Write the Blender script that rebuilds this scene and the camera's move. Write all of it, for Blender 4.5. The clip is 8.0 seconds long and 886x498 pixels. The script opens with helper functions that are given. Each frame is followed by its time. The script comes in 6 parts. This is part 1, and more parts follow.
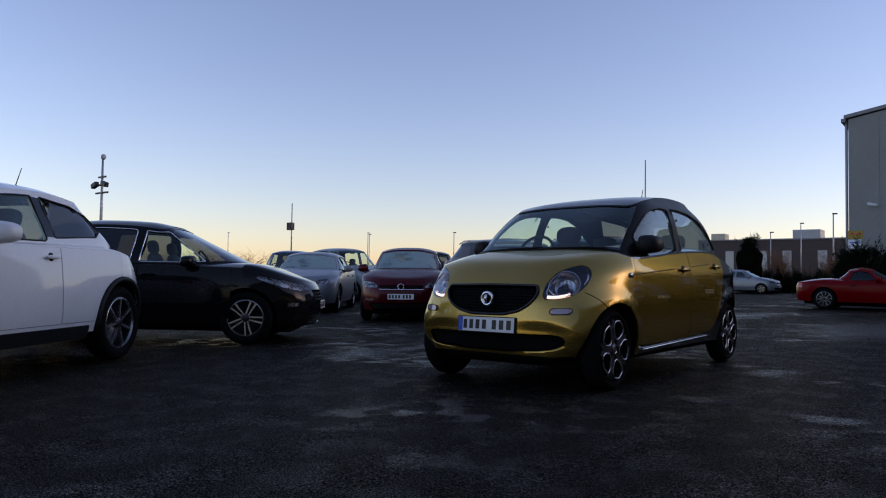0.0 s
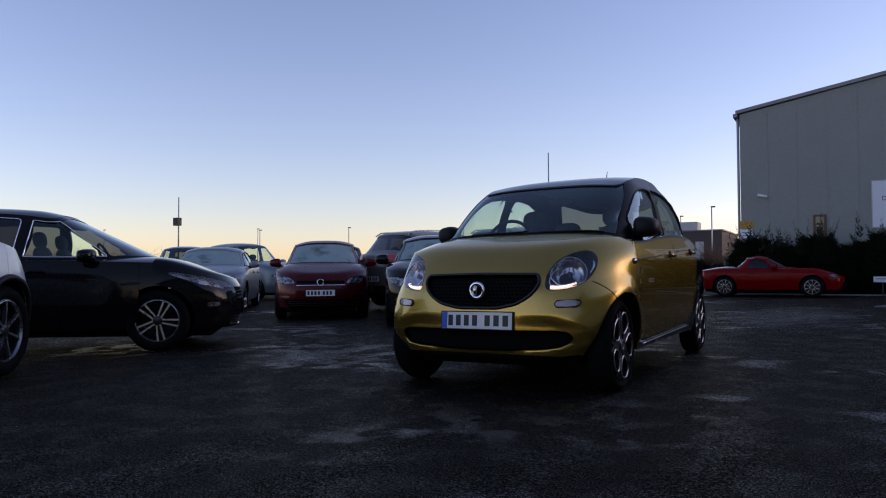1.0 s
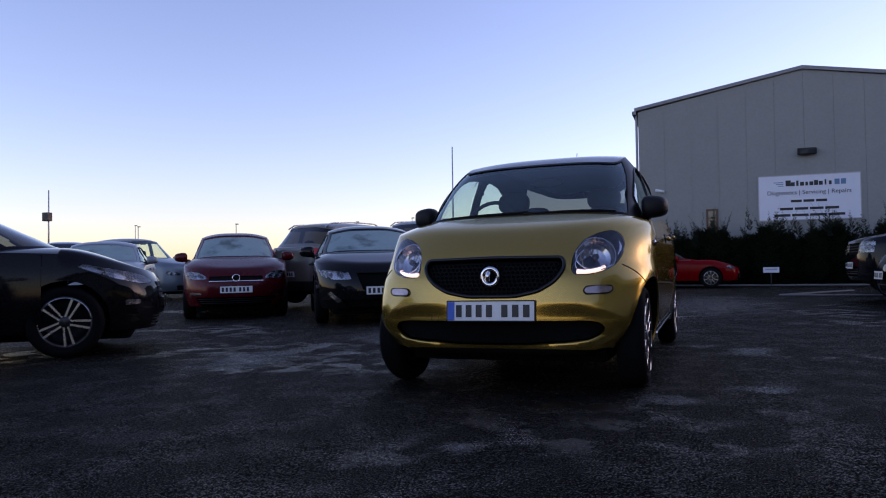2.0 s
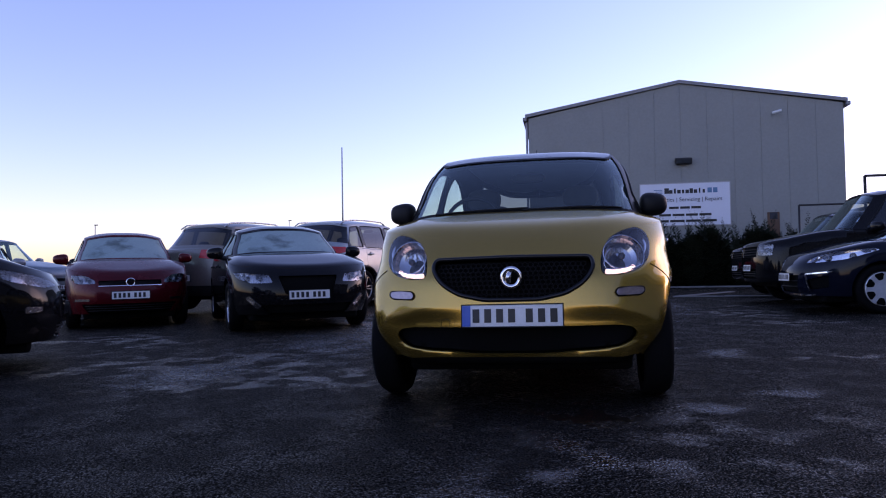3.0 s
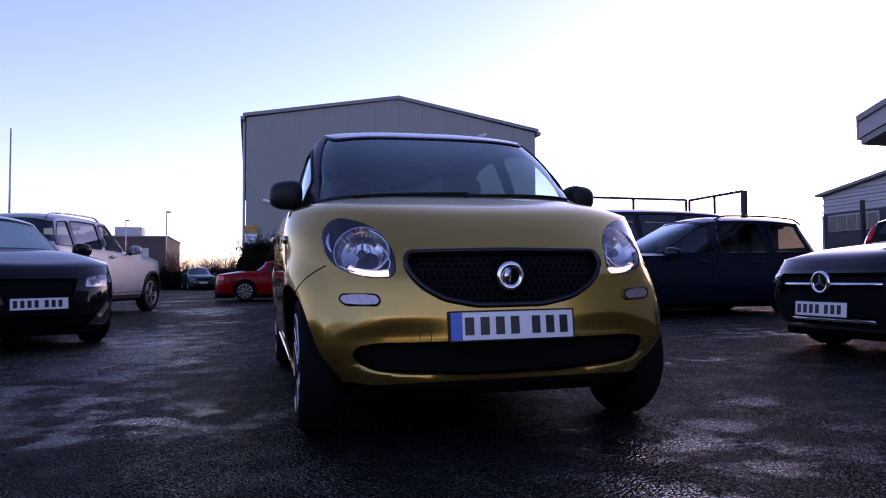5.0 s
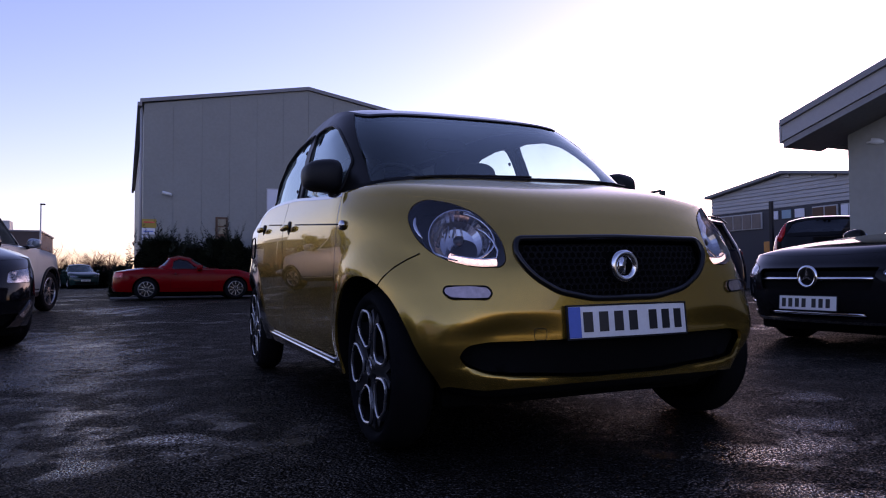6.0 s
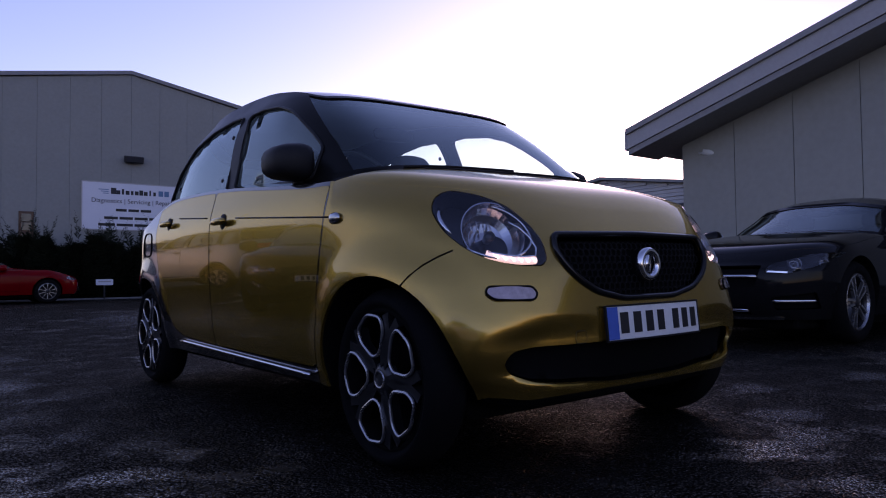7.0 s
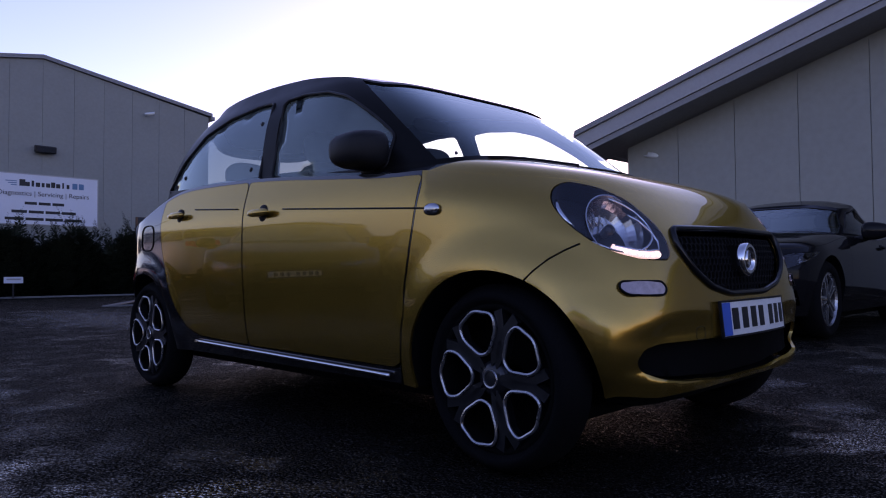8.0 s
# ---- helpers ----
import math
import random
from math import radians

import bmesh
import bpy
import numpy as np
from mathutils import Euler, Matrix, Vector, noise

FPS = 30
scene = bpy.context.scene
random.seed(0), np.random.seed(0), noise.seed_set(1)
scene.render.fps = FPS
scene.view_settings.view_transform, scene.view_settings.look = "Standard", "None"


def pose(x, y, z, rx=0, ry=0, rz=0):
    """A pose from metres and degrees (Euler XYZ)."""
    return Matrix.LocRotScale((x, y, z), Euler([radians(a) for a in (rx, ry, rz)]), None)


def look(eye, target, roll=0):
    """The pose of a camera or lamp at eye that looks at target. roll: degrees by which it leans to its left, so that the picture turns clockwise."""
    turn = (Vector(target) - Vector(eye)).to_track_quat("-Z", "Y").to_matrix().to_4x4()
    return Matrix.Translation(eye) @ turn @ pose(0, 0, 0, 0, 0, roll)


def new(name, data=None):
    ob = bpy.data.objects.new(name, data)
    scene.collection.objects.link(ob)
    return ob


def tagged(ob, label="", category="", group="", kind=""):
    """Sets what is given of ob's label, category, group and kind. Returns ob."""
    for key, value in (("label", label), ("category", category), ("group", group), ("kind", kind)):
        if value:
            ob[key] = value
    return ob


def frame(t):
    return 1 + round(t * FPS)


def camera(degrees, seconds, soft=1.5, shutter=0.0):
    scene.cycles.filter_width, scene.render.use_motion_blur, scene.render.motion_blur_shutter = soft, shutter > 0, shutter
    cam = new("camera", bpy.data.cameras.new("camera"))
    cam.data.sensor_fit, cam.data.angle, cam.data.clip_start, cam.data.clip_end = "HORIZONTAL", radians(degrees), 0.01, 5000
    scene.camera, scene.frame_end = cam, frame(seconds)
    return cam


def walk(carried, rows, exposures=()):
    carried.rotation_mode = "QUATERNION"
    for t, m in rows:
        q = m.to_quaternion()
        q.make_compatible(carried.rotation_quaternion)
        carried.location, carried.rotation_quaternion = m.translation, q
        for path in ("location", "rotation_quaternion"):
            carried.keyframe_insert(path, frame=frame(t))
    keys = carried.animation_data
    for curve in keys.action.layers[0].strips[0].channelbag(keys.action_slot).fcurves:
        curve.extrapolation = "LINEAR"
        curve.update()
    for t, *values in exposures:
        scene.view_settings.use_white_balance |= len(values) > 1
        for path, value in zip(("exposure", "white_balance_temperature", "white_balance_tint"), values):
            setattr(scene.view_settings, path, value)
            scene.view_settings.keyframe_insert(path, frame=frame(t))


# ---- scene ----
cam = camera(64.1, 8.0, soft=1.1)
PATH = [
    (0, (2.916, -4.752, 0.797), (1.68, -3.182, 0.874), 0.8),
    (0.5, (2.421, -4.563, 0.756), (1.292, -2.913, 0.824), 0.2),
    (1, (1.973, -4.469, 0.754), (0.993, -2.726, 0.82), -0.2),
    (1.5, (1.525, -4.328, 0.711), (0.692, -2.511, 0.774), -0.6),
    (3, (0.263, -3.981, 0.677), (-0.084, -2.012, 0.739), -0.9),
    (3.5, (-0.092, -3.805, 0.669), (-0.204, -1.81, 0.749), -1.1),
    (4, (-0.391, -3.575, 0.647), (-0.247, -1.581, 0.72), -1.3),
    (4.5, (-0.668, -3.302, 0.652), (-0.266, -1.344, 0.718), -0.7),
    (4.7, (-0.79, -3.203, 0.639), (-0.342, -1.256, 0.718), -0.4),
    (5.8, (-1.468, -2.588, 0.619), (-0.696, -0.744, 0.689), -0.5),
    (6, (-1.584, -2.478, 0.607), (-0.766, -0.654, 0.684), -0.3),
    (6.5, (-1.826, -2.206, 0.61), (-0.773, -0.508, 0.699), -0.4),
    (7, (-2.026, -1.931, 0.61), (-0.783, -0.366, 0.683), -0.6),
    (7.5, (-2.234, -1.706, 0.619), (-0.913, -0.206, 0.698), -0.4),
    (8, (-2.41, -1.441, 0.6), (-0.987, -0.037, 0.669), -0.4),
]
walk(cam, [(t, look(eye, target, roll)) for t, eye, target, roll in PATH], [(0.0, 0.50, 7680, 41), (0.5, 0.43, 7650, 42), (1.0, 0.54, 7680, 44), (1.5, 0.73, 7600, 46), (3.0, 0.97, 6850, 58), (4.5, 1.08, 6540, 66), (6.0, 0.66, 7050, 63), (7.0, 0.44, 7050, 63), (8.0, 0.70, 6950, 62)])

# ---- light ----
world = bpy.data.worlds.new("dusk_sky")
scene.world = world
world.use_nodes = True
_wn, _wl = world.node_tree.nodes, world.node_tree.links
sky = _wn.new("ShaderNodeTexSky")
sky.sky_type, sky.sun_disc = "NISHITA", False
SUN_AZ = 52.0      # degrees clockwise from +y towards +x
sky.sun_elevation, sky.sun_rotation = radians(9.0), radians(SUN_AZ)
sky.altitude, sky.air_density, sky.dust_density, sky.ozone_density = 50, 1.0, 0.4, 3.0
_bg = _wn["Background"]
_wl.new(sky.outputs[0], _bg.inputs[0])
_bg.inputs[1].default_value = 0.20
sun_data = bpy.data.lights.new("low_sun", "SUN")
sun_data.energy, sun_data.angle, sun_data.color = 0.06, radians(20), (1.0, 0.90, 0.80)
sun = new("low_sun", sun_data)
_sd = Vector((math.sin(radians(SUN_AZ)) * 0.985, math.cos(radians(SUN_AZ)) * 0.985, 0.17))
sun.matrix_world = look(_sd * 100, (0, 0, 0))

# ---- materials ----


def mat(name, col, rough=0.5, metal=0.0, coat=0.0, var=0.12, scale=6.0, bump=0.0, bscale=60.0, spec=0.5, trans=0.0, emit=None, estr=0.0, alpha=1.0, coat_r=0.04):
    """A principled material whose colour and gloss vary at two scales."""
    m = bpy.data.materials.new(name)
    m.use_nodes = True
    nt = m.node_tree
    N, L = nt.nodes, nt.links
    b = N["Principled BSDF"]
    b.inputs["Metallic"].default_value = metal
    b.inputs["Coat Weight"].default_value = coat
    b.inputs["Coat Roughness"].default_value = coat_r
    b.inputs["Specular IOR Level"].default_value = spec
    b.inputs["Transmission Weight"].default_value = trans
    if alpha < 1:
        b.inputs["Alpha"].default_value = alpha
    if emit:
        b.inputs["Emission Color"].default_value = (*emit, 1)
        b.inputs["Emission Strength"].default_value = estr
    b.inputs["Base Color"].default_value = (*col, 1)
    b.inputs["Roughness"].default_value = rough
    if var > 0:
        tc = N.new("ShaderNodeTexCoord")
        n1, n2 = N.new("ShaderNodeTexNoise"), N.new("ShaderNodeTexNoise")
        n1.inputs["Scale"].default_value, n2.inputs["Scale"].default_value = scale, scale * 14
        n1.inputs["Detail"].default_value, n2.inputs["Detail"].default_value = 5, 3
        for n in (n1, n2):
            L.new(tc.outputs["Object"], n.inputs["Vector"])
        mx = N.new("ShaderNodeMath")
        mx.operation = "ADD"
        L.new(n1.outputs["Fac"], mx.inputs[0])
        L.new(n2.outputs["Fac"], mx.inputs[1])
        ra = N.new("ShaderNodeMapRange")
        ra.inputs["From Min"].default_value, ra.inputs["From Max"].default_value = 0.7, 1.3
        ra.inputs["To Min"].default_value, ra.inputs["To Max"].default_value = 1 - var, 1 + var
        L.new(mx.outputs[0], ra.inputs["Value"])
        mul = N.new("ShaderNodeVectorMath")
        mul.operation = "SCALE"
        mul.inputs[0].default_value = col
        L.new(ra.outputs[0], mul.inputs["Scale"])
        L.new(mul.outputs[0], b.inputs["Base Color"])
        rr = N.new("ShaderNodeMapRange")
        rr.inputs["From Min"].default_value, rr.inputs["From Max"].default_value = 0.3, 0.7
        rr.inputs["To Min"].default_value, rr.inputs["To Max"].default_value = rough * (1 - var), min(1, rough * (1 + var))
        L.new(n1.outputs["Fac"], rr.inputs["Value"])
        L.new(rr.outputs[0], b.inputs["Roughness"])
        if bump > 0:
            n3 = N.new("ShaderNodeTexNoise")
            n3.inputs["Scale"].default_value, n3.inputs["Detail"].default_value = bscale, 4
            L.new(tc.outputs["Object"], n3.inputs["Vector"])
            bp = N.new("ShaderNodeBump")
            bp.inputs["Strength"].default_value, bp.inputs["Distance"].default_value = bump, 0.01
            L.new(n3.outputs["Fac"], bp.inputs["Height"])
            L.new(bp.outputs[0], b.inputs["Normal"])
    return m


def paint(name, col, metal=0.5, rough=0.32, dirt=0.1, spec=0.5, coat=1.0, coat_r=0.04):
    return mat(name, col, rough, metal, coat=coat, var=dirt, scale=3.0, spec=spec, coat_r=coat_r)


def glass_mat(name, col, tint, mist=0.0):
    """Window glass: a tinted see-through pane with a mirror-like sheen."""
    m = bpy.data.materials.new(name)
    m.use_nodes = True
    N, L = m.node_tree.nodes, m.node_tree.links
    for n in list(N):
        N.remove(n)
    out, mix, tr, gl, fr, pw, rm = (N.new("ShaderNode" + k) for k in ("OutputMaterial", "MixShader", "BsdfTransparent", "BsdfGlossy", "LayerWeight", "Math", "MapRange"))
    tr.inputs[0].default_value = (*tint, 1)
    gl.inputs[0].default_value, gl.inputs["Roughness"].default_value = (*col, 1), 0.03
    fr.inputs["Blend"].default_value = 0.5
    pw.operation = "POWER"
    pw.inputs[1].default_value = 4.0
    rm.inputs["To Min"].default_value, rm.inputs["To Max"].default_value = 0.06, 1.0
    L.new(fr.outputs["Facing"], pw.inputs[0])
    L.new(pw.outputs[0], rm.inputs["Value"])
    L.new(rm.outputs[0], mix.inputs[0])
    L.new(tr.outputs[0], mix.inputs[1])
    L.new(gl.outputs[0], mix.inputs[2])
    if mist > 0:
        df, mx, nz, mr, tc = (N.new("ShaderNode" + k) for k in ("BsdfDiffuse", "MixShader", "TexNoise", "MapRange", "TexCoord"))
        df.inputs[0].default_value = (0.54, 0.70, 0.70, 1)
        nz.inputs["Scale"].default_value, nz.inputs["Detail"].default_value = 2.5, 4
        L.new(tc.outputs["Object"], nz.inputs["Vector"])
        L.new(nz.outputs["Fac"], mr.inputs["Value"])
        mr.inputs["From Min"].default_value, mr.inputs["From Max"].default_value = 0.3, 0.7
        mr.inputs["To Min"].default_value, mr.inputs["To Max"].default_value = mist * 0.7, mist * 1.3
        L.new(mr.outputs[0], mx.inputs[0])
        L.new(tr.outputs[0], mx.inputs[1])
        L.new(df.outputs[0], mx.inputs[2])
        L.new(mx.outputs[0], mix.inputs[1])
    L.new(mix.outputs[0], out.inputs[0])
    return m


def frost_mat(name):
    """Windscreen covered with thin patchy frost."""
    m = mat(name, (0.23, 0.34, 0.335), 0.5, var=0.12, scale=3, bump=0.15, spec=0.3)
    nt = m.node_tree
    N, L = nt.nodes, nt.links
    b, out = N["Principled BSDF"], N["Material Output"]
    tr, mix, nz, rp, tc = N.new("ShaderNodeBsdfTransparent"), N.new("ShaderNodeMixShader"), N.new("ShaderNodeTexNoise"), N.new("ShaderNodeMapRange"), N.new("ShaderNodeTexCoord")
    tr.inputs[0].default_value = (0.5, 0.6, 0.6, 1)
    nz.inputs["Scale"].default_value, nz.inputs["Detail"].default_value = 3.5, 8
    L.new(tc.outputs["Object"], nz.inputs["Vector"])
    rp.inputs["From Min"].default_value, rp.inputs["From Max"].default_value = 0.30, 0.46
    rp.inputs["To Min"].default_value, rp.inputs["To Max"].default_value = 0.45, 0.94
    L.new(nz.outputs["Fac"], rp.inputs["Value"])
    L.new(rp.outputs[0], mix.inputs[0])
    L.new(tr.outputs[0], mix.inputs[1])
    L.new(b.outputs[0], mix.inputs[2])
    L.new(mix.outputs[0], out.inputs["Surface"])
    return m


M_gold = paint("gold_paint", (0.42, 0.245, 0.042), 0.86, 0.25, 0.05, coat=0.9, coat_r=0.012)
M_gold.node_tree.nodes["Principled BSDF"].inputs["Specular Tint"].default_value = (0.95, 0.82, 0.42, 1)
M_gloss = mat("gloss_black", (0.007, 0.007, 0.008), 0.3, 0, 0.6, 0.15, 3, spec=0.06, coat_r=0.03)
M_piano = mat("piano_black", (0.008, 0.008, 0.009), 0.12, 0, 1.0, 0.12, 3, spec=0.5, coat_r=0.02)
M_satin = mat("satin_black", (0.006, 0.006, 0.006), 0.35, 0, 0, 0.1, 5, spec=0.08)
M_trim = mat("black_plastic", (0.011, 0.011, 0.012), 0.5, 0, 0, 0.2, 8, 0.1, 300, spec=0.2)
M_dark = mat("dark_void", (0.005, 0.005, 0.005), 0.9, var=0.1, spec=0.06)
M_gmesh = mat("grille_black", (0.007, 0.007, 0.008), 0.45, 0, 0, 0.2, 8, spec=0.10)
M_rub = mat("tyre_rubber", (0.006, 0.006, 0.0065), 0.85, var=0.25, scale=10, bump=0.2, bscale=120, spec=0.06)
M_alloy = mat("machined_alloy", (0.42, 0.42, 0.43), 0.28, 0.9, 0, 0.1, 12)
M_alloy_d = mat("dark_alloy", (0.03, 0.03, 0.033), 0.35, 0.6, 0.3, 0.1, 12)
M_steel = mat("silver_wheel_cover", (0.60, 0.61, 0.63), 0.4, 0.4, 0, 0.12, 12)
M_chrome = mat("chrome", (0.75, 0.75, 0.77), 0.12, 1.0, 0, 0.04, 6)
M_glass = glass_mat("window_glass", (0.78, 0.95, 0.95), (0.80, 0.93, 0.89))
M_misted = glass_mat("misted_glass", (0.78, 0.95, 0.95), (0.74, 0.90, 0.86), 0.16)
M_tint = glass_mat("tinted_glass", (0.8, 0.85, 0.9), (0.14, 0.15, 0.16))
M_frost = frost_mat("frosted_glass")
M_lens = glass_mat("clear_lens", (0.9, 0.93, 1.0), (0.93, 0.94, 0.96))
M_lamp = mat("lamp_reflector", (0.20, 0.21, 0.23), 0.25, 0.85, 0, 0.15, 20)
M_bowl = mat("faceted_reflector", (0.42, 0.43, 0.46), 0.16, 1.0, 0, 0.1, 30)
M_drl_dim = mat("daylight_bar", (0.9, 0.9, 0.9), 0.4, emit=(1.0, 0.80, 0.60), estr=0.7, var=0)
M_red = mat("red_lens", (0.60, 0.010, 0.012), 0.25, 0, 0.3, 0.1, 10)
M_amber = mat("amber_lens", (0.55, 0.22, 0.05), 0.2, 0, 1.0, 0.1, 10)
M_drl = mat("daylight_led", (0.9, 0.9, 0.9), 0.4, emit=(1.0, 0.86, 0.72), estr=2.0, var=0)
M_plate = mat("white_plate", (0.78, 0.78, 0.76), 0.35, var=0.05)
M_blue = mat("blue_band", (0.02, 0.12, 0.5), 0.35, var=0.05)
M_ink = mat("black_ink", (0.01, 0.01, 0.012), 0.4, var=0.05)
M_liner = mat("roof_lining", (0.42, 0.42, 0.42), 0.9, var=0.08)
M_fogl = mat("clear_mauve_lens", (0.36, 0.27, 0.27), 0.14, 0.6, 0.5, 0.25, 60)
M_seat = mat("seat_fabric", (0.02, 0.02, 0.022), 0.9, var=0.2, scale=20)

# ---- mesh helpers ----


def link_mesh(name, verts, faces, material, parent=None, label="", smooth=True):
    me = bpy.data.meshes.new(name)
    me.from_pydata([tuple(v) for v in verts], [], faces)
    if smooth:
        me.polygons.foreach_set("use_smooth", [True] * len(me.polygons))
    me.materials.append(material)
    me.update()
    ob = new(name, me)
    if parent:
        ob.parent = parent
    if label:
        tagged(ob, label)
    return ob


def part(name, bm, material, parent=None, label="", smooth=False):
    me = bpy.data.meshes.new(name)
    bm.normal_update()
    bm.to_mesh(me)
    bm.free()
    if smooth:
        me.polygons.foreach_set("use_smooth", [True] * len(me.polygons))
    me.materials.append(material)
    ob = new(name, me)
    if parent:
        ob.parent = parent
    if label:
        tagged(ob, label)
    return ob


def box_bm(sx, sy, sz, m=None, bevel=0.0, bm=None, seg=2):
    """A bevelled block of that size about m's origin, added to bm."""
    b = bmesh.new()
    bmesh.ops.create_cube(b, size=1)
    bmesh.ops.scale(b, vec=(sx, sy, sz), verts=b.verts)
    if bevel > 0:
        bmesh.ops.bevel(b, geom=list(b.edges), offset=bevel, segments=seg, affect="EDGES", profile=0.5)
    if m is not None:
        bmesh.ops.transform(b, matrix=m, verts=b.verts)
    if bm is None:
        return b
    tmp = bpy.data.meshes.new("tmp")
    b.to_mesh(tmp)
    b.free()
    bm.from_mesh(tmp)
    bpy.data.meshes.remove(tmp)
    return bm


def tube(points, r, sides=8, closed=False):
    """Vertices and faces of a round bar along points. r: one radius, or one for each point."""
    P = [Vector(p) for p in points]
    n = len(P)
    rad = r if isinstance(r, (list, tuple)) else [r] * n
    verts, faces = [], []
    up = Vector((0, 0, 1))
    prev = None
    for i, p in enumerate(P):
        a, b = P[(i - 1) % n if closed else max(i - 1, 0)], P[(i + 1) % n if closed else min(i + 1, n - 1)]
        d = (b - a).normalized()
        if prev is None:
            u = d.cross(up if abs(d.z) < 0.9 else Vector((1, 0, 0))).normalized()
        else:
            u = (prev - d * prev.dot(d)).normalized()
        prev = u
        v = d.cross(u)
        for k in range(sides):
            t = 2 * math.pi * k / sides
            verts.append(p + (u * math.cos(t) + v * math.sin(t)) * rad[i])
    for i in range(n if closed else n - 1):
        j = (i + 1) % n
        for k in range(sides):
            l = (k + 1) % sides
            faces.append((i * sides + k, i * sides + l, j * sides + l, j * sides + k))
    if not closed:
        faces.append(tuple(range(sides))[::-1])
        faces.append(tuple((n - 1) * sides + k for k in range(sides)))
    return verts, faces


def lathe(profile, steps=40):
    """Turns (radius, x) pairs about the x axis."""
    verts, faces = [], []
    m = len(profile)
    for k in range(steps):
        t = 2 * math.pi * k / steps
        for r, x in profile:
            verts.append((x, r * math.cos(t), r * math.sin(t)))
    for k in range(steps):
        l = (k + 1) % steps
        for i in range(m - 1):
            faces.append((k * m + i, k * m + i + 1, l * m + i + 1, l * m + i))
    return verts, faces


def join_lists(items):
    verts, faces = [], []
    for v, f in items:
        o = len(verts)
        verts += [tuple(p) for p in v]
        faces += [tuple(i + o for i in q) for q in f]
    return verts, faces


def moved(vf, m):
    return [m @ Vector(v) for v in vf[0]], vf[1]


def prism(poly, t0, t1, m=None):
    """A plate from a 2D outline in (y, z), from x = t0 to t1."""
    n = len(poly)
    v = [(t0, a, b) for a, b in poly] + [(t1, a, b) for a, b in poly]
    f = [tuple(range(n))[::-1], tuple(range(n, 2 * n))] + [(i, (i + 1) % n, n + (i + 1) % n, n + i) for i in range(n)]
    return moved((v, f), m) if m else (v, f)


def curve(pts):
    """A smooth function through (t, value) pairs."""
    T = [p[0] for p in pts]
    V = [p[1] for p in pts]
    n = len(T)
    S = []
    for i in range(n):
        a, b = max(i - 1, 0), min(i + 1, n - 1)
        s = (V[b] - V[a]) / (T[b] - T[a]) if b > a else 0
        if 0 < i < n - 1:
            d0, d1 = (V[i] - V[i - 1]) / (T[i] - T[i - 1]), (V[i + 1] - V[i]) / (T[i + 1] - T[i])
            s = 0 if d0 * d1 <= 0 else math.copysign(min(abs(s), 2.5 * abs(d0), 2.5 * abs(d1)), s)
        S.append(s)

    def f(t):
        if t <= T[0]:
            return V[0]
        if t >= T[-1]:
            return V[-1]
        i = next(k for k in range(n - 1) if T[k] <= t <= T[k + 1])
        h = T[i + 1] - T[i]
        u = (t - T[i]) / h
        return (V[i] * (1 + 2 * u) * (1 - u) ** 2 + S[i] * h * u * (1 - u) ** 2 + V[i + 1] * u * u * (3 - 2 * u) + S[i + 1] * h * u * u * (u - 1))
    return f


def rounded(poly, r=0.03, k=4):
    """A closed outline with its corners rounded."""
    out = []
    n = len(poly)
    for i in range(n):
        p, a, b = Vector(poly[i]), Vector(poly[i - 1]), Vector(poly[(i + 1) % n])
        ra = min(r, (a - p).length * 0.45, (b - p).length * 0.45)
        s, e = p + (a - p).normalized() * ra, p + (b - p).normalized() * ra
        for j in range(k + 1):
            u = j / k
            out.append(tuple(s * (1 - u) ** 2 + p * 2 * u * (1 - u) + e * u * u))
    return out


def dense(poly, step):
    out = []
    n = len(poly)
    for i in range(n):
        a, b = poly[i], poly[(i + 1) % n]
        d = math.hypot(b[0] - a[0], b[1] - a[1])
        k = max(1, int(math.ceil(d / step)))
        for j in range(k):
            out.append((a[0] + (b[0] - a[0]) * j / k, a[1] + (b[1] - a[1]) * j / k))
    return out


def inside(pts, poly):
    pts, P = np.asarray(pts, float), np.asarray(poly, float)
    x, y = pts[:, 0], pts[:, 1]
    ok = np.zeros(len(pts), bool)
    for (x0, y0), (x1, y1) in zip(P, np.roll(P, -1, 0)):
        c = (y0 > y) != (y1 > y)
        if c.any():
            ok ^= c & (x < (x1 - x0) * (y - y0) / ((y1 - y0) or 1e-12) + x0)
    return ok


def near_edge(pts, poly):
    pts, P = np.asarray(pts, float), np.asarray(poly, float)
    best = np.full(len(pts), 9e9)
    for a, b in zip(P, np.roll(P, -1, 0)):
        d = b - a
        t = np.clip(((pts - a) @ d) / (d @ d + 1e-12), 0, 1)
        best = np.minimum(best, np.hypot(*(pts - a - t[:, None] * d).T))
    return best


from mathutils import geometry as _geo


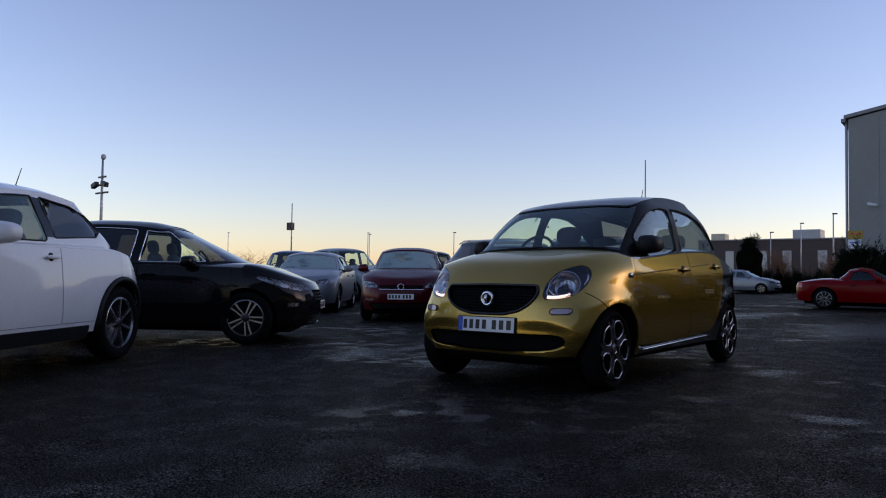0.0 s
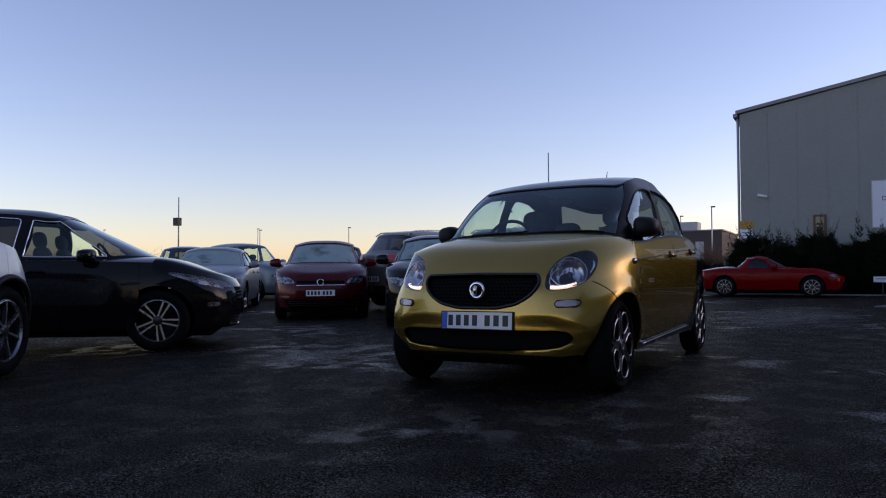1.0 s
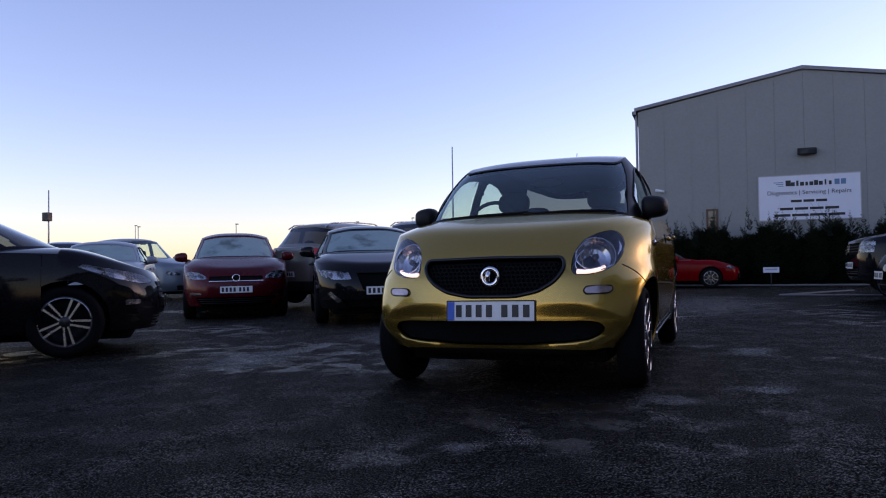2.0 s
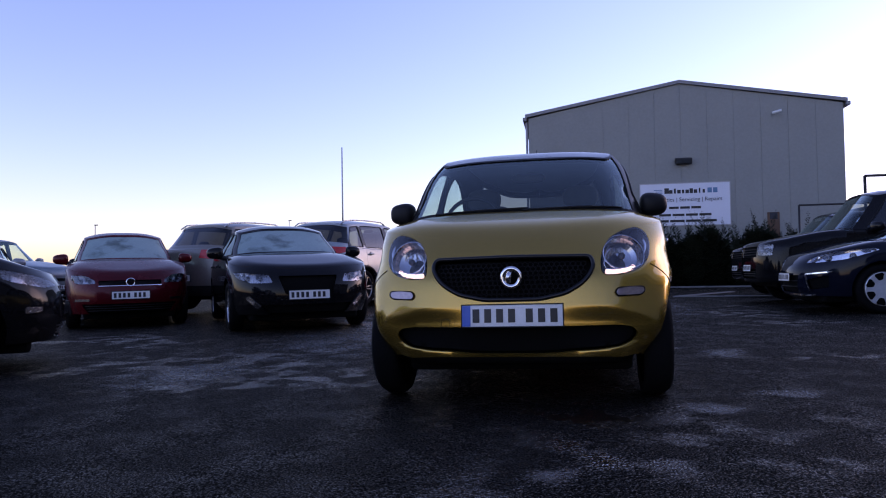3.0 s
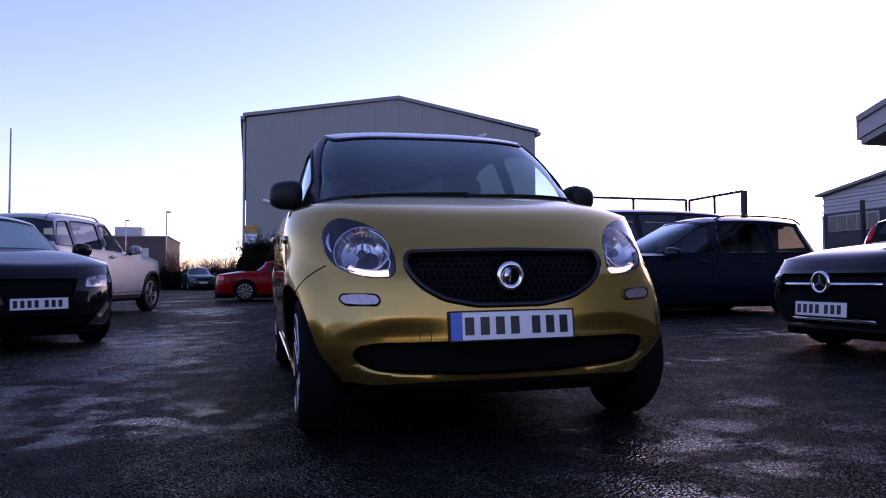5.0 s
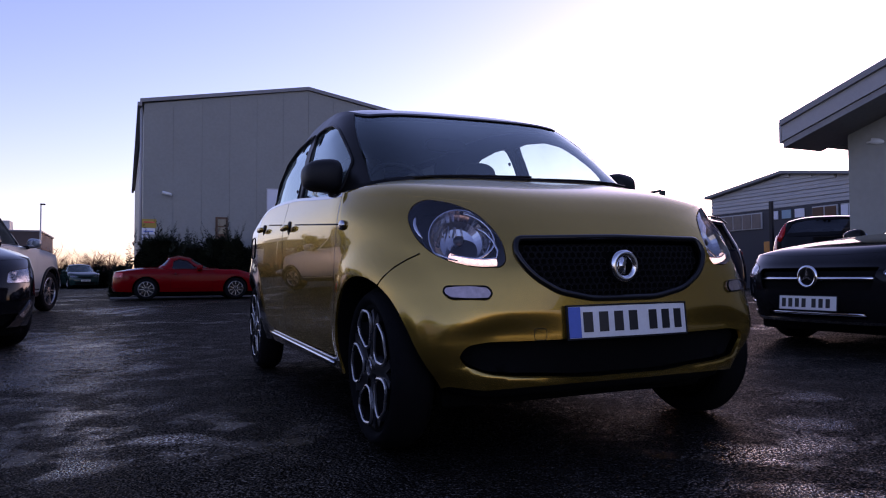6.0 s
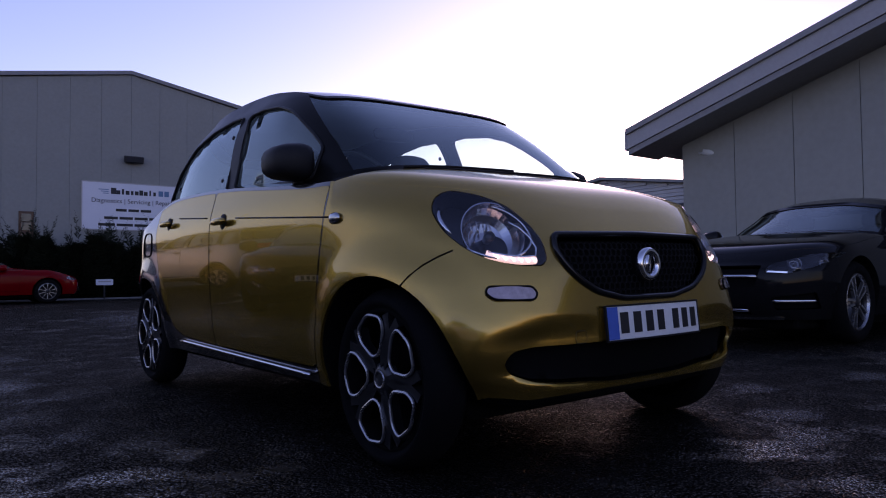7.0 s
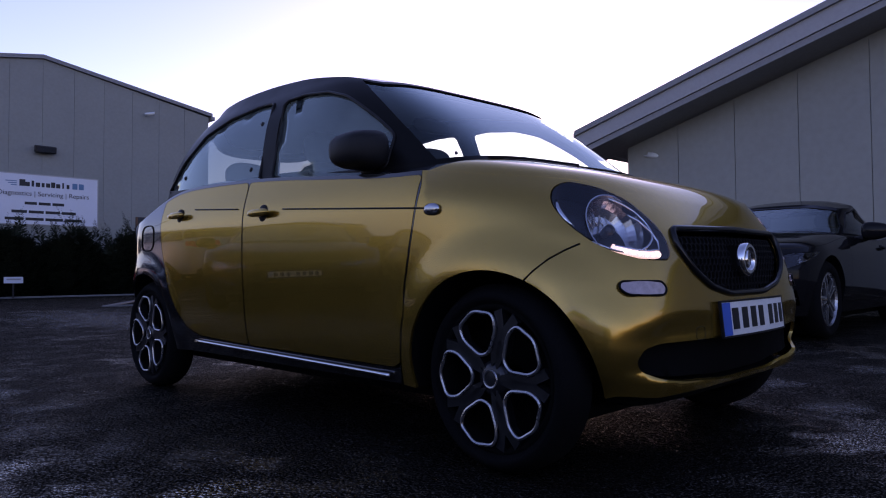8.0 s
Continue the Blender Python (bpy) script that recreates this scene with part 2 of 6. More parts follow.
def fill(outer, holes, step):
    """Triangles over a 2D outline with holes: points and faces, and the loops."""
    loops = [dense(outer, step)] + [dense(h, step) for h in holes]
    P = np.asarray(loops[0])
    xs, ys = np.arange(P[:, 0].min(), P[:, 0].max(), step), np.arange(P[:, 1].min(), P[:, 1].max(), step)
    G = np.array([(x, y) for x in xs for y in ys]) if len(xs) and len(ys) else np.zeros((0, 2))
    if len(G):
        keep = inside(G, loops[0])
        for h in loops[1:]:
            keep &= ~inside(G, h)
        G = G[keep]
    if len(G):
        d = np.min([near_edge(G, l) for l in loops], axis=0)
        G = G[d > step * 0.45]
    verts, edges = [], []
    for l in loops:
        o = len(verts)
        verts += l
        edges += [(o + i, o + (i + 1) % len(l)) for i in range(len(l))]
    verts += [tuple(g) for g in G]
    rv, re, rf, *_ = _geo.delaunay_2d_cdt([Vector(v) for v in verts], edges, [], 0, 1e-5)
    rv = [(v.x, v.y) for v in rv]
    cen = np.array([np.mean([rv[i] for i in f], axis=0) for f in rf])
    ok = inside(cen, loops[0])
    for h in loops[1:]:
        ok &= ~inside(cen, h)
    return rv, [tuple(f) for f, k in zip(rf, ok) if k]


class Drum:
    """An upright shell with a rounded plan, like the sides of a car: (s, z) on it, s running from the front's middle along the side to the rear's."""

    def __init__(self, W, yf, yr, La, Lb, nf, nr, relief=None):
        self.W, self.yf, self.yr, self.relief = W, yf, yr, relief
        self.nf = nf if callable(nf) else (lambda z: nf)
        self.nr = nr if callable(nr) else (lambda z: nr)
        self.yA, self.yB = La, Lb
        self.tab = []
        z0 = 0.6
        for n, L in ((self.nf(z0), self.yA - yf(z0)), (self.nr(z0), yr(z0) - self.yB)):
            th = np.linspace(0, math.pi / 2, 240)
            x, y = W(z0) * np.sin(th) ** (2 / n), -L * np.cos(th) ** (2 / n)
            self.tab.append((th, np.r_[0, np.cumsum(np.hypot(np.diff(x), np.diff(y)))]))
        self.s1 = self.tab[0][1][-1]
        self.s2 = self.s1 + self.yB - self.yA
        self.s3 = self.s2 + self.tab[1][1][-1]

    def front(self, x, z):
        th = math.asin(min(1, abs(x) / self.W(z)) ** (self.nf(z) / 2))
        return math.copysign(np.interp(th, *self.tab[0]), x), z

    def rear(self, x, z):
        th = math.asin(min(1, abs(x) / self.W(z)) ** (self.nr(z) / 2))
        return math.copysign(self.s3 - np.interp(th, *self.tab[1]), x), z

    def side(self, y, z, sgn=1):
        if y < self.yA:
            c = min(1, (self.yA - y) / (self.yA - self.yf(z)))
            return sgn * float(np.interp(math.acos(c ** (self.nf(z) / 2)), *self.tab[0])), z
        if y > self.yB:
            c = min(1, (y - self.yB) / (self.yr(z) - self.yB))
            return sgn * float(self.s3 - np.interp(math.acos(c ** (self.nr(z) / 2)), *self.tab[1])), z
        return sgn * (self.s1 + y - self.yA), z

    def raw(self, s, z):
        a, g = abs(s), math.copysign(1, s)
        W = self.W(z)
        if a <= self.s1:
            th = np.interp(a, self.tab[0][1], self.tab[0][0])
            return Vector((g * W * math.sin(th) ** (2 / self.nf(z)), self.yA - (self.yA - self.yf(z)) * max(0, math.cos(th)) ** (2 / self.nf(z)), z))
        if a >= self.s2:
            th = np.interp(self.s3 - a, self.tab[1][1], self.tab[1][0])
            return Vector((g * W * math.sin(th) ** (2 / self.nr(z)), self.yB + (self.yr(z) - self.yB) * max(0, math.cos(th)) ** (2 / self.nr(z)), z))
        return Vector((g * W, self.yA + a - self.s1, z))

    def shade(self, s, z):
        """The normal with the relief taken in."""
        if not self.relief:
            return self.normal(s, z)
        e = 0.005
        n = (self.at(s + e, z) - self.at(s - e, z)).cross(self.at(s, z + e) - self.at(s, z - e))
        return n.normalized() if n.length > 1e-9 else Vector((0, -1, 0))

    def normal(self, s, z):
        e = 0.006
        n = (self.raw(s + e, z) - self.raw(s - e, z)).cross(self.raw(s, z + e) - self.raw(s, z - e))
        return n.normalized() if n.length > 1e-9 else Vector((0, -1, 0))

    def at(self, s, z, off=0.0):
        if self.relief:
            off = off + self.relief(s, z, self)
        p = self.raw(s, z)
        return p + self.normal(s, z) * off if off else p


def skin(name, outer, holes, step, place, material, parent, depth=0.012, shade=None, label=""):
    """A curved panel over a 2D outline with holes. place: 2D to 3D with an offset along the normal; its edges turn in by depth. shade: 2D to the normal that the light falls on."""
    rv, rf = fill(outer, holes, step)
    n = len(rv)
    verts = [place(a, b, 0.0) for a, b in rv]
    faces = list(rf)
    count = {}
    for f in rf:
        for i in range(3):
            e = (f[i], f[(i + 1) % 3])
            count[e] = count.get(e, 0) + 1
    rim = [e for e in count if (e[1], e[0]) not in count]
    back = {}
    for a, b in rim:
        for i in (a, b):
            if i not in back:
                back[i] = len(verts)
                verts.append(place(*rv[i], -depth))
        faces.append((b, a, back[a], back[b]))
    ob = link_mesh(name, verts, faces, material, parent, label)
    me = ob.data
    sharp = me.attributes.new("sharp_edge", "BOOLEAN", "EDGE")
    rimset = {frozenset(e) for e in rim}
    for e in me.edges:
        if frozenset(e.vertices) in rimset:
            sharp.data[e.index].value = True
    if shade:
        N_ = [shade(a, b) for a, b in rv]
        nn = [tuple(N_[i]) for i in range(n)] + [None] * (len(verts) - n)
        cn = []
        for p_ in me.polygons:
            face = all(i < n for i in p_.vertices)
            for i in p_.vertices:
                cn.append(nn[i] if face else tuple(p_.normal))
        me.normals_split_custom_set(cn)
    return ob


def flip(poly):
    return [(-a, b) for a, b in poly][::-1]


# ---- ground form ----


def lie(x, y):
    """Height of the yard's gently falling surface."""
    fall = 0.011 * max(-7.0, min(7.0, x)) * math.exp(-max(0, y - 8) ** 2 / 60)
    return fall + 0.075 * math.exp(-((x + 3.8) / 3.0) ** 2 - ((y - 11) / 3.0) ** 2)

# ---- cars ----


def wheel_mesh(R, style, wide=0.19):
    """Meshes of a wheel about the x axis, its outer face towards +x: tyre, rim, spokes, cap."""
    h, rr = wide / 2, R * {"petal": 0.78, "cover": 0.71}.get(style, 0.70)
    ty = lathe([(rr, h - 0.022), (rr + 0.012, h - 0.006), (R * 0.88, h + 0.004), (R - 0.018, h - 0.012), (R, h - 0.04), (R, -h + 0.04), (R - 0.018, -h + 0.012), (rr, -h + 0.02)], 48)
    rim = lathe([(rr + 0.004, h - 0.018), (rr - 0.006, h - 0.012), (rr - 0.018, h - 0.026), (rr - 0.026, h - 0.07), (rr - 0.03, -h + 0.03), (0.03, -h + 0.03)], 48)
    bright, dark = [], []

    def ring(pts, x, r):
        return tube([(x, a, b) for a, b in pts], r, 6, True)
    if style == "petal":
        for k in range(5):
            m = pose(0, 0, 0, 72 * k)
            loop = rounded([(-0.020, 0.076), (0.020, 0.076), (0.070, 0.138), (0.073, rr - 0.040), (0.0, rr - 0.010), (-0.073, rr - 0.040), (-0.070, 0.138)], 0.022, 4)
            v, f = tube([(h + 0.001 - 0.010 * (1 - b / rr), a, b) for a, b in loop], 0.0057, 6, True)
            bright.append(moved((v, f), m))
            for sgn in (-1, 1):
                dark.append(moved(prism([(sgn * 0.008, 0.03), (sgn * 0.05, 0.055), (sgn * 0.100, 0.138), (sgn * 0.110, rr - 0.035), (sgn * 0.077, rr - 0.035), (sgn * 0.074, 0.138), (sgn * 0.024, 0.074)][::sgn], h - 0.045, h - 0.007), m))
        bright.append(tube([(h - 0.002, 0.026 * math.cos(t), 0.026 * math.sin(t)) for t in np.linspace(0, 2 * math.pi, 21)[:-1]], 0.0035, 5, True))
    elif style == "cover":
        disc = lathe([(rr, h - 0.02), (rr * 0.93, h - 0.006), (rr * 0.40, h - 0.010), (0.0, h - 0.008)], 48)
        bright.append(disc)
        for k in range(7):
            m = pose(0, 0, 0, 360 / 7 * k)
            dark.append(moved(prism(rounded([(-0.024, rr * 0.52), (0.024, rr * 0.52), (0.058, rr * 0.82), (0.044, rr * 0.92), (-0.044, rr * 0.92), (-0.058, rr * 0.82)], 0.014, 3), h - 0.03, h - 0.0035), m))
    else:
        n, w0, w1 = {"five": (5, 0.015, 0.020), "ten": (10, 0.011, 0.014), "seven": (7, 0.016, 0.022)}[style]
        for k in range(n):
            for d in ((-1, 1) if style == "five" else (0,)):
                m = pose(0, 0, 0, 360 / n * k)
                c = d * 0.020
                bright.append(moved(prism([(c * 0.8 - w0 / 2, 0.035), (c * 0.8 + w0 / 2, 0.035), (c * 1.7 + w1 / 2, rr - 0.012), (c * 1.7 - w1 / 2, rr - 0.012)], h - 0.045, h - 0.020), m))
        bright.append(lathe([(rr, h - 0.016), (rr - 0.012, h - 0.010), (rr - 0.02, h - 0.03)], 48))
    hc = h + (0.010 if style == "petal" else 0.0)
    cap = lathe([(0.058, hc - 0.05), (0.052, hc - 0.022), (0.03, hc - 0.014), (0.0, hc - 0.013)], 24)
    return ty, rim, join_lists(bright), (dark if style == "cover" else join_lists(dark)) if dark else None, cap


_wheels = {}


def add_wheels(root, c):
    key = (c["R"], c["wheel"], c.get("tread", 0.19))
    if key not in _wheels:
        _wheels[key] = None
        ty, rim, br, dk, cap = wheel_mesh(c["R"], c["wheel"], c.get("tread", 0.19))
        made = []
        for nm, vf, m in (("tyre", ty, M_rub), ("rim", rim, M_dark if c["wheel"] == "petal" else M_alloy_d), ("spoke_face", br, M_steel if c["wheel"] == "cover" else M_alloy), ("spoke_back", dk, M_alloy_d if c["wheel"] != "cover" else M_dark), ("hub_cap", cap, M_alloy_d)):
            for vf in ([] if not vf else vf if isinstance(vf, list) else [vf]):
                if c["wheel"] == "cover" and nm == "spoke_back":
                    nm = "cover_opening"
                me = bpy.data.meshes.new(nm)
                me.from_pydata([tuple(v) for v in vf[0]], [], vf[1])
                me.materials.append(m)
                if nm in ("tyre", "rim", "hub_cap"):
                    me.polygons.foreach_set("use_smooth", [True] * len(me.polygons))
                made.append((nm, me))
        _wheels[key] = made
    for sx in (1, -1):
        for y in (c.get("ax", 0.0), c["wb"]):
            w = new("wheel")
            w.parent = root
            turn = c.get("steer", 0) if y != c["wb"] else 0
            w.matrix_local = pose(sx * (c["tracks"][y == c["wb"]] if "tracks" in c else c["W"] - 0.115), y, c["R"], random.uniform(0, 60) if c["wheel"] != "petal" else (18 if sx < 0 else 50), 0, turn if sx > 0 else turn + 180)
            for nm, me in _wheels[key]:
                o = new(nm, me)
                o.parent = w


def pillow(sx, sy, sz, p=3.0, seg=20, rows=12):
    """A rounded block (superellipsoid) of half sizes sx, sy, sz."""
    verts, faces = [], []

    def pw(v, e):
        return math.copysign(abs(v) ** e, v)
    for i in range(rows + 1):
        a = -math.pi / 2 + math.pi * i / rows
        for k in range(seg):
            t = 2 * math.pi * k / seg
            verts.append((sx * pw(math.cos(a), 2 / p) * pw(math.cos(t), 2 / p), sy * pw(math.cos(a), 2 / p) * pw(math.sin(t), 2 / p), sz * pw(math.sin(a), 2 / p)))
    for i in range(rows):
        for k in range(seg):
            l = (k + 1) % seg
            faces.append((i * seg + k, i * seg + l, (i + 1) * seg + l, (i + 1) * seg + k))
    return verts, faces


def number_plate(parent, m, blue=False, bend=0.0):
    """A plate facing -y with plain bars for its characters, bent back towards its ends."""
    def bent(b):
        if bend:
            for k in range(-5, 6):
                bmesh.ops.bisect_plane(b, geom=b.verts[:] + b.edges[:] + b.faces[:], plane_co=m @ Vector((0.048 * k, 0, 0)), plane_no=(m.to_3x3() @ Vector((1, 0, 0))).normalized())
            back = m.inverted()
            for v in b.verts:
                p = back @ v.co
                p.y += bend * p.x * p.x
                v.co = m @ p
        return b
    pl = part("number_plate", bent(box_bm(0.52, 0.008, 0.111, m, 0.003)), M_plate, parent, "white number plate with dark bars")
    x0 = -0.185 if blue else -0.215
    for k in range(7):
        x = x0 + k * 0.062 + (0.028 if k > 3 else 0)
        part("plate_bar", bent(box_bm(0.036, 0.004, 0.070, m @ pose(x, -0.0045, 0))), M_ink, pl)
    if blue:
        part("plate_band", bent(box_bm(0.045, 0.004, 0.107, m @ pose(-0.2365, -0.0045, 0))), M_blue, pl, "blue band of a number plate")
    fr = bmesh.new()
    for sz in (-1, 1):
        box_bm(0.53, 0.010, 0.006, m @ pose(0, -0.001, sz * 0.058), 0.001, fr)
    for sx in (-1, 1):
        box_bm(0.006, 0.010, 0.12, m @ pose(sx * 0.262, -0.001, 0), 0.001, fr)
    part("plate_surround", bent(fr), M_trim, pl)
    return pl


def car(c):
    """A car from its measures: origin on the ground under the middle of the front axle, nose towards -y."""
    root = new(c["name"])
    x, y = c["at"]
    root.matrix_world = Matrix.Translation((x, y, lie(x, y) + c.get("lift", 0))) @ Euler((c.get("pitch", 0), c.get("roll", 0), radians(c["rz"]))).to_matrix().to_4x4()
    tagged(root, c["label"], "car", c.get("group", "parked cars"))
    W, wb, R, st = c["W"], c["wb"], c["R"], c.get("step", 0.07)
    body, roofm = c["paint"], c.get("roof_paint", c["paint"])
    belt = c["belt"]
    Wz = curve(c.get("wide") or [(0.12, 0.90 * W), (0.30, 0.965 * W), (0.50, W), (0.70, 0.995 * W), (belt - 0.02, 0.955 * W), (belt + 0.2, 0.88 * W)])
    nose, tail = curve(c["nose"]), curve(c["tail"])
    yf0, yr0 = min(p[1] for p in c["nose"]), max(p[1] for p in c["tail"])
    dr = Drum(Wz, nose, tail, yf0 + c.get("La", 0.9), yr0 - c.get("Lb", 0.8), c.get("nf", 2.6), c.get("nr", 3.0), c.get("relief"))
    D, A = curve(c["deck"]), c.get("arch", 0.07)
    Xd = 0.955 * W

    def deckz(px, py):
        return D(py) - A * min(1.15, abs(px) / Xd) ** 4

    def solve(drum, h, z0):
        S = np.linspace(0, drum.s3, 170)
        Z = []
        for s in S:
            z = z0
            for _ in range(14):
                p = drum.raw(s, z)
                z = 0.45 * z + 0.55 * h(p.x, p.y)
            Z.append(z)
        return lambda s: float(np.interp(abs(s), S, Z))
    top = solve(dr, deckz, belt)
    zs, ra = c.get("sill", 0.2), c.get("arch_r", R + 0.045)
    ax = c.get("ax", 0.0)      # the front axle's y
    zb = c.get("bumper_z", zs)

    def arch(yc, n=c.get("arch_n", 20)):
        a0 = math.asin(max(-0.9, min(0.9, (zs - R) / ra)))
        return [(yc - ra * math.cos(a), R + ra * math.sin(a)) for a in np.linspace(a0, math.pi - a0, n)]
    ycut = c["doors"][0][0]
    cut = [dr.side(*p) for p in c.get("cut", [(ycut, zs), (ycut, 0.5 * (zs + belt)), (ycut, belt - 0.1)])]
    sc = cut[-1][0]
    # ring of the front piece
    s_arch0 = dr.side(arch(ax)[0][0], zs)[0]
    low = [(s, c["chin"](s) if "chin" in c else zb + (zs - zb) * s / s_arch0) for s in np.linspace(0, s_arch0, 20)[:-1]] + [dr.side(*p) for p in arch(ax)] + cut
    up = [(s, top(s)) for s in np.linspace(sc, 0, 60)]
    holes_f, holes_r = [], []

    def uv(poly):
        out = []
        for k, a, b in poly:
            out.append(dr.front(a, b) if k == "f" else dr.rear(a, b) if k == "r" else dr.side(a, b))
        return out
    lamps = [uv(p) for p in c.get("lamps", [])]
    lamps = [rounded(p, c.get("lamp_r", 0.04), 4) for p in lamps]
    for p in lamps:
        holes_f += [p, flip(p)]
    mouths = [rounded(dense(uv(p), 0.08), 0.02, 2) if not c.get("mouth_r") else rounded(uv(p), c["mouth_r"], 5) for p in c.get("mouths", [])]
    holes_f += mouths
    place = lambda a, b, o: dr.at(a, b, o)

    def deck_n(px, py):
        e = 0.004
        return Vector((deckz(px - e, py) - deckz(px + e, py), deckz(px, py - e) - deckz(px, py + e), 2 * e)).normalized()

    def body_n(a, b):
        """Body normal, rolling over into the bonnet along their joint."""
        n = dr.shade(a, b)
        p = dr.raw(a, b)
        d = deckz(p.x, p.y) - b
        if p.y < c["cowl"] and d < 0.12:
            u = 1 - max(0, d) / 0.12
            n = n.lerp(deck_n(p.x, p.y), 0.5 * u * u * (3 - 2 * u)).normalized()
        return n
    skin("front_body", low + up + [(-a, b) for a, b in up[::-1]][1:] + [(-a, b) for a, b in low[::-1]][:-1], holes_f, st, place, body, root, shade=body_n)
    # rear piece, one for each side
    lowr = [(a_ + 0.003, b_) for a_, b_ in cut[::-1]] + [dr.side(*p) for p in arch(wb)]
    s_e = lowr[-1][0]
    lowr += [(s, zs + (c.get("tail_z", zs + 0.04) - zs) * (s - s_e) / (dr.s3 - s_e)) for s in np.linspace(s_e, dr.s3, 12)[1:]]
    upr = [(s, top(s)) for s in np.linspace(dr.s3, sc, 60)]
    doors = []
    for i, d in enumerate(c["doors"]):
        zt = lambda yy: top(dr.side(yy, belt)[0]) - 0.014
        y0, y1 = d[0], d[1]
        if len(d) > 2:
            low_d = d[2]
        else:
            low_d = [(y0, zs + 0.09), (y1, zs + 0.09)]
        pl = low_d + [(yy, zt(yy)) for yy in np.linspace(y1, y0, 22)]
        doors.append(rounded([dr.side(a, b) for a, b in pl], 0.02, 2))
    gap = 0.004

    def shrink(p, g):
        cx, cy = np.mean([q[0] for q in p]), np.mean([q[1] for q in p])
        wx, wy = max(abs(q[0] - cx) for q in p), max(abs(q[1] - cy) for q in p)
        return [(cx + (a - cx) * (1 - g / wx), cy + (b - cy) * (1 - g / wy)) for a, b in p]
    quarter = lowr + upr
    dholes = []
    for d in doors:
        dholes.append(shrink(d, -0.002))
    rm = c.get("rear_paint", body)
    quarter[-1] = (sc + 0.003, top(sc + 0.003))
    skin("rear_body", quarter, dholes, st, place, rm, root, shade=dr.shade)
    skin("rear_body", flip(quarter), [flip(h) for h in dholes], st, place, rm, root, shade=dr.shade)
    for i, d in enumerate(doors):
        for q in (1, -1):
            pd = shrink(d, 0.003)
            pan = skin("door", pd if q > 0 else flip(pd), [], st, place, body, root, shade=dr.shade)
            if i >= c.get("handle_count", 9):
                continue
            yh = c["doors"][i][1] - 0.13
            hz = c.get("handle_z", belt - 0.12)
            if "handles" in c:
                yh, hz = c["handles"][i]
            s_h = dr.side(yh, hz)[0]
            p0 = dr.at(s_h * q, hz, 0.026)
            v, f = moved(pillow(0.014, 0.085, 0.017, 2.6, 12, 8), Matrix.Translation(p0))
            hd = link_mesh("door_handle", v, f, c.get("handle_mat", body), pan)
            v, f = moved(pillow(0.012, 0.036, 0.040, 2.2, 14, 8), Matrix.Translation(dr.at(s_h * q, hz, -0.004)))
            link_mesh("handle_recess", v, f, M_trim, pan)
    # decks
    pts = [dr.raw(s, top(s)) for s in np.linspace(0, dr.s3, 120)]
    if c.get("relief"):
        pts = [dr.at(s, top(s)) for s in np.linspace(0, dr.s3, 120)]
    yc = c["cowl"]
    dplace = lambda a, b, o: Vector((a, b, deckz(a, b) + o))
    ym = 0.5 * (yf0 + yr0)
    ins = c.get("bonnet_gap", 0.004)
    inset = [((p.x - ins, p.y + math.copysign(ins, ym - p.y))) for p in pts]
    fr = [p for p in inset if p[1] < yc]
    re = [p for p in inset if p[1] >= yc]
    rim = [(fr[-1][0], yc)]
    half = [p for p in fr if p[0] > 0.002] + rim
    edge_s = np.linspace(0, dr.s3, 120)
    joint = [(p.x, p.y, dr.shade(s, top(s))) for s, p in zip(edge_s, pts) if p.y < yc]
    jx, jy = np.array([j[0] for j in joint]), np.array([j[1] for j in joint])

    def bonnet_n(a, b):
        n = deck_n(a, b)
        dd = np.hypot(jx - abs(a), jy - b)
        k = int(dd.argmin())
        if dd[k] < 0.24:
            m_ = joint[k][2].copy()
            if a < 0:
                m_.x = -m_.x
            u = 1 - dd[k] / 0.24
            n = n.lerp(m_, 0.5 * u * u * (3 - 2 * u)).normalized()
        return n
    skin("bonnet", [(0, fr[0][1])] + half + [(-a, b) for a, b in half[::-1]], [], st, dplace, body, root, 0.01, shade=bonnet_n)
    half = rim + [p for p in re if p[0] > 0.002]
    skin("rear_deck", half + [(0, re[-1][1])] + [(-a, b) for a, b in half[::-1]], [], st, dplace, c.get("deck_paint", rm), root, 0.01, shade=deck_n)
    # greenhouse
    gWz = curve(c["gw"])
    gf, gr = curve(c["gf"]), curve(c["gr"])
    gz = max(p[0] for p in c["gf"])
    gd = Drum(gWz, gf, gr, max(p[1] for p in c["gf"]) + c.get("gLa", 0.30), min(p[1] for p in c["gr"]) - c.get("gLb", 0.22), c.get("gnf", 3.0), c.get("gnr", 3.0))
    Rz, RA, Xr = curve(c["roof"]), c.get("roof_arch", 0.08), gWz(c["roof"][len(c["roof"]) // 2][1] - 0.06)
    roofz = lambda px, py: Rz(py) - RA * min(1.2, abs(px) / Xr) ** 3
    gtop = solve(gd, roofz, c["roof"][1][1] - 0.1)
    gbot = solve(gd, deckz, belt)
    kb, kt = c.get("ka", (0.86, 0.90))
    kr = c.get("kr", 0.84)
    lift, drop = c.get("win_lift", 0.02), c.get("win_drop", 0.045)

    def edge(k, low):
        """Where the glass ends on the rounded corner, k of the half width out."""
        z = belt
        for _ in range(8):
            s = gd.front(k * gWz(z), z)[0]
            z = gbot(s) + 0.015 if low else gtop(s) - c.get("screen_drop", 0.03)
        return s
    sB, sT = edge(kb, True), edge(kt, False)
    screen = [(s, gbot(s) + 0.015) for s in np.linspace(-sB, sB, 26)] + [(s, gtop(s) - c.get("screen_drop", 0.03)) for s in np.linspace(sT, -sT, 26)]
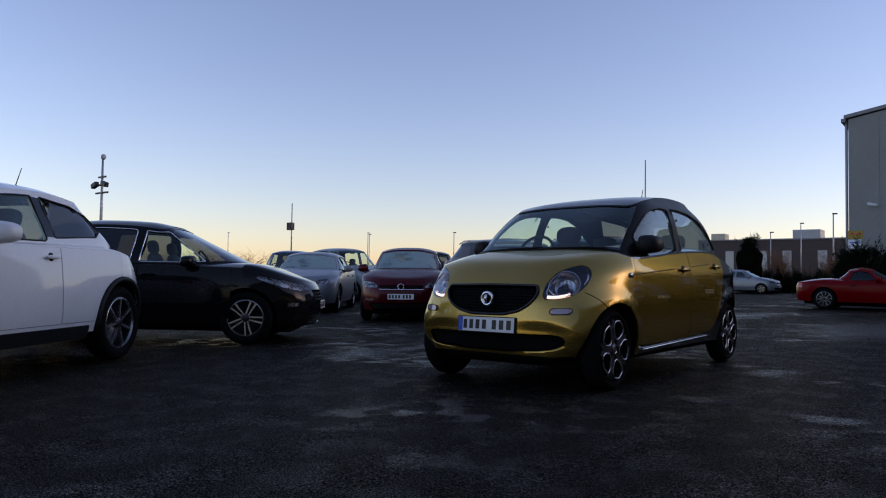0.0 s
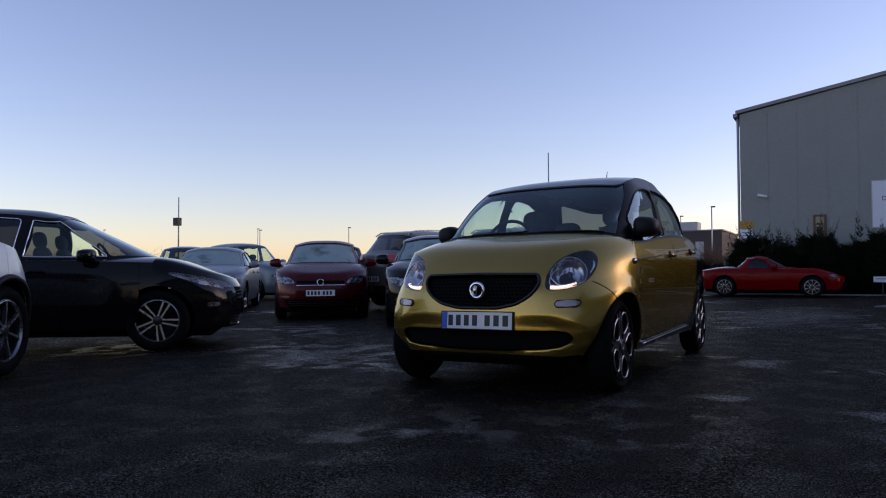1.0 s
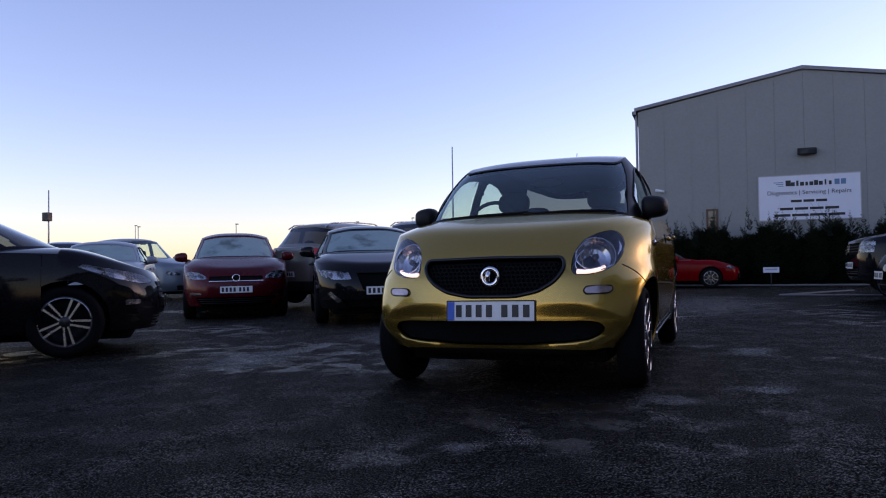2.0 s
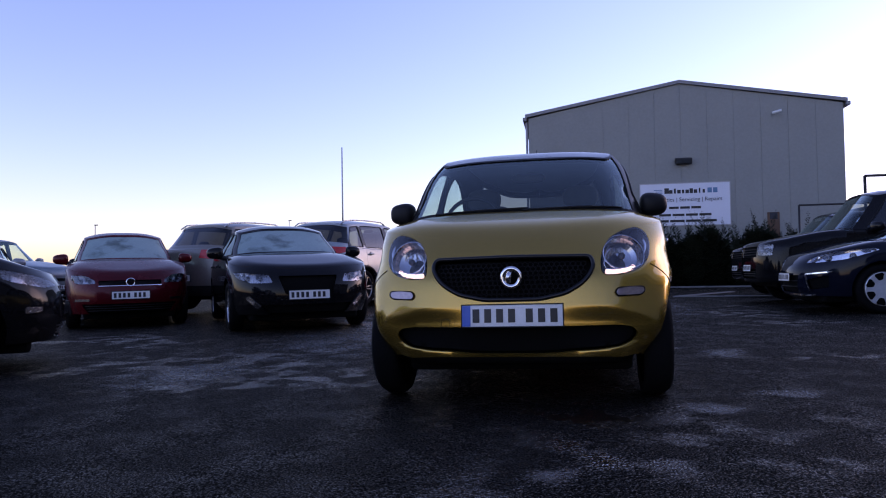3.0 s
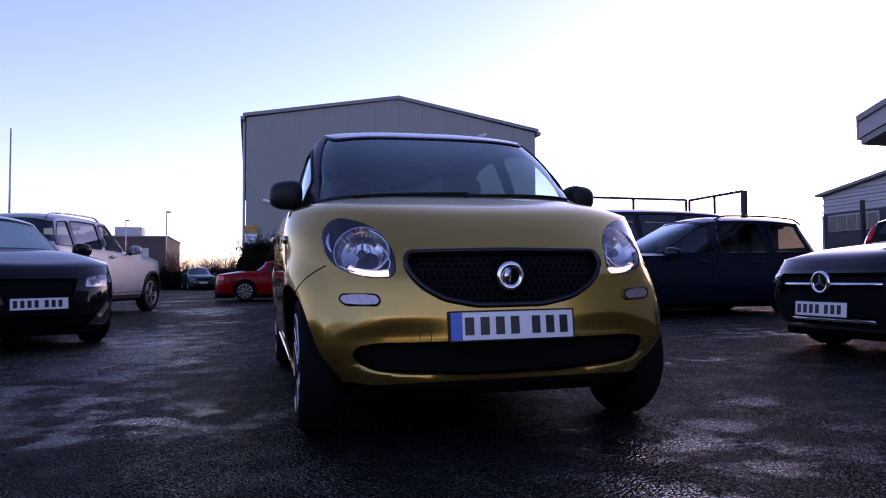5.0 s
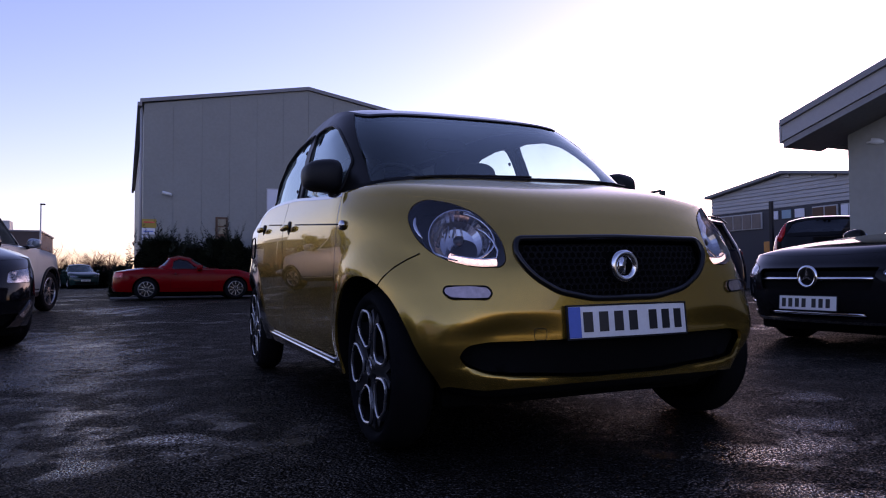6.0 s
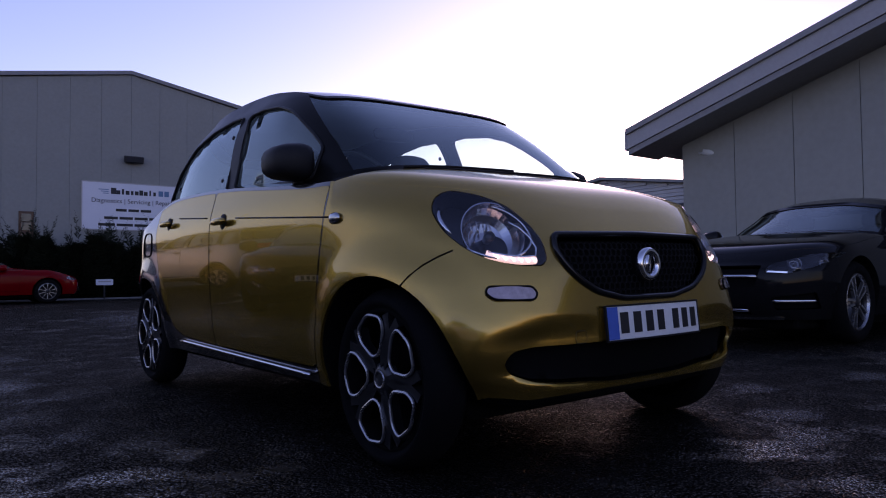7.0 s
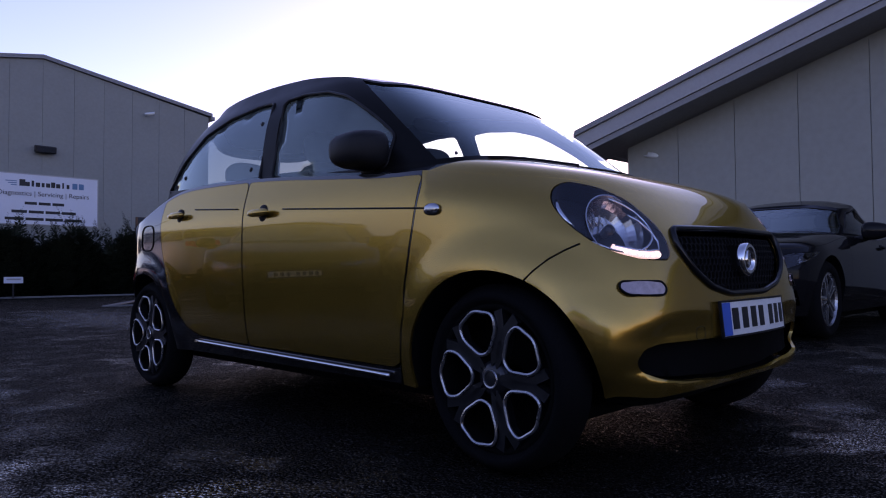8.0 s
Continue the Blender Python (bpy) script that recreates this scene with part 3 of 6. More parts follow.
    sR = gd.rear(kr * gWz(belt + 0.25), belt + 0.25)[0]
    wins = []
    for win in c["windows"]:
        if len(win) > 4:
            wins.append(rounded([gd.side(a, b) for a, b in win], 0.025, 3))
            continue
        yb0, yb1, yt1, yt0 = win
        bots, tops = [], []
        for yy in np.linspace(yb0, yb1, 9):
            s = gd.side(yy, belt + 0.03)[0]
            bots.append(gd.side(yy, gbot(s) + lift))
        for yy in np.linspace(yt1, yt0, 9):
            s = gd.side(yy, c["roof"][1][1] - 0.12)[0]
            tops.append(gd.side(yy, gtop(s) - drop))
        wins.append(rounded(bots + tops, 0.03, 2))
    zr0 = c.get("rear_win_z", 0.06)
    notch_top = [(s, gtop(s) - 0.05) for s in np.linspace(gd.s3, sR, 10)]
    notch_bot = [(s, gbot(s) + zr0) for s in np.linspace(sR, gd.s3, 10)]
    gl = [(s, gbot(s) - 0.05) for s in np.linspace(0, gd.s3, 60)]
    gu = [(s, gtop(s)) for s in np.linspace(gd.s3, 0, 60)]
    gplace = lambda a, b, o: gd.at(a, b, o)
    if c.get("rear_window", True):
        halfr = gl + notch_bot[::-1] + notch_top[::-1] + gu
    else:
        halfr = gl + gu
    # right half from its bottom front round to its top front, then the left half mirrored
    ring = halfr + [(-a, b) for a, b in halfr[::-1]][1:-1]
    skin("roof_frame", ring, [screen] + wins + [flip(w) for w in wins], min(st, 0.06), gplace, c.get("frame_paint", roofm), root, 0.03, shade=gd.normal)
    front_glass = c.get("screen_mat", M_glass)
    skin("windscreen", screen, [], 0.08, lambda a, b, o: gd.at(a, b, o - 0.006), front_glass, root, 0.004)
    for i, w in enumerate(wins):
        for q in (1, -1):
            skin("side_window", w if q > 0 else flip(w), [], 0.1, lambda a, b, o: gd.at(a, b, o - 0.008), c.get("side_mats", [M_glass] * 4)[i], root, 0.004)
            if c.get("seal", True):
                v, f = tube([gd.at((a if q > 0 else -a), b, 0.002) for a, b in w], 0.007, 5, True)
                link_mesh("window_seal", v, f, c.get("seal_mat", M_trim), root)
    if c.get("rear_window", True):
        rw = notch_bot + [(2 * gd.s3 - a, b) for a, b in notch_bot[:-1][::-1]] + [(2 * gd.s3 - a, b) for a, b in notch_top[::-1]] + notch_top[1:]

        def wrap(a, b, o):
            return gd.at(a if a <= gd.s3 else a - 2 * gd.s3, b, o - 0.006)
        skin("rear_window", rw, [], 0.08, wrap, c.get("rear_mat", M_tint), root, 0.004)
    rp = [gd.raw(s, gtop(s)) for s in np.linspace(0, gd.s3, 90)]
    half = [(p.x, p.y) for p in rp if p.x > 0.003]
    skin("roof", [(0, rp[0].y)] + half + [(0, rp[-1].y)] + [(-a, b) for a, b in half[::-1]], [], 0.08, lambda a, b, o: Vector((a, b, roofz(a, b) + o)), roofm, root, 0.01)
    skin("roof_lining", [(0, rp[0].y + 0.06)] + [(a * 0.985, b + 0.02 if b < gf(gz) + 0.4 else b - 0.02) for a, b in half[2:-2]] + [(0, rp[-1].y - 0.06)] + [(-a * 0.985, b + 0.02 if b < gf(gz) + 0.4 else b - 0.02) for a, b in half[2:-2][::-1]], [], 0.07, lambda a, b, o: Vector((a, b, roofz(a, b) + o - 0.035)), M_liner, root, 0.006)
    # lamps
    for p in lamps:
        for q in (1, -1):
            pp = shrink(p, 0.003) if q > 0 else flip(shrink(p, 0.003))
            hl = skin("headlight", pp, [], 0.04, lambda a, b, o: dr.at(a, b, o - c.get("lamp_deep", 0.05) if o > -0.001 else -0.004), c.get("lamp_mat", M_lamp), root, 0.046)
            skin("lamp_lens", pp, [], 0.05, lambda a, b, o: dr.at(a, b, o + 0.003), M_lens, hl, 0.006)
            cx, cz = np.mean([a for a, b in pp]), np.mean([b for a, b in pp])
            span = max(a for a, b in pp) - min(a for a, b in pp)
            for d, r in c.get("bowls", ((-0.17, 0.32), (0.2, 0.26))):
                s = cx + d * span
                rb = r * min(0.16, max(b for a, b in pp) - min(b for a, b in pp))
                n = dr.normal(s, cz)
                m = Matrix.Translation(dr.at(s, cz, -0.03)) @ n.to_track_quat("X", "Z").to_matrix().to_4x4()
                v, f = moved(lathe([(rb, 0.02), (rb * 0.9, 0.018), (rb * 0.8, 0.0), (rb * 0.45, -0.012), (rb * 0.4, 0.01), (0, 0.022)], 20), m)
                link_mesh("lamp_bowl", v, f, M_lamp, hl)
    for p, mt, nm in c.get("patches", []):
        u = rounded(dense(uv(p), 0.06), 0.012, 2)
        both = [u, flip(u)] if min(a for a, b in u) > 0.01 else [u]
        for w in both:
            skin(nm, w, [], 0.05, lambda a, b, o: dr.at(a, b, o + 0.008), mt, root, 0.014)
    for i, p in enumerate(mouths):
        g = skin("grille", p, [], 0.06, lambda a, b, o: dr.at(a, b, o - 0.035), M_dark, root, 0.02)
        lo, hi = min(b for a, b in p), max(b for a, b in p)
        for k in range(1, c.get("slats", (3, 3, 3))[min(i, 2)] + 1):
            z = lo + (hi - lo) * k / (c.get("slats", (3, 3, 3))[min(i, 2)] + 1)
            xs = [a for (a, b), (a2, b2) in zip(p, p[1:] + p[:1]) if (b - z) * (b2 - z) <= 0]
            if len(xs) >= 2:
                v, f = tube([dr.at(s, z, -0.018) for s in np.linspace(min(xs), max(xs), 12)], c.get("slat_r", 0.007), 6)
                link_mesh("grille_bar", v, f, c.get("slat_mat", M_trim), g)
    # mirrors
    mx, my, mz = c.get("mirror", (W + 0.07, yc + 0.42, belt + 0.06))
    for q in (1, -1):
        v, f = pillow(*c.get("mirror_size", (0.108, 0.080, 0.080)), 3.0)
        v = [(a * 1.0, b + 0.02 * (a / 0.1), z * (1 - 0.15 * a / 0.1)) for a, b, z in v]
        mo = link_mesh("door_mirror", *moved((v, f), Matrix.Translation((q * mx, my, mz)) @ (Matrix.Identity(4) if q > 0 else Matrix.Scale(-1, 4, (1, 0, 0)))), c.get("mirror_mat", body), root)
        if q < 0:
            mo.data.flip_normals()
        v, f = tube([(q * (mx - 0.06), my + 0.02, mz - 0.05), (q * (W - 0.10), my + 0.03, mz - 0.085)], [0.03, 0.04], 8)
        link_mesh("mirror_arm", v, f, M_trim, mo)
        v, f = moved(pillow(c.get("mirror_size", (0.108,))[0] - 0.02, 0.006, 0.058, 3), Matrix.Translation((q * mx, my + 0.073, mz)))
        link_mesh("mirror_glass", v, f, M_chrome, mo)
    # cabin
    for q in (1, -1):
        for ys, hr in ((c.get("seat_y", yc + 1.02), belt + 0.16), (c.get("seat2_y"), belt + 0.10)):
            if ys is None:
                continue
            v, f = moved(pillow(0.22, 0.07, 0.33, 3.2), pose(q * 0.36, ys, hr - 0.33, -14))
            seat = link_mesh("car_seat", v, f, M_seat, root)
            v, f = moved(pillow(0.13, 0.05, 0.085, 2.8), pose(q * 0.36, ys + 0.09, hr + 0.06, -10))
            link_mesh("headrest", v, f, M_seat, seat)
    sw = tube([(0.18 * math.cos(t), 0, 0.18 * math.sin(t)) for t in np.linspace(0, 2 * math.pi, 25)[:-1]], 0.014, 6, True)
    link_mesh("steering_wheel", *moved(join_lists([sw, pillow(0.17, 0.012, 0.025, 3, 10, 6)]), pose(-0.36, yc + 0.55, belt + 0.02, -25)), M_trim, root)
    v, f = moved(pillow(W * 0.78, 0.2, 0.09, 3), pose(0, yc + 0.36, belt - 0.02))
    link_mesh("dashboard", v, f, M_trim, root)
    v, f = moved(pillow(0.12, 0.02, 0.035, 3), pose(0, gf(gz) + 0.02, gtop(0) - 0.10))
    link_mesh("rear_view_mirror", v, f, M_trim, root)
    # wipers
    if c.get("wipers"):
        for xa, xb in ((-0.50, 0.05), (0.02, 0.58)):
            pw = [gd.at(gd.front(xx, gbot(0) + 0.03)[0], gbot(gd.front(xx, belt)[0]) + 0.002 + 0.002 * k, 0.006) for k, xx in enumerate(np.linspace(xa, xb, 7))]
            v, f = tube(pw, 0.005, 6)
            link_mesh("wiper", v, f, M_trim, root)
    # underside and wheel wells
    part("underbody", box_bm(2 * (W - 0.235), yr0 - yf0 - 0.55, 0.40, pose(0, (yf0 + yr0) / 2, zs + 0.12), 0.03), M_dark, root)
    for ya in (ax, wb):
        part("wheel_well", box_bm(2 * W - 0.62, 1.3 * ra, 0.30, pose(0, ya, R + ra - 0.2), 0.02), M_dark, root)
        for q in (1, -1):
            edge = [dr.side(yy, zz, q) for yy, zz in arch(ya, 22)]
            outer = [dr.at(a_, b_, -0.010) for a_, b_ in edge]
            v = [p for p in outer] + [Vector((math.copysign(min(abs(p.x), W - 0.30), p.x), p.y, p.z)) for p in outer]
            n_ = len(outer)
            f = [(i, i + 1, n_ + i + 1, n_ + i) for i in range(n_ - 1)]
            link_mesh("arch_liner", v, f, M_dark, root)
            if c.get("cladding"):
                v, f = tube([dr.at(*dr.side(ya + (yy - ya) * 1.05, R + (zz - R) * 1.05, q), 0.004) for yy, zz in arch(ya, 22)], 0.026, 6)
                link_mesh("arch_cladding", v, f, M_trim, root)
    add_wheels(root, c)
    if "plate" in c:
        px, pz = c["plate"]
        s = dr.front(0, pz)[0]
        p = dr.at(0, pz, c.get("plate_off", 0.012))
        number_plate(root, Matrix.Translation(p) @ pose(0, 0, 0, c.get("plate_tilt", -4)) @ Matrix.Scale(c.get("plate_scale", 0.94), 4), c.get("blue", False), c.get("plate_bend", 0.0))
    if "rear_plate" in c:
        p = dr.at(dr.s3 - 0.001, c["rear_plate"], 0.012)
        number_plate(root, Matrix.Translation(p) @ pose(0, 0, 0, 4, 0, 180))
    if c.get("rails"):
        for q in (1, -1):
            ys = np.linspace(gf(gz) + 0.25, min(p[1] for p in c["gr"]) + 0.02, 12)
            P = [(q * (Xr - 0.06), yy, roofz(Xr - 0.06, yy) + (0.05 if 0 < i < 11 else 0.0)) for i, yy in enumerate(ys)]
            v, f = tube(P, 0.014, 8)
            link_mesh("roof_rail", v, f, c.get("rail_mat", M_alloy), root)
    if "aerial" in c:
        ya, ln = c["aerial"]
        v, f = tube([(0, ya, roofz(0, ya) - 0.01), (0, ya + ln * 0.45, roofz(0, ya) + ln)], [0.006, 0.003], 6)
        link_mesh("aerial", v, f, M_trim, root)
    if c.get("badge"):
        bz, br = c["badge"]
        v, f = moved(join_lists([lathe([(br, 0), (br, 0.016), (br * 0.78, 0.02), (br * 0.74, 0.006), (0, 0.006)], 28)]), Matrix.Translation(dr.at(0, bz, c.get("badge_off", 0.004))) @ Euler((0, 0, radians(-90))).to_matrix().to_4x4())
        bd = link_mesh("badge", v, f, M_chrome, root, "round chrome badge")
        v, f = moved(lathe([(br * 0.76, 0.0065), (br * 0.4, 0.0075), (0, 0.0078)], 24), Matrix.Translation(dr.at(0, bz, c.get("badge_off", 0.004))) @ Euler((0, 0, radians(-90))).to_matrix().to_4x4())
        link_mesh("badge_face", v, f, M_satin, bd)
        if c.get("star"):
            for k in range(3):
                m_ = Matrix.Translation(dr.at(0, bz, c.get("badge_off", 0.004))) @ Euler((0, 0, radians(-90))).to_matrix().to_4x4() @ pose(0, 0, 0, 120 * k)
                link_mesh("badge_arm", *prism([(-0.012, 0.0), (0.012, 0.0), (0.0, br * 0.86)], 0.008, 0.017, m_), M_chrome, bd, smooth=False)
    return root, dr, gd, top, roofz, uv, place


def spec(**k):
    return k


def proto(W, wb, fo, ro, R, H, belt, hz, cowl, wt, rt, rb, **kw):
    """Measures of an everyday car from a few sizes."""
    r = wb + ro
    d1 = cowl + 1.22
    d2 = min(wb - 0.02, cowl + 2.12)
    zs = kw.get("sill", 0.22)
    ra = R + 0.045
    c = dict(W=W, wb=wb, R=R, belt=belt, cowl=cowl, wheel="five", sill=zs,
             nose=[(0.12, -fo + 0.14), (0.28, -fo + 0.03), (0.42, -fo), (0.58, -fo + 0.015), (hz, -fo + 0.07), (hz + 0.25, -fo + 0.25)],
             tail=[(0.15, r - 0.10), (0.35, r), (0.60, r - 0.01), (belt, r - 0.07), (belt + 0.25, r - 0.2)],
             deck=[(-fo, hz), (-fo + 0.22, hz + 0.4 * (belt - hz)), (cowl, belt + 0.05), (0.5 * (cowl + rb), belt + 0.065), (rb - 0.05, belt + 0.09), (r, belt + 0.02)],
             gw=[(belt - 0.1, 0.905 * W), (belt + 0.1, 0.86 * W), (H - 0.2, 0.735 * W), (H, 0.655 * W)],
             gf=[(belt, cowl - 0.03), (H - 0.07, wt)],
             gr=[(belt + 0.05, rb), (H - 0.09, rt)],
             roof=[(wt - 0.05, H - 0.075), (wt + 0.25, H - 0.015), (0.5 * (wt + rt), H), (rt - 0.2, H - 0.03), (rt + 0.1, H - 0.085)],
             doors=[(cowl + 0.12, d1), (d1 + 0.005, d2, [(d1 + 0.005, zs + 0.09), (wb - ra * 1.08, zs + 0.09), (wb - ra * 0.98, R + 0.08), (wb - ra * 0.72, R + ra * 0.80), (d2, R + ra + 0.05)])],
             windows=[(cowl + 0.48, d1 - 0.04, d1 - 0.06, wt + 0.10), (d1 + 0.07, d2 + 0.02, min(rt - 0.28, d2 - 0.05), d1 + 0.05)],
             seat_y=d1 - 0.1, seat2_y=d1 + 0.85, plate=(0, 0.47))
    c.update(kw)
    return c


def head(hx, hy):
    return math.degrees(math.atan2(hx, -hy))


# -- the gold city car --
ROLL = -0.011


def smooth(a, b, t):
    u = max(0.0, min(1.0, (t - a) / (b - a)))
    return u * u * (3 - 2 * u)


def scoop(s, z, drum):
    """The bumper's hollow round the lower intake."""
    p = drum.raw(s, z)
    x = abs(p.x)
    tuck = -0.048 * (1 - smooth(0.22, 0.40, z)) * smooth(0.50, 0.68, x) * (1 - smooth(-0.36, -0.16, p.y))
    if x > 0.55:
        d = min(math.hypot(p.y + 0.05, z - 0.295), math.hypot(p.y - 2.444, z - 0.295))
        tuck += 0.014 * (1 - smooth(0.33, 0.46, d)) * smooth(0.55, 0.68, x)
    if p.y > -0.30:
        return tuck
    if z > 0.52 or z < 0.22:
        return tuck
    edge = 0.665 - 0.075 * smooth(0.40, 0.48, z) - 0.05 * (1 - smooth(0.27, 0.34, z))
    low = 0.256 + 0.058 * smooth(0.15, 0.62, x)
    return tuck - 0.024 * smooth(0.10, 0.50, x) * (1 - smooth(edge - 0.17, edge + 0.03, x)) * (1 - smooth(0.420, 0.500, z)) * smooth(low - 0.020, low + 0.012, z)


hero = spec(name="city_car", label="gold and black five-door city car with daytime lights lit", at=(0.0, 0.0), rz=-0.7, roll=ROLL, W=0.82, tracks=(0.70, 0.722), tread=0.155, ax=-0.038, wb=2.444, R=0.288, belt=0.99, cowl=0.20, step=0.017, relief=scoop, arch_n=48, lamp_deep=0.085, bowls=(), bonnet_gap=0.0006, plate_off=0.030, side_mats=[M_misted] * 2, frame_paint=M_satin, 
            wheel="petal", paint=M_gold, roof_paint=M_gloss, rear_paint=M_piano, deck_paint=M_piano, sill=0.23, chin=lambda s: 0.250 - 0.012 * smooth(0.30, 0.75, abs(s)), arch=0.075, arch_r=0.330, nf=curve([(0.2, 4.4), (0.45, 4.4), (0.56, 4.0), (0.70, 3.4), (0.9, 3.0)]), La=0.9, Lb=0.55, nr=2.8,
            wide=[(0.12, 0.735), (0.24, 0.77), (0.36, 0.800), (0.55, 0.815), (0.66, 0.819), (0.82, 0.817), (0.90, 0.808), (0.99, 0.785), (1.2, 0.735)],
            nose=[(0.12, -0.42), (0.22, -0.475), (0.30, -0.51), (0.40, -0.515), (0.50, -0.505), (0.62, -0.49), (0.68, -0.477), (0.72, -0.462), (0.745, -0.446), (0.88, -0.35), (1.0, -0.27)],
            tail=[(0.15, 2.86), (0.35, 2.93), (0.60, 2.96), (0.95, 2.94), (1.2, 2.86)],
            deck=[(-0.456, 0.738), (-0.446, 0.755), (-0.42, 0.790), (-0.37, 0.838), (-0.25, 0.905), (-0.08, 0.962), (0.20, 1.025), (0.40, 1.035), (0.71, 1.058), (1.24, 1.098), (1.90, 1.118), (2.12, 1.105), (2.32, 1.06), (2.55, 0.985), (2.95, 0.90)],
            gw=[(0.9, 0.765), (1.0, 0.738), (1.10, 0.714), (1.2, 0.695), (1.32, 0.660), (1.41, 0.614), (1.47, 0.568), (1.56, 0.50)],
            gf=[(1.0, 0.15), (1.25, 0.48), (1.40, 0.715), (1.46, 0.85), (1.52, 0.99)], gr=[(0.95, 2.92), (1.05, 2.90), (1.20, 2.82), (1.35, 2.66), (1.48, 2.45)], gLa=0.34, gLb=0.92, gnf=5.6, gnr=3.5,
            roof=[(0.75, 1.418), (0.87, 1.459), (1.0, 1.490), (1.30, 1.536), (1.70, 1.558), (2.10, 1.541), (2.40, 1.478), (2.6, 1.40)], roof_arch=0.028,
            cut=[(0.362, 0.23), (0.350, 0.285), (0.318, 0.43), (0.295, 0.575), (0.268, 0.69), (0.244, 0.80), (0.222, 0.90)],
            doors=[(0.224, 1.374, [(0.252, 0.80), (0.276, 0.69), (0.303, 0.575), (0.326, 0.43), (0.358, 0.285), (1.374, 0.295)]), (1.379, 2.24, [(1.379, 0.295), (1.84, 0.312), (1.96, 0.345), (2.05, 0.42), (2.121, 0.515), (2.18, 0.64), (2.218, 0.75), (2.245, 0.87)])],
            windows=[[(0.51, 0.992), (1.265, 1.022), (1.318, 1.398), (1.16, 1.399), (0.970, 1.374), (0.83, 1.330), (0.725, 1.272), (0.605, 1.196), (0.51, 1.125)],
                     [(1.375, 1.026), (2.50, 1.080), (2.28, 1.225), (2.05, 1.345), (1.82, 1.398), (1.57, 1.416), (1.42, 1.410)]], ka=(0.89, 0.92), screen_drop=0.014,
            lamps=[[("f", 0.688, 0.815), ("f", 0.683, 0.745), ("f", 0.655, 0.693), ("f", 0.610, 0.661), ("f", 0.536, 0.640), ("f", 0.455, 0.638), ("f", 0.434, 0.659), ("f", 0.433, 0.717), ("f", 0.444, 0.765), ("f", 0.481, 0.828), ("f", 0.549, 0.866), ("f", 0.622, 0.884), ("f", 0.665, 0.862)]], lamp_r=0.03, lamp_mat=M_gloss,
            mouths=[[("f", -0.385, 0.735), ("f", 0.0, 0.741), ("f", 0.385, 0.735), ("f", 0.400, 0.690), ("f", 0.375, 0.640), ("f", 0.335, 0.600), ("f", 0.26, 0.557), ("f", 0.133, 0.531), ("f", -0.133, 0.531), ("f", -0.26, 0.557), ("f", -0.335, 0.600), ("f", -0.375, 0.640), ("f", -0.400, 0.690)],
                    [("f", -0.585, 0.389), ("f", -0.52, 0.400), ("f", 0.52, 0.400), ("f", 0.585, 0.389), ("f", 0.608, 0.354), ("f", 0.588, 0.320), ("f", 0.52, 0.297), ("f", 0.41, 0.280), ("f", 0.2, 0.263), ("f", -0.2, 0.263), ("f", -0.41, 0.280), ("f", -0.52, 0.297), ("f", -0.588, 0.320), ("f", -0.608, 0.354)]], mouth_r=0.03, slats=(0, 0, 0),
            patches=[([("f", 0.508, 0.578), ("f", 0.63, 0.580), ("f", 0.638, 0.560), ("f", 0.62, 0.541), ("f", 0.508, 0.538), ("f", 0.495, 0.556)], M_fogl, "indicator_lamp")],
            plate=(0, 0.452), plate_scale=0.945, plate_bend=0.32, blue=True, plate_tilt=-5, mirror=(0.795, 0.565, 1.06), mirror_size=(0.082, 0.104, 0.070), mirror_mat=M_trim, handle_z=0.885, handles=[(1.205, 0.868), (2.02, 0.905)], seat_y=1.28, seat2_y=2.05, wipers=True, aerial=(2.20, 0.20), rear_mat=M_tint, rear_win_z=0.16,
            group="", badge=None)
hero_root, h_dr, h_gd, h_top, h_roofz, h_uv, h_place = car(hero)

# -- parked cars --


def pillar_trim(root, drum, bands):
    """Gloss black strips on the pillars between the side windows: (bottom y0, y1, top y0, y1, z0, z1) each."""
    for a0, a1, b0, b1, z0, z1 in bands:
        for q in (1, -1):
            poly = [drum.side(a0, z0, q), drum.side(a1, z0, q), drum.side(b1, z1, q), drum.side(b0, z1, q)]
            skin("pillar_trim", poly if q > 0 else poly[::-1], [], 0.05, lambda a, b, o: drum.at(a, b, o + 0.005), M_gloss, root, 0.01, shade=drum.normal)


M_white = paint("white_paint", (0.66, 0.70, 0.70), 0.0, 0.35, 0.05)
M_black = paint("black_paint", (0.005, 0.005, 0.006), 0.0, 0.07, 0.2, 0.20, 0.0)
M_maroon = paint("red_metallic", (0.085, 0.003, 0.006), 0.2, 0.26, 0.15, 0.15, 0.25, 0.10)
M_silver = paint("silver_paint", (0.21, 0.24, 0.27), 0.5, 0.42, 0.12, 0.4, 0.5, 0.12)
M_sand = paint("sand_silver", (0.165, 0.21, 0.235), 0.5, 0.42, 0.12, 0.4, 0.5, 0.12)
M_pale = paint("pale_silver", (0.29, 0.325, 0.34), 0.45, 0.40, 0.08, 0.4, 0.5, 0.10)
M_sandy = paint("sandy_grey", (0.19, 0.173, 0.15), 0.5, 0.40, 0.10, 0.4, 0.5, 0.12)
M_navy = paint("navy_paint", (0.005, 0.007, 0.015), 0.0, 0.07, 0.15, 0.20, 0.0)
M_grey = paint("dark_grey_paint", (0.008, 0.008, 0.009), 0.0, 0.07, 0.15, 0.13, 0.0)
M_red_p = paint("red_paint", (0.20, 0.002, 0.003), 0.0, 0.16, 0.08, 0.12, 0.0, 0.04)
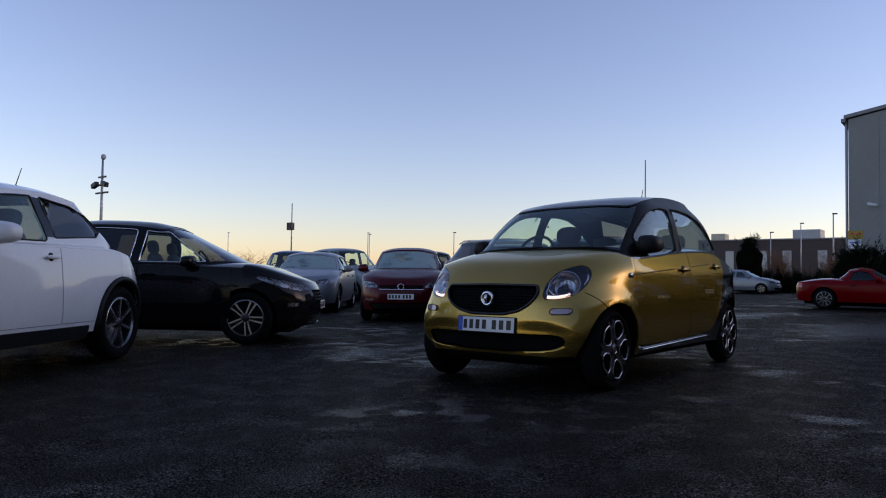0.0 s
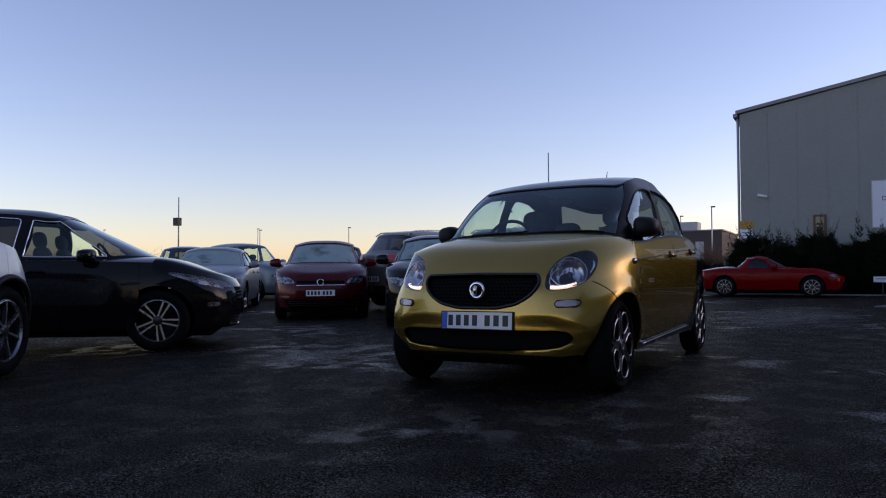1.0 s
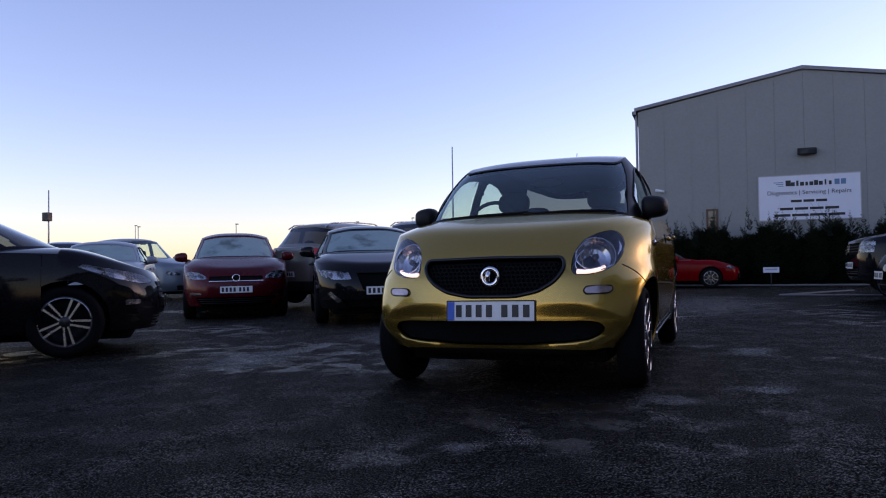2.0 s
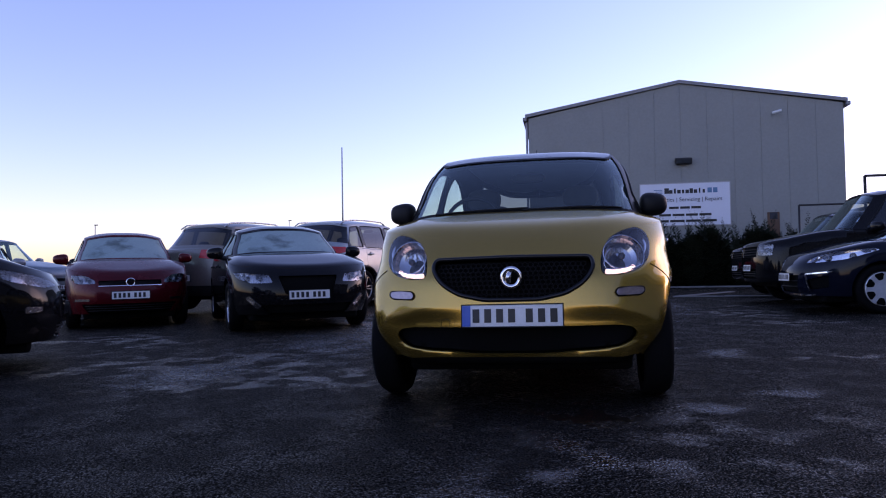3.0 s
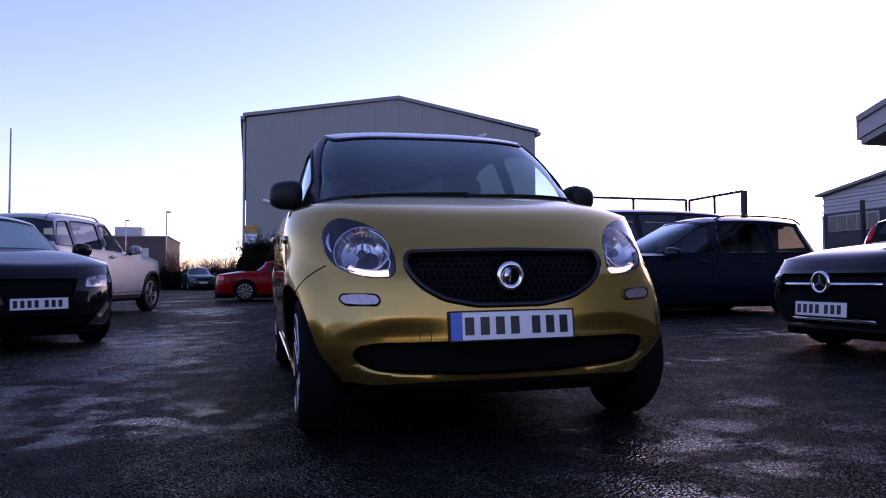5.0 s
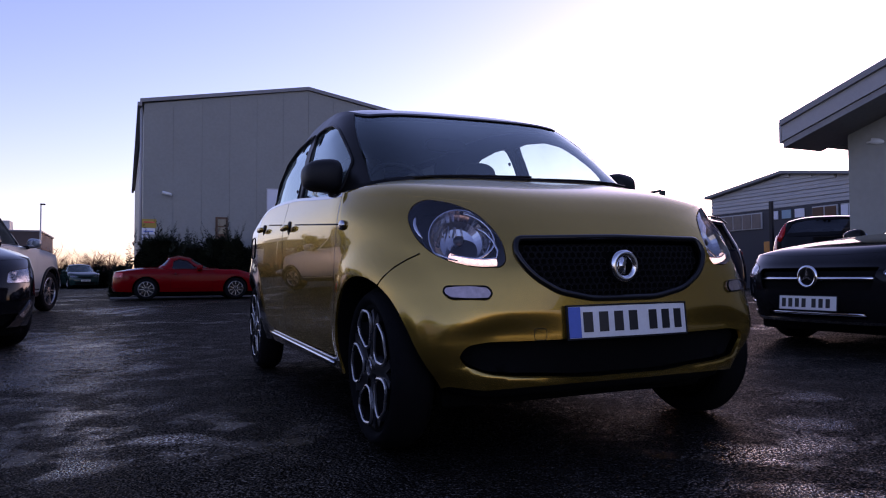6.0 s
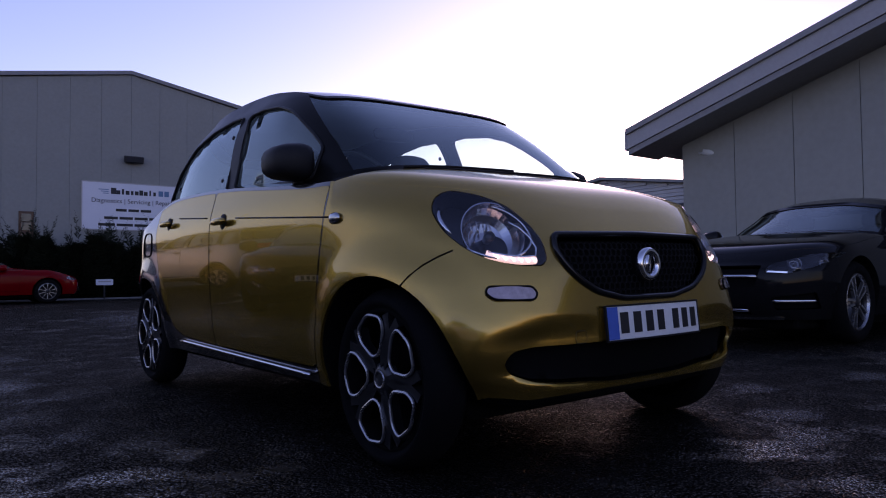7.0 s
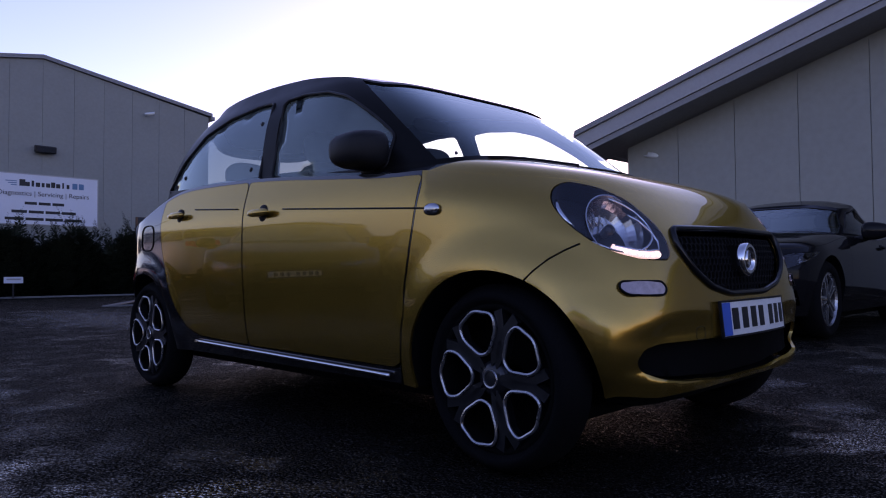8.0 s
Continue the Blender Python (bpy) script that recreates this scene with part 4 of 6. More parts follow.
M_green = paint("green_paint", (0.010, 0.035, 0.030), 0.0, 0.07, 0.15, 0.30, 0.0)
M_bluep = paint("blue_paint", (0.05, 0.09, 0.17), 0.5, 0.36, 0.12)

LAMP_A = [[("f", 0.42, 0.66), ("f", 0.66, 0.66), ("f", 0.76, 0.72), ("f", 0.72, 0.78), ("f", 0.55, 0.76), ("f", 0.44, 0.71)]]
MOUTH_A = [[("f", -0.36, 0.70), ("f", 0.36, 0.70), ("f", 0.38, 0.62), ("f", -0.38, 0.62)], [("f", -0.55, 0.38), ("f", 0.55, 0.38), ("f", 0.50, 0.25), ("f", -0.50, 0.25)]]
TAIL_A = [([("r", 0.50, 0.80), ("r", 0.80, 0.80), ("r", 0.82, 0.95), ("r", 0.52, 0.95)], M_red, "tail_light")]

cross_ = car(proto(0.87, 2.58, 0.85, 0.69, 0.345, 1.56, 1.03, 0.86, 0.45, 1.10, 2.30, 2.92, name="crossover_car", label="white compact crossover with black sills and alloy wheels", at=(-2.90, -4.0), rz=head(0.54, -0.84), roll=-0.006,
          paint=M_white, wheel="seven", sill=0.30, deck=[(-0.85, 0.86), (-0.63, 0.93), (0.45, 1.08), (1.5, 1.095), (2.35, 1.10), (2.70, 1.05), (2.95, 0.96), (3.15, 0.86), (3.27, 0.78)], tail=[(0.15, 3.15), (0.35, 3.26), (0.6, 3.27), (0.78, 3.22), (0.95, 3.08), (1.1, 2.9)],  lamps=LAMP_A, mouths=MOUTH_A, handle_z=0.93, handle_count=1, cladding=True, side_mats=[M_glass, M_tint, M_tint, M_tint], step=0.05,
          roof=[(1.05, 1.485), (1.35, 1.545), (1.75, 1.56), (2.2, 1.52), (2.6, 1.42)], windows=[(0.93, 1.60, 1.58, 1.22), [(1.70, 1.095), (2.30, 1.13), (2.44, 1.19), (2.30, 1.32), (2.05, 1.39), (1.68, 1.43)]],
          patches=[([("r", 0.58, 0.84), ("s", 3.10, 0.86), ("s", 3.02, 1.0), ("r", 0.56, 1.0)], M_red, "tail_light"), ([("s", 0.45, 0.36), ("s", 2.06, 0.36), ("s", 2.06, 0.25), ("s", 0.45, 0.25)], M_trim, "sill_cladding")], aerial=(2.2, 0.25), mirror_mat=M_white))
pillar_trim(cross_[0], cross_[2], [(1.595, 1.715, 1.575, 1.695, 1.10, 1.42)])
car(proto(0.87, 2.54, 0.80, 0.72, 0.315, 1.49, 0.93, 0.70, 0.06, 1.06, 2.45, 2.95, name="hatchback_car", label="black hatchback with silver five-spoke alloy wheels", at=(-4.70, 1.06), rz=head(0.75, 0.66), roll=0.006, pitch=0.008,
          paint=M_black, screen_mat=M_tint, step=0.05, lamps=[[("f", 0.44, 0.66), ("f", 0.60, 0.64), ("s", -0.40, 0.69), ("s", -0.08, 0.80), ("s", -0.14, 0.82), ("f", 0.70, 0.76), ("f", 0.56, 0.72)]], lamp_r=0.03, mirror=(0.93, 0.66, 0.97), mirror_size=(0.10, 0.07, 0.07), side_mats=[M_glass, M_tint, M_tint], windows=[(0.52, 1.30, 1.26, 1.02), (1.40, 2.20, 2.05, 1.36)],
          mouths=[[("f", -0.40, 0.66), ("f", 0.40, 0.66), ("f", 0.36, 0.50), ("f", -0.36, 0.50)], [("f", -0.50, 0.36), ("f", 0.50, 0.36), ("f", 0.44, 0.24), ("f", -0.44, 0.24)]],
          patches=TAIL_A + [([("f", 0.66, 0.50), ("f", 0.75, 0.50), ("f", 0.75, 0.45), ("f", 0.66, 0.46)], M_lamp, "fog_lamp")], seal_mat=M_chrome))
car(proto(0.84, 2.47, 0.80, 0.70, 0.30, 1.48, 0.96, 0.72, 0.30, 1.05, 2.45, 2.9, name="hatchback_car", label="dark red hatchback with frosted windscreen", at=(-6.28, 5.72), rz=head(0.6, -0.8), roll=-0.008,
          paint=M_maroon, screen_mat=M_frost, lamps=[[("f", 0.44, 0.64), ("f", 0.68, 0.64), ("f", 0.76, 0.72), ("f", 0.74, 0.77), ("f", 0.58, 0.76), ("f", 0.46, 0.70)]],
          mouths=[[("f", -0.41, 0.685), ("f", 0.41, 0.685), ("f", 0.41, 0.62), ("f", -0.41, 0.62)], [("f", -0.62, 0.36), ("f", 0.62, 0.36), ("f", 0.54, 0.22), ("f", -0.54, 0.22)]], badge=(0.655, 0.062),
          patches=TAIL_A + [([("f", 0.52, 0.43), ("f", 0.70, 0.43), ("f", 0.70, 0.40), ("f", 0.52, 0.40)], M_chrome, "chrome_strip"), ([("f", -0.41, 0.612), ("f", 0.41, 0.612), ("f", 0.41, 0.605), ("f", -0.41, 0.605)], M_chrome, "chrome_strip")], plate=(0, 0.475), wheel="ten"))
car(proto(0.90, 2.63, 0.86, 0.77, 0.315, 1.44, 0.95, 0.72, 0.35, 1.15, 2.5, 3.1, name="hatchback_car", label="black hatchback with frosted windscreen", at=(-3.27, 4.90), rz=head(0.53, -0.85), roll=-0.008,
          paint=M_black, screen_mat=M_frost, step=0.06, lamps=[[("f", 0.42, 0.60), ("f", 0.66, 0.60), ("f", 0.80, 0.66), ("s", -0.36, 0.74), ("f", 0.72, 0.73), ("f", 0.46, 0.70)]], lamp_r=0.03,
          mouths=[[("f", -0.36, 0.685), ("f", 0.36, 0.685), ("f", 0.28, 0.46), ("f", -0.28, 0.46)], [("f", -0.56, 0.34), ("f", 0.56, 0.34), ("f", 0.46, 0.22), ("f", -0.46, 0.22)]],
          patches=TAIL_A + [([("f", 0.55, 0.32), ("f", 0.60, 0.30), ("f", 0.72, 0.42), ("f", 0.68, 0.45)], M_chrome, "air_blade")], plate=(0, 0.455), slats=(0, 0, 0), wheel="ten", side_mats=[M_frost, M_frost, M_frost]))


def compact_suv(at, rz, paint_m, label, lift=0.0):
    suv_ = car(proto(0.90, 2.604, 0.87, 0.92, 0.345, 1.68, 1.08, 0.90, 0.42, 1.15, 2.95, 3.38, name="compact_suv", label=label, at=at, rz=rz, lift=lift, paint=paint_m, wheel="five", sill=0.30, handle_z=0.99,
                     lamps=LAMP_A, mouths=MOUTH_A, rails=True, cladding=True, rear_plate=0.62, kr=0.97, side_mats=[M_tint] * 3,
                     windows=[(0.92, 1.60, 1.58, 1.28), (1.70, 2.46, 2.46, 1.68), (2.54, 3.02, 2.80, 2.54)],
                     patches=[([("r", 0.40, 0.98), ("s", 3.38, 0.96), ("s", 3.14, 1.02), ("s", 3.12, 1.11), ("r", 0.42, 1.13)], M_red, "tail_light"),
                              ([("s", 0.45, 0.34), ("s", 2.18, 0.34), ("s", 2.18, 0.27), ("s", 0.45, 0.27)], M_trim, "sill_cladding"), ([("s", 0.47, 0.40), ("s", 2.14, 0.40), ("s", 2.14, 0.375), ("s", 0.47, 0.375)], M_chrome, "chrome_strip"),
                              ([("r", 0.05, 0.48), ("r", 0.75, 0.48), ("r", 0.75, 0.30), ("r", 0.05, 0.30)], M_trim, "bumper_trim")]))
    pillar_trim(suv_[0], suv_[2], [(1.595, 1.705, 1.575, 1.69, 1.16, 1.52), (2.455, 2.55, 2.455, 2.55, 1.16, 1.52)])
    return suv_


compact_suv((-3.62, 11.9), head(0.30, 0.954), M_pale, "pale silver compact SUV with roof rails and tinted glass")
compact_suv((-5.65, 11.2), head(0.29, 0.957), M_sandy, "sand-coloured compact SUV with roof rails and red tail lights")
car(proto(0.915, 2.80, 0.95, 1.0, 0.32, 1.46, 0.97, 0.72, 0.42, 1.25, 2.7, 3.35, name="saloon_car", label="silver saloon with frosted windscreen", at=(-10.0, 6.3), rz=head(0.62, -0.78), paint=M_silver, screen_mat=M_frost, lamps=LAMP_A, mouths=MOUTH_A, patches=TAIL_A, wheel="ten"))
car(proto(0.90, 2.65, 0.90, 0.80, 0.34, 1.78, 1.12, 0.90, 0.40, 1.15, 2.7, 3.2, name="crossover_car", label="grey crossover parked side-on behind others", at=(-13.4, 12.3), rz=head(0.95, -0.1), paint=M_sand, lamps=LAMP_A, mouths=MOUTH_A, patches=TAIL_A, step=0.09))
car(proto(0.88, 2.6, 0.88, 0.75, 0.32, 1.66, 1.04, 0.80, 0.35, 1.15, 2.6, 3.1, name="hatchback_car", label="dark blue hatchback behind the silver saloon", at=(-14.6, 9.4), rz=head(0.62, -0.78), paint=M_bluep, lamps=LAMP_A, mouths=MOUTH_A, patches=TAIL_A, step=0.09))
car(proto(0.88, 2.6, 0.88, 0.75, 0.32, 1.62, 1.02, 0.80, 0.35, 1.15, 2.6, 3.1, name="hatchback_car", label="black hatchback parked behind the red one", at=(-9.6, 10.4), rz=head(0.6, -0.8), paint=M_black, lamps=LAMP_A, mouths=MOUTH_A, patches=TAIL_A, step=0.09))
car(proto(0.88, 2.6, 0.88, 0.75, 0.32, 1.45, 0.97, 0.75, 0.35, 1.15, 2.6, 3.1, name="hatchback_car", label="pale silver hatchback at the far end of the row", at=(-24.0, 12.0), rz=head(0.8, -0.6), paint=M_silver, lamps=LAMP_A, mouths=MOUTH_A, patches=TAIL_A, step=0.09))

car(proto(0.905, 2.43, 0.86, 0.84, 0.32, 1.30, 0.86, 0.63, 0.62, 1.35, 1.95, 2.45, name="roadster_car", label="dark grey coupe-roadster with a round chrome badge", at=(3.95, 1.26), rz=-90, roll=0.0, paint=M_grey, step=0.045, nf=2.9,
          deck=[(-0.86, 0.63), (-0.72, 0.71), (-0.4, 0.80), (0.0, 0.86), (0.62, 0.92), (1.5, 0.92), (2.4, 0.97), (3.27, 0.94)], handle_z=0.77, sill=0.20,
          doors=[(0.55, 1.75)], windows=[(1.0, 1.72, 1.68, 1.42)], seat2_y=None, seat_y=1.7, side_mats=[M_tint], screen_mat=M_glass, rear_win_z=0.05,
          lamps=[[("f", 0.52, 0.555), ("f", 0.66, 0.545), ("f", 0.80, 0.60), ("s", -0.30, 0.68), ("s", -0.22, 0.715), ("f", 0.76, 0.695), ("f", 0.55, 0.625)]], lamp_r=0.03, lamp_mat=M_satin, badge=(0.545, 0.085), badge_off=0.0, star=True,
          mouths=[[("f", -0.50, 0.615), ("f", 0.50, 0.615), ("f", 0.46, 0.45), ("f", -0.46, 0.45)], [("f", -0.40, 0.295), ("f", 0.40, 0.295), ("f", 0.42, 0.235), ("f", -0.42, 0.235)], [("f", 0.56, 0.37), ("f", 0.80, 0.41), ("f", 0.80, 0.28), ("f", 0.58, 0.27)], [("f", -0.80, 0.41), ("f", -0.56, 0.37), ("f", -0.58, 0.27), ("f", -0.80, 0.28)]], slats=(1, 1, 1), slat_r=0.014, slat_mat=M_chrome,
          patches=[([("f", -0.62, 0.225), ("f", 0.62, 0.225), ("f", 0.60, 0.205), ("f", -0.60, 0.205)], M_chrome, "chrome_strip"), ([("f", 0.54, 0.560), ("f", 0.66, 0.552), ("f", 0.665, 0.563), ("f", 0.545, 0.572)], M_chrome, "lamp_strip")], plate=(0, 0.352)))
car(proto(0.905, 2.708, 0.92, 0.88, 0.315, 1.53, 0.91, 0.70, 0.10, 1.36, 3.15, 3.5, name="estate_car", label="dark navy estate car with wheel covers and roof rails", at=(4.20, 6.72), rz=-90, paint=M_navy, wheel="cover", lamp_mat=M_chrome, step=0.055, rails=True, rail_mat=M_gloss,
          windows=[(0.62, 1.46, 1.44, 1.34), (1.56, 2.34, 2.32, 1.54), (2.50, 3.12, 2.98, 2.50)], side_mats=[M_tint, M_tint, M_tint], handle_z=0.80, mirror=(0.96, 0.62, 0.93),
          lamps=[[("f", 0.50, 0.66), ("f", 0.66, 0.66), ("s", -0.42, 0.70), ("s", -0.02, 0.82), ("s", -0.08, 0.84), ("f", 0.74, 0.80), ("f", 0.56, 0.72)]], lamp_r=0.03,
          mouths=[[("f", -0.42, 0.50), ("f", 0.42, 0.50), ("f", 0.36, 0.26), ("f", -0.36, 0.26)], [("f", 0.56, 0.44), ("f", 0.78, 0.50), ("f", 0.76, 0.34), ("f", 0.58, 0.30)], [("f", -0.78, 0.50), ("f", -0.56, 0.44), ("f", -0.58, 0.30), ("f", -0.76, 0.34)]], slats=(2, 0, 0),
          patches=[([("r", 0.55, 0.85), ("s", 3.45, 0.84), ("s", 3.32, 0.92), ("r", 0.56, 0.97)], M_red, "tail_light"), ([("f", 0.54, 0.52), ("f", 0.80, 0.55), ("f", 0.80, 0.535), ("f", 0.54, 0.502)], M_chrome, "fog_lamp_trim"), ([("f", 0.535, 0.515), ("f", 0.55, 0.505), ("f", 0.575, 0.30), ("f", 0.56, 0.29)], M_chrome, "fog_lamp_trim"), ([("f", 0.0, 0.235), ("f", 0.60, 0.245), ("f", 0.60, 0.225), ("f", 0.0, 0.215)], M_chrome, "bumper_lip")]))


def large_suv(at, rz, label, paint_m, H=1.88, **kw):
    return car(proto(0.955, 2.885, 0.86, 1.02, 0.38, H, 1.17, 0.98, 0.42, 0.95, 3.55, 3.70, name="large_suv", label=label, at=at, rz=rz, paint=paint_m, wheel="five", sill=0.36, La=0.5, nf=3.2, handle_z=1.06, arch=0.05,
                     windows=[(0.75, 1.60, 1.58, 1.12), (1.70, 2.50, 2.48, 1.68), (2.62, 3.45, 3.40, 2.62)], side_mats=[M_tint] * 3, gLa=0.22, gLb=0.12, gnf=3.6, gnr=4.0, plate=(0, 0.60), rear_plate=0.9,
                     lamps=[[("f", 0.55, 0.80), ("f", 0.86, 0.80), ("f", 0.86, 0.98), ("f", 0.55, 0.98)]], lamp_r=0.02, mouths=[[("f", -0.50, 0.96), ("f", 0.50, 0.96), ("f", 0.50, 0.78), ("f", -0.50, 0.78)], [("f", -0.45, 0.58), ("f", 0.45, 0.58), ("f", 0.45, 0.42), ("f", -0.45, 0.42)]],
                     patches=[([("r", 0.80, 0.66), ("r", 0.93, 0.66), ("r", 0.90, 1.28), ("r", 0.83, 1.28)], M_red, "tail_light")], nose=[(0.3, -0.76), (0.45, -0.85), (0.7, -0.86), (1.0, -0.82), (1.25, -0.7)], tail=[(0.3, 3.80), (0.5, 3.9), (0.9, 3.9), (1.2, 3.84), (1.5, 3.75)], **kw))


large_suv((4.22, 9.15), -90, "black boxy off-road estate with tall glass", M_black)
large_suv((4.75, 12.5), -90, "dark grey off-road estate parked behind another", M_grey, 1.78)
rear_ = large_suv((13.1, 8.67), head(0.80, 0.60), "black estate with tall red tail lights", M_grey, 1.66)
for q in (1, -1):
    P = [rear_[2].at(*rear_[2].rear(q * (0.80 - 0.10 * k / 7), 1.15 + 0.05 * k), 0.0) for k in range(8)]
    link_mesh("tail_light", *tube(P, [0.03, 0.05, 0.055, 0.055, 0.05, 0.045, 0.035, 0.02], 8), M_red, rear_[0])
car(proto(0.86, 2.33, 0.82, 0.85, 0.30, 1.24, 0.82, 0.62, 0.55, 1.18, 1.75, 2.05, name="roadster_car", label="bright red two-seat roadster with a hard top", at=(1.25, 18.95), rz=90, paint=M_red_p, step=0.05, wheel="ten", arch=0.06, nf=2.4, handle_z=0.70,
          deck=[(-0.82, 0.60), (-0.6, 0.68), (-0.25, 0.80), (0.0, 0.85), (0.3, 0.85), (0.6, 0.88), (1.5, 0.87), (2.2, 0.90), (2.6, 0.87), (3.18, 0.76)], doors=[(0.62, 1.72)], windows=[(0.98, 1.68, 1.62, 1.28)], seat2_y=None, seat_y=1.55, side_mats=[M_tint], screen_mat=M_tint,
          lamps=[[("f", 0.46, 0.58), ("f", 0.70, 0.58), ("s", -0.42, 0.64), ("f", 0.66, 0.68), ("f", 0.50, 0.645)]], mouths=[[("f", -0.42, 0.42), ("f", 0.42, 0.42), ("f", 0.36, 0.26), ("f", -0.36, 0.26)]], patches=[([("r", 0.45, 0.62), ("r", 0.76, 0.62), ("r", 0.74, 0.74), ("r", 0.48, 0.74)], M_red, "tail_light")], plate=(0, 0.35)))
car(proto(0.85, 2.5, 0.82, 0.85, 0.31, 1.46, 0.95, 0.72, 0.32, 1.1, 2.5, 3.0, name="hatchback_car", label="silver hatchback parked far across the yard", at=(-8.2, 40.9), rz=86, paint=M_silver, lamps=LAMP_A, mouths=MOUTH_A, patches=TAIL_A, step=0.09))
car(proto(0.85, 2.5, 0.82, 0.85, 0.31, 1.46, 0.95, 0.72, 0.32, 1.1, 2.5, 3.0, name="hatchback_car", label="grey-blue hatchback parked beside the wall", at=(-8.9, 43.2), rz=86, paint=M_bluep, lamps=LAMP_A, mouths=MOUTH_A, patches=TAIL_A, step=0.09))
car(proto(0.86, 2.6, 0.84, 0.80, 0.31, 1.45, 0.95, 0.72, 0.32, 1.1, 2.5, 3.0, name="hatchback_car", label="dark green car parked far across the yard", at=(-3.85, 44.0), rz=12, paint=M_green, lamps=LAMP_A, mouths=MOUTH_A, patches=TAIL_A, step=0.09))

# ---- ground and buildings ----


def asphalt_mat():
    m = bpy.data.materials.new("wet_asphalt")
    m.use_nodes = True
    N, L = m.node_tree.nodes, m.node_tree.links
    b = N["Principled BSDF"]
    tc = N.new("ShaderNodeTexCoord")

    def nz(scale, detail, dist=0.0):
        n = N.new("ShaderNodeTexNoise")
        n.inputs["Scale"].default_value, n.inputs["Detail"].default_value, n.inputs["Distortion"].default_value = scale, detail, dist
        L.new(tc.outputs["Object"], n.inputs["Vector"])
        return n.outputs["Fac"]

    def rng(src, a, b_, c, d):
        r = N.new("ShaderNodeMapRange")
        r.interpolation_type = "SMOOTHSTEP"
        for k, v in zip(("From Min", "From Max", "To Min", "To Max"), (a, b_, c, d)):
            r.inputs[k].default_value = v
        L.new(src, r.inputs["Value"])
        return r.outputs[0]

    def op(kind, a, b_):
        q = N.new("ShaderNodeMath")
        q.operation = kind
        for i, v in enumerate((a, b_)):
            if isinstance(v, (int, float)):
                q.inputs[i].default_value = v
            else:
                L.new(v, q.inputs[i])
        return q.outputs[0]
    big, mid, fine, grit = nz(0.5, 5, 0.3), nz(3.6, 6, 0.0), nz(34, 4), nz(150, 3)
    vo = N.new("ShaderNodeTexVoronoi")
    vo.inputs["Scale"].default_value = 75
    L.new(tc.outputs["Object"], vo.inputs["Vector"])
    stone = vo.outputs["Distance"]
    wet = op("MULTIPLY", rng(big, 0.52, 0.66, 0.10, 1), rng(mid, 0.46, 0.60, 0.04, 1))
    col = N.new("ShaderNodeMix")
    col.data_type = "RGBA"
    col.inputs["A"].default_value, col.inputs["B"].default_value = (0.004, 0.0037, 0.0033, 1), (0.026, 0.023, 0.019, 1)
    L.new(op("MULTIPLY", rng(grit, 0.35, 0.75, 0, 1), rng(mid, 0.3, 0.7, 0.35, 1)), col.inputs["Factor"])
    dk = N.new("ShaderNodeMix")
    dk.data_type, dk.blend_type = "RGBA", "MULTIPLY"
    dk.inputs["B"].default_value = (0.5, 0.5, 0.52, 1)
    L.new(col.outputs["Result"], dk.inputs["A"])
    L.new(wet, dk.inputs["Factor"])
    L.new(dk.outputs["Result"], b.inputs["Base Color"])
    hsum = op("SUBTRACT", op("ADD", op("MULTIPLY", grit, 0.4), op("MULTIPLY", fine, 0.9)), op("MULTIPLY", stone, 0.75))
    bp = N.new("ShaderNodeBump")
    bp.inputs["Distance"].default_value = 0.010
    L.new(hsum, bp.inputs["Height"])
    L.new(op("SUBTRACT", 1.0, op("MULTIPLY", wet, 0.45)), bp.inputs["Strength"])
    L.new(bp.outputs[0], b.inputs["Normal"])
    b.inputs["Roughness"].default_value = 0.9
    b.inputs["Specular IOR Level"].default_value = 0.0
    # film of water: a sheen that grows with the wetness and towards grazing views
    gl, mix, lw = N.new("ShaderNodeBsdfGlossy"), N.new("ShaderNodeMixShader"), N.new("ShaderNodeLayerWeight")
    gl.inputs["Color"].default_value = (1.0, 0.90, 0.76, 1)
    L.new(op("SUBTRACT", rng(fine, 0.3, 0.7, 0.22, 0.36), op("MULTIPLY", wet, 0.12)), gl.inputs["Roughness"])
    L.new(bp.outputs[0], gl.inputs["Normal"])
    lw.inputs["Blend"].default_value = 0.5
    film = op("ADD", 0.038, op("MULTIPLY", wet, 0.24))
    speck = rng(grit, 0.48, 0.66, 0.2, 4.0)
    L.new(op("MULTIPLY", op("MULTIPLY", film, speck), op("ADD", 0.35, op("POWER", lw.outputs["Facing"], 2.0))), mix.inputs[0])
    L.new(b.outputs[0], mix.inputs[1])
    L.new(gl.outputs[0], mix.inputs[2])
    L.new(mix.outputs[0], N["Material Output"].inputs["Surface"])
    return m


M_asph = asphalt_mat()
M_clad = mat("grey_cladding", (0.245, 0.255, 0.235), 0.55, 0.0, 0, 0.07, 0.8)
M_clad2 = mat("pale_cladding", (0.42, 0.42, 0.42), 0.5, 0.0, 0, 0.08, 1.5)
M_fascia = mat("grey_fascia", (0.33, 0.33, 0.34), 0.5, 0.0, 0, 0.06, 1.5)
M_roofing = mat("roof_sheet", (0.22, 0.22, 0.23), 0.5, 0.2, 0, 0.1, 1)
M_brown = mat("brown_brick_wall", (0.085, 0.060, 0.054), 0.8, 0, 0, 0.2, 2, 0.2, 20)
M_post = mat("dark_painted_steel", (0.02, 0.02, 0.022), 0.5, 0.3, 0, 0.15, 6)
M_galv = mat("galvanised_steel", (0.40, 0.40, 0.40), 0.45, 0.6, 0, 0.12, 8)
M_kerb = mat("concrete_kerb", (0.15, 0.145, 0.14), 0.85, 0, 0, 0.2, 5, 0.3, 60)
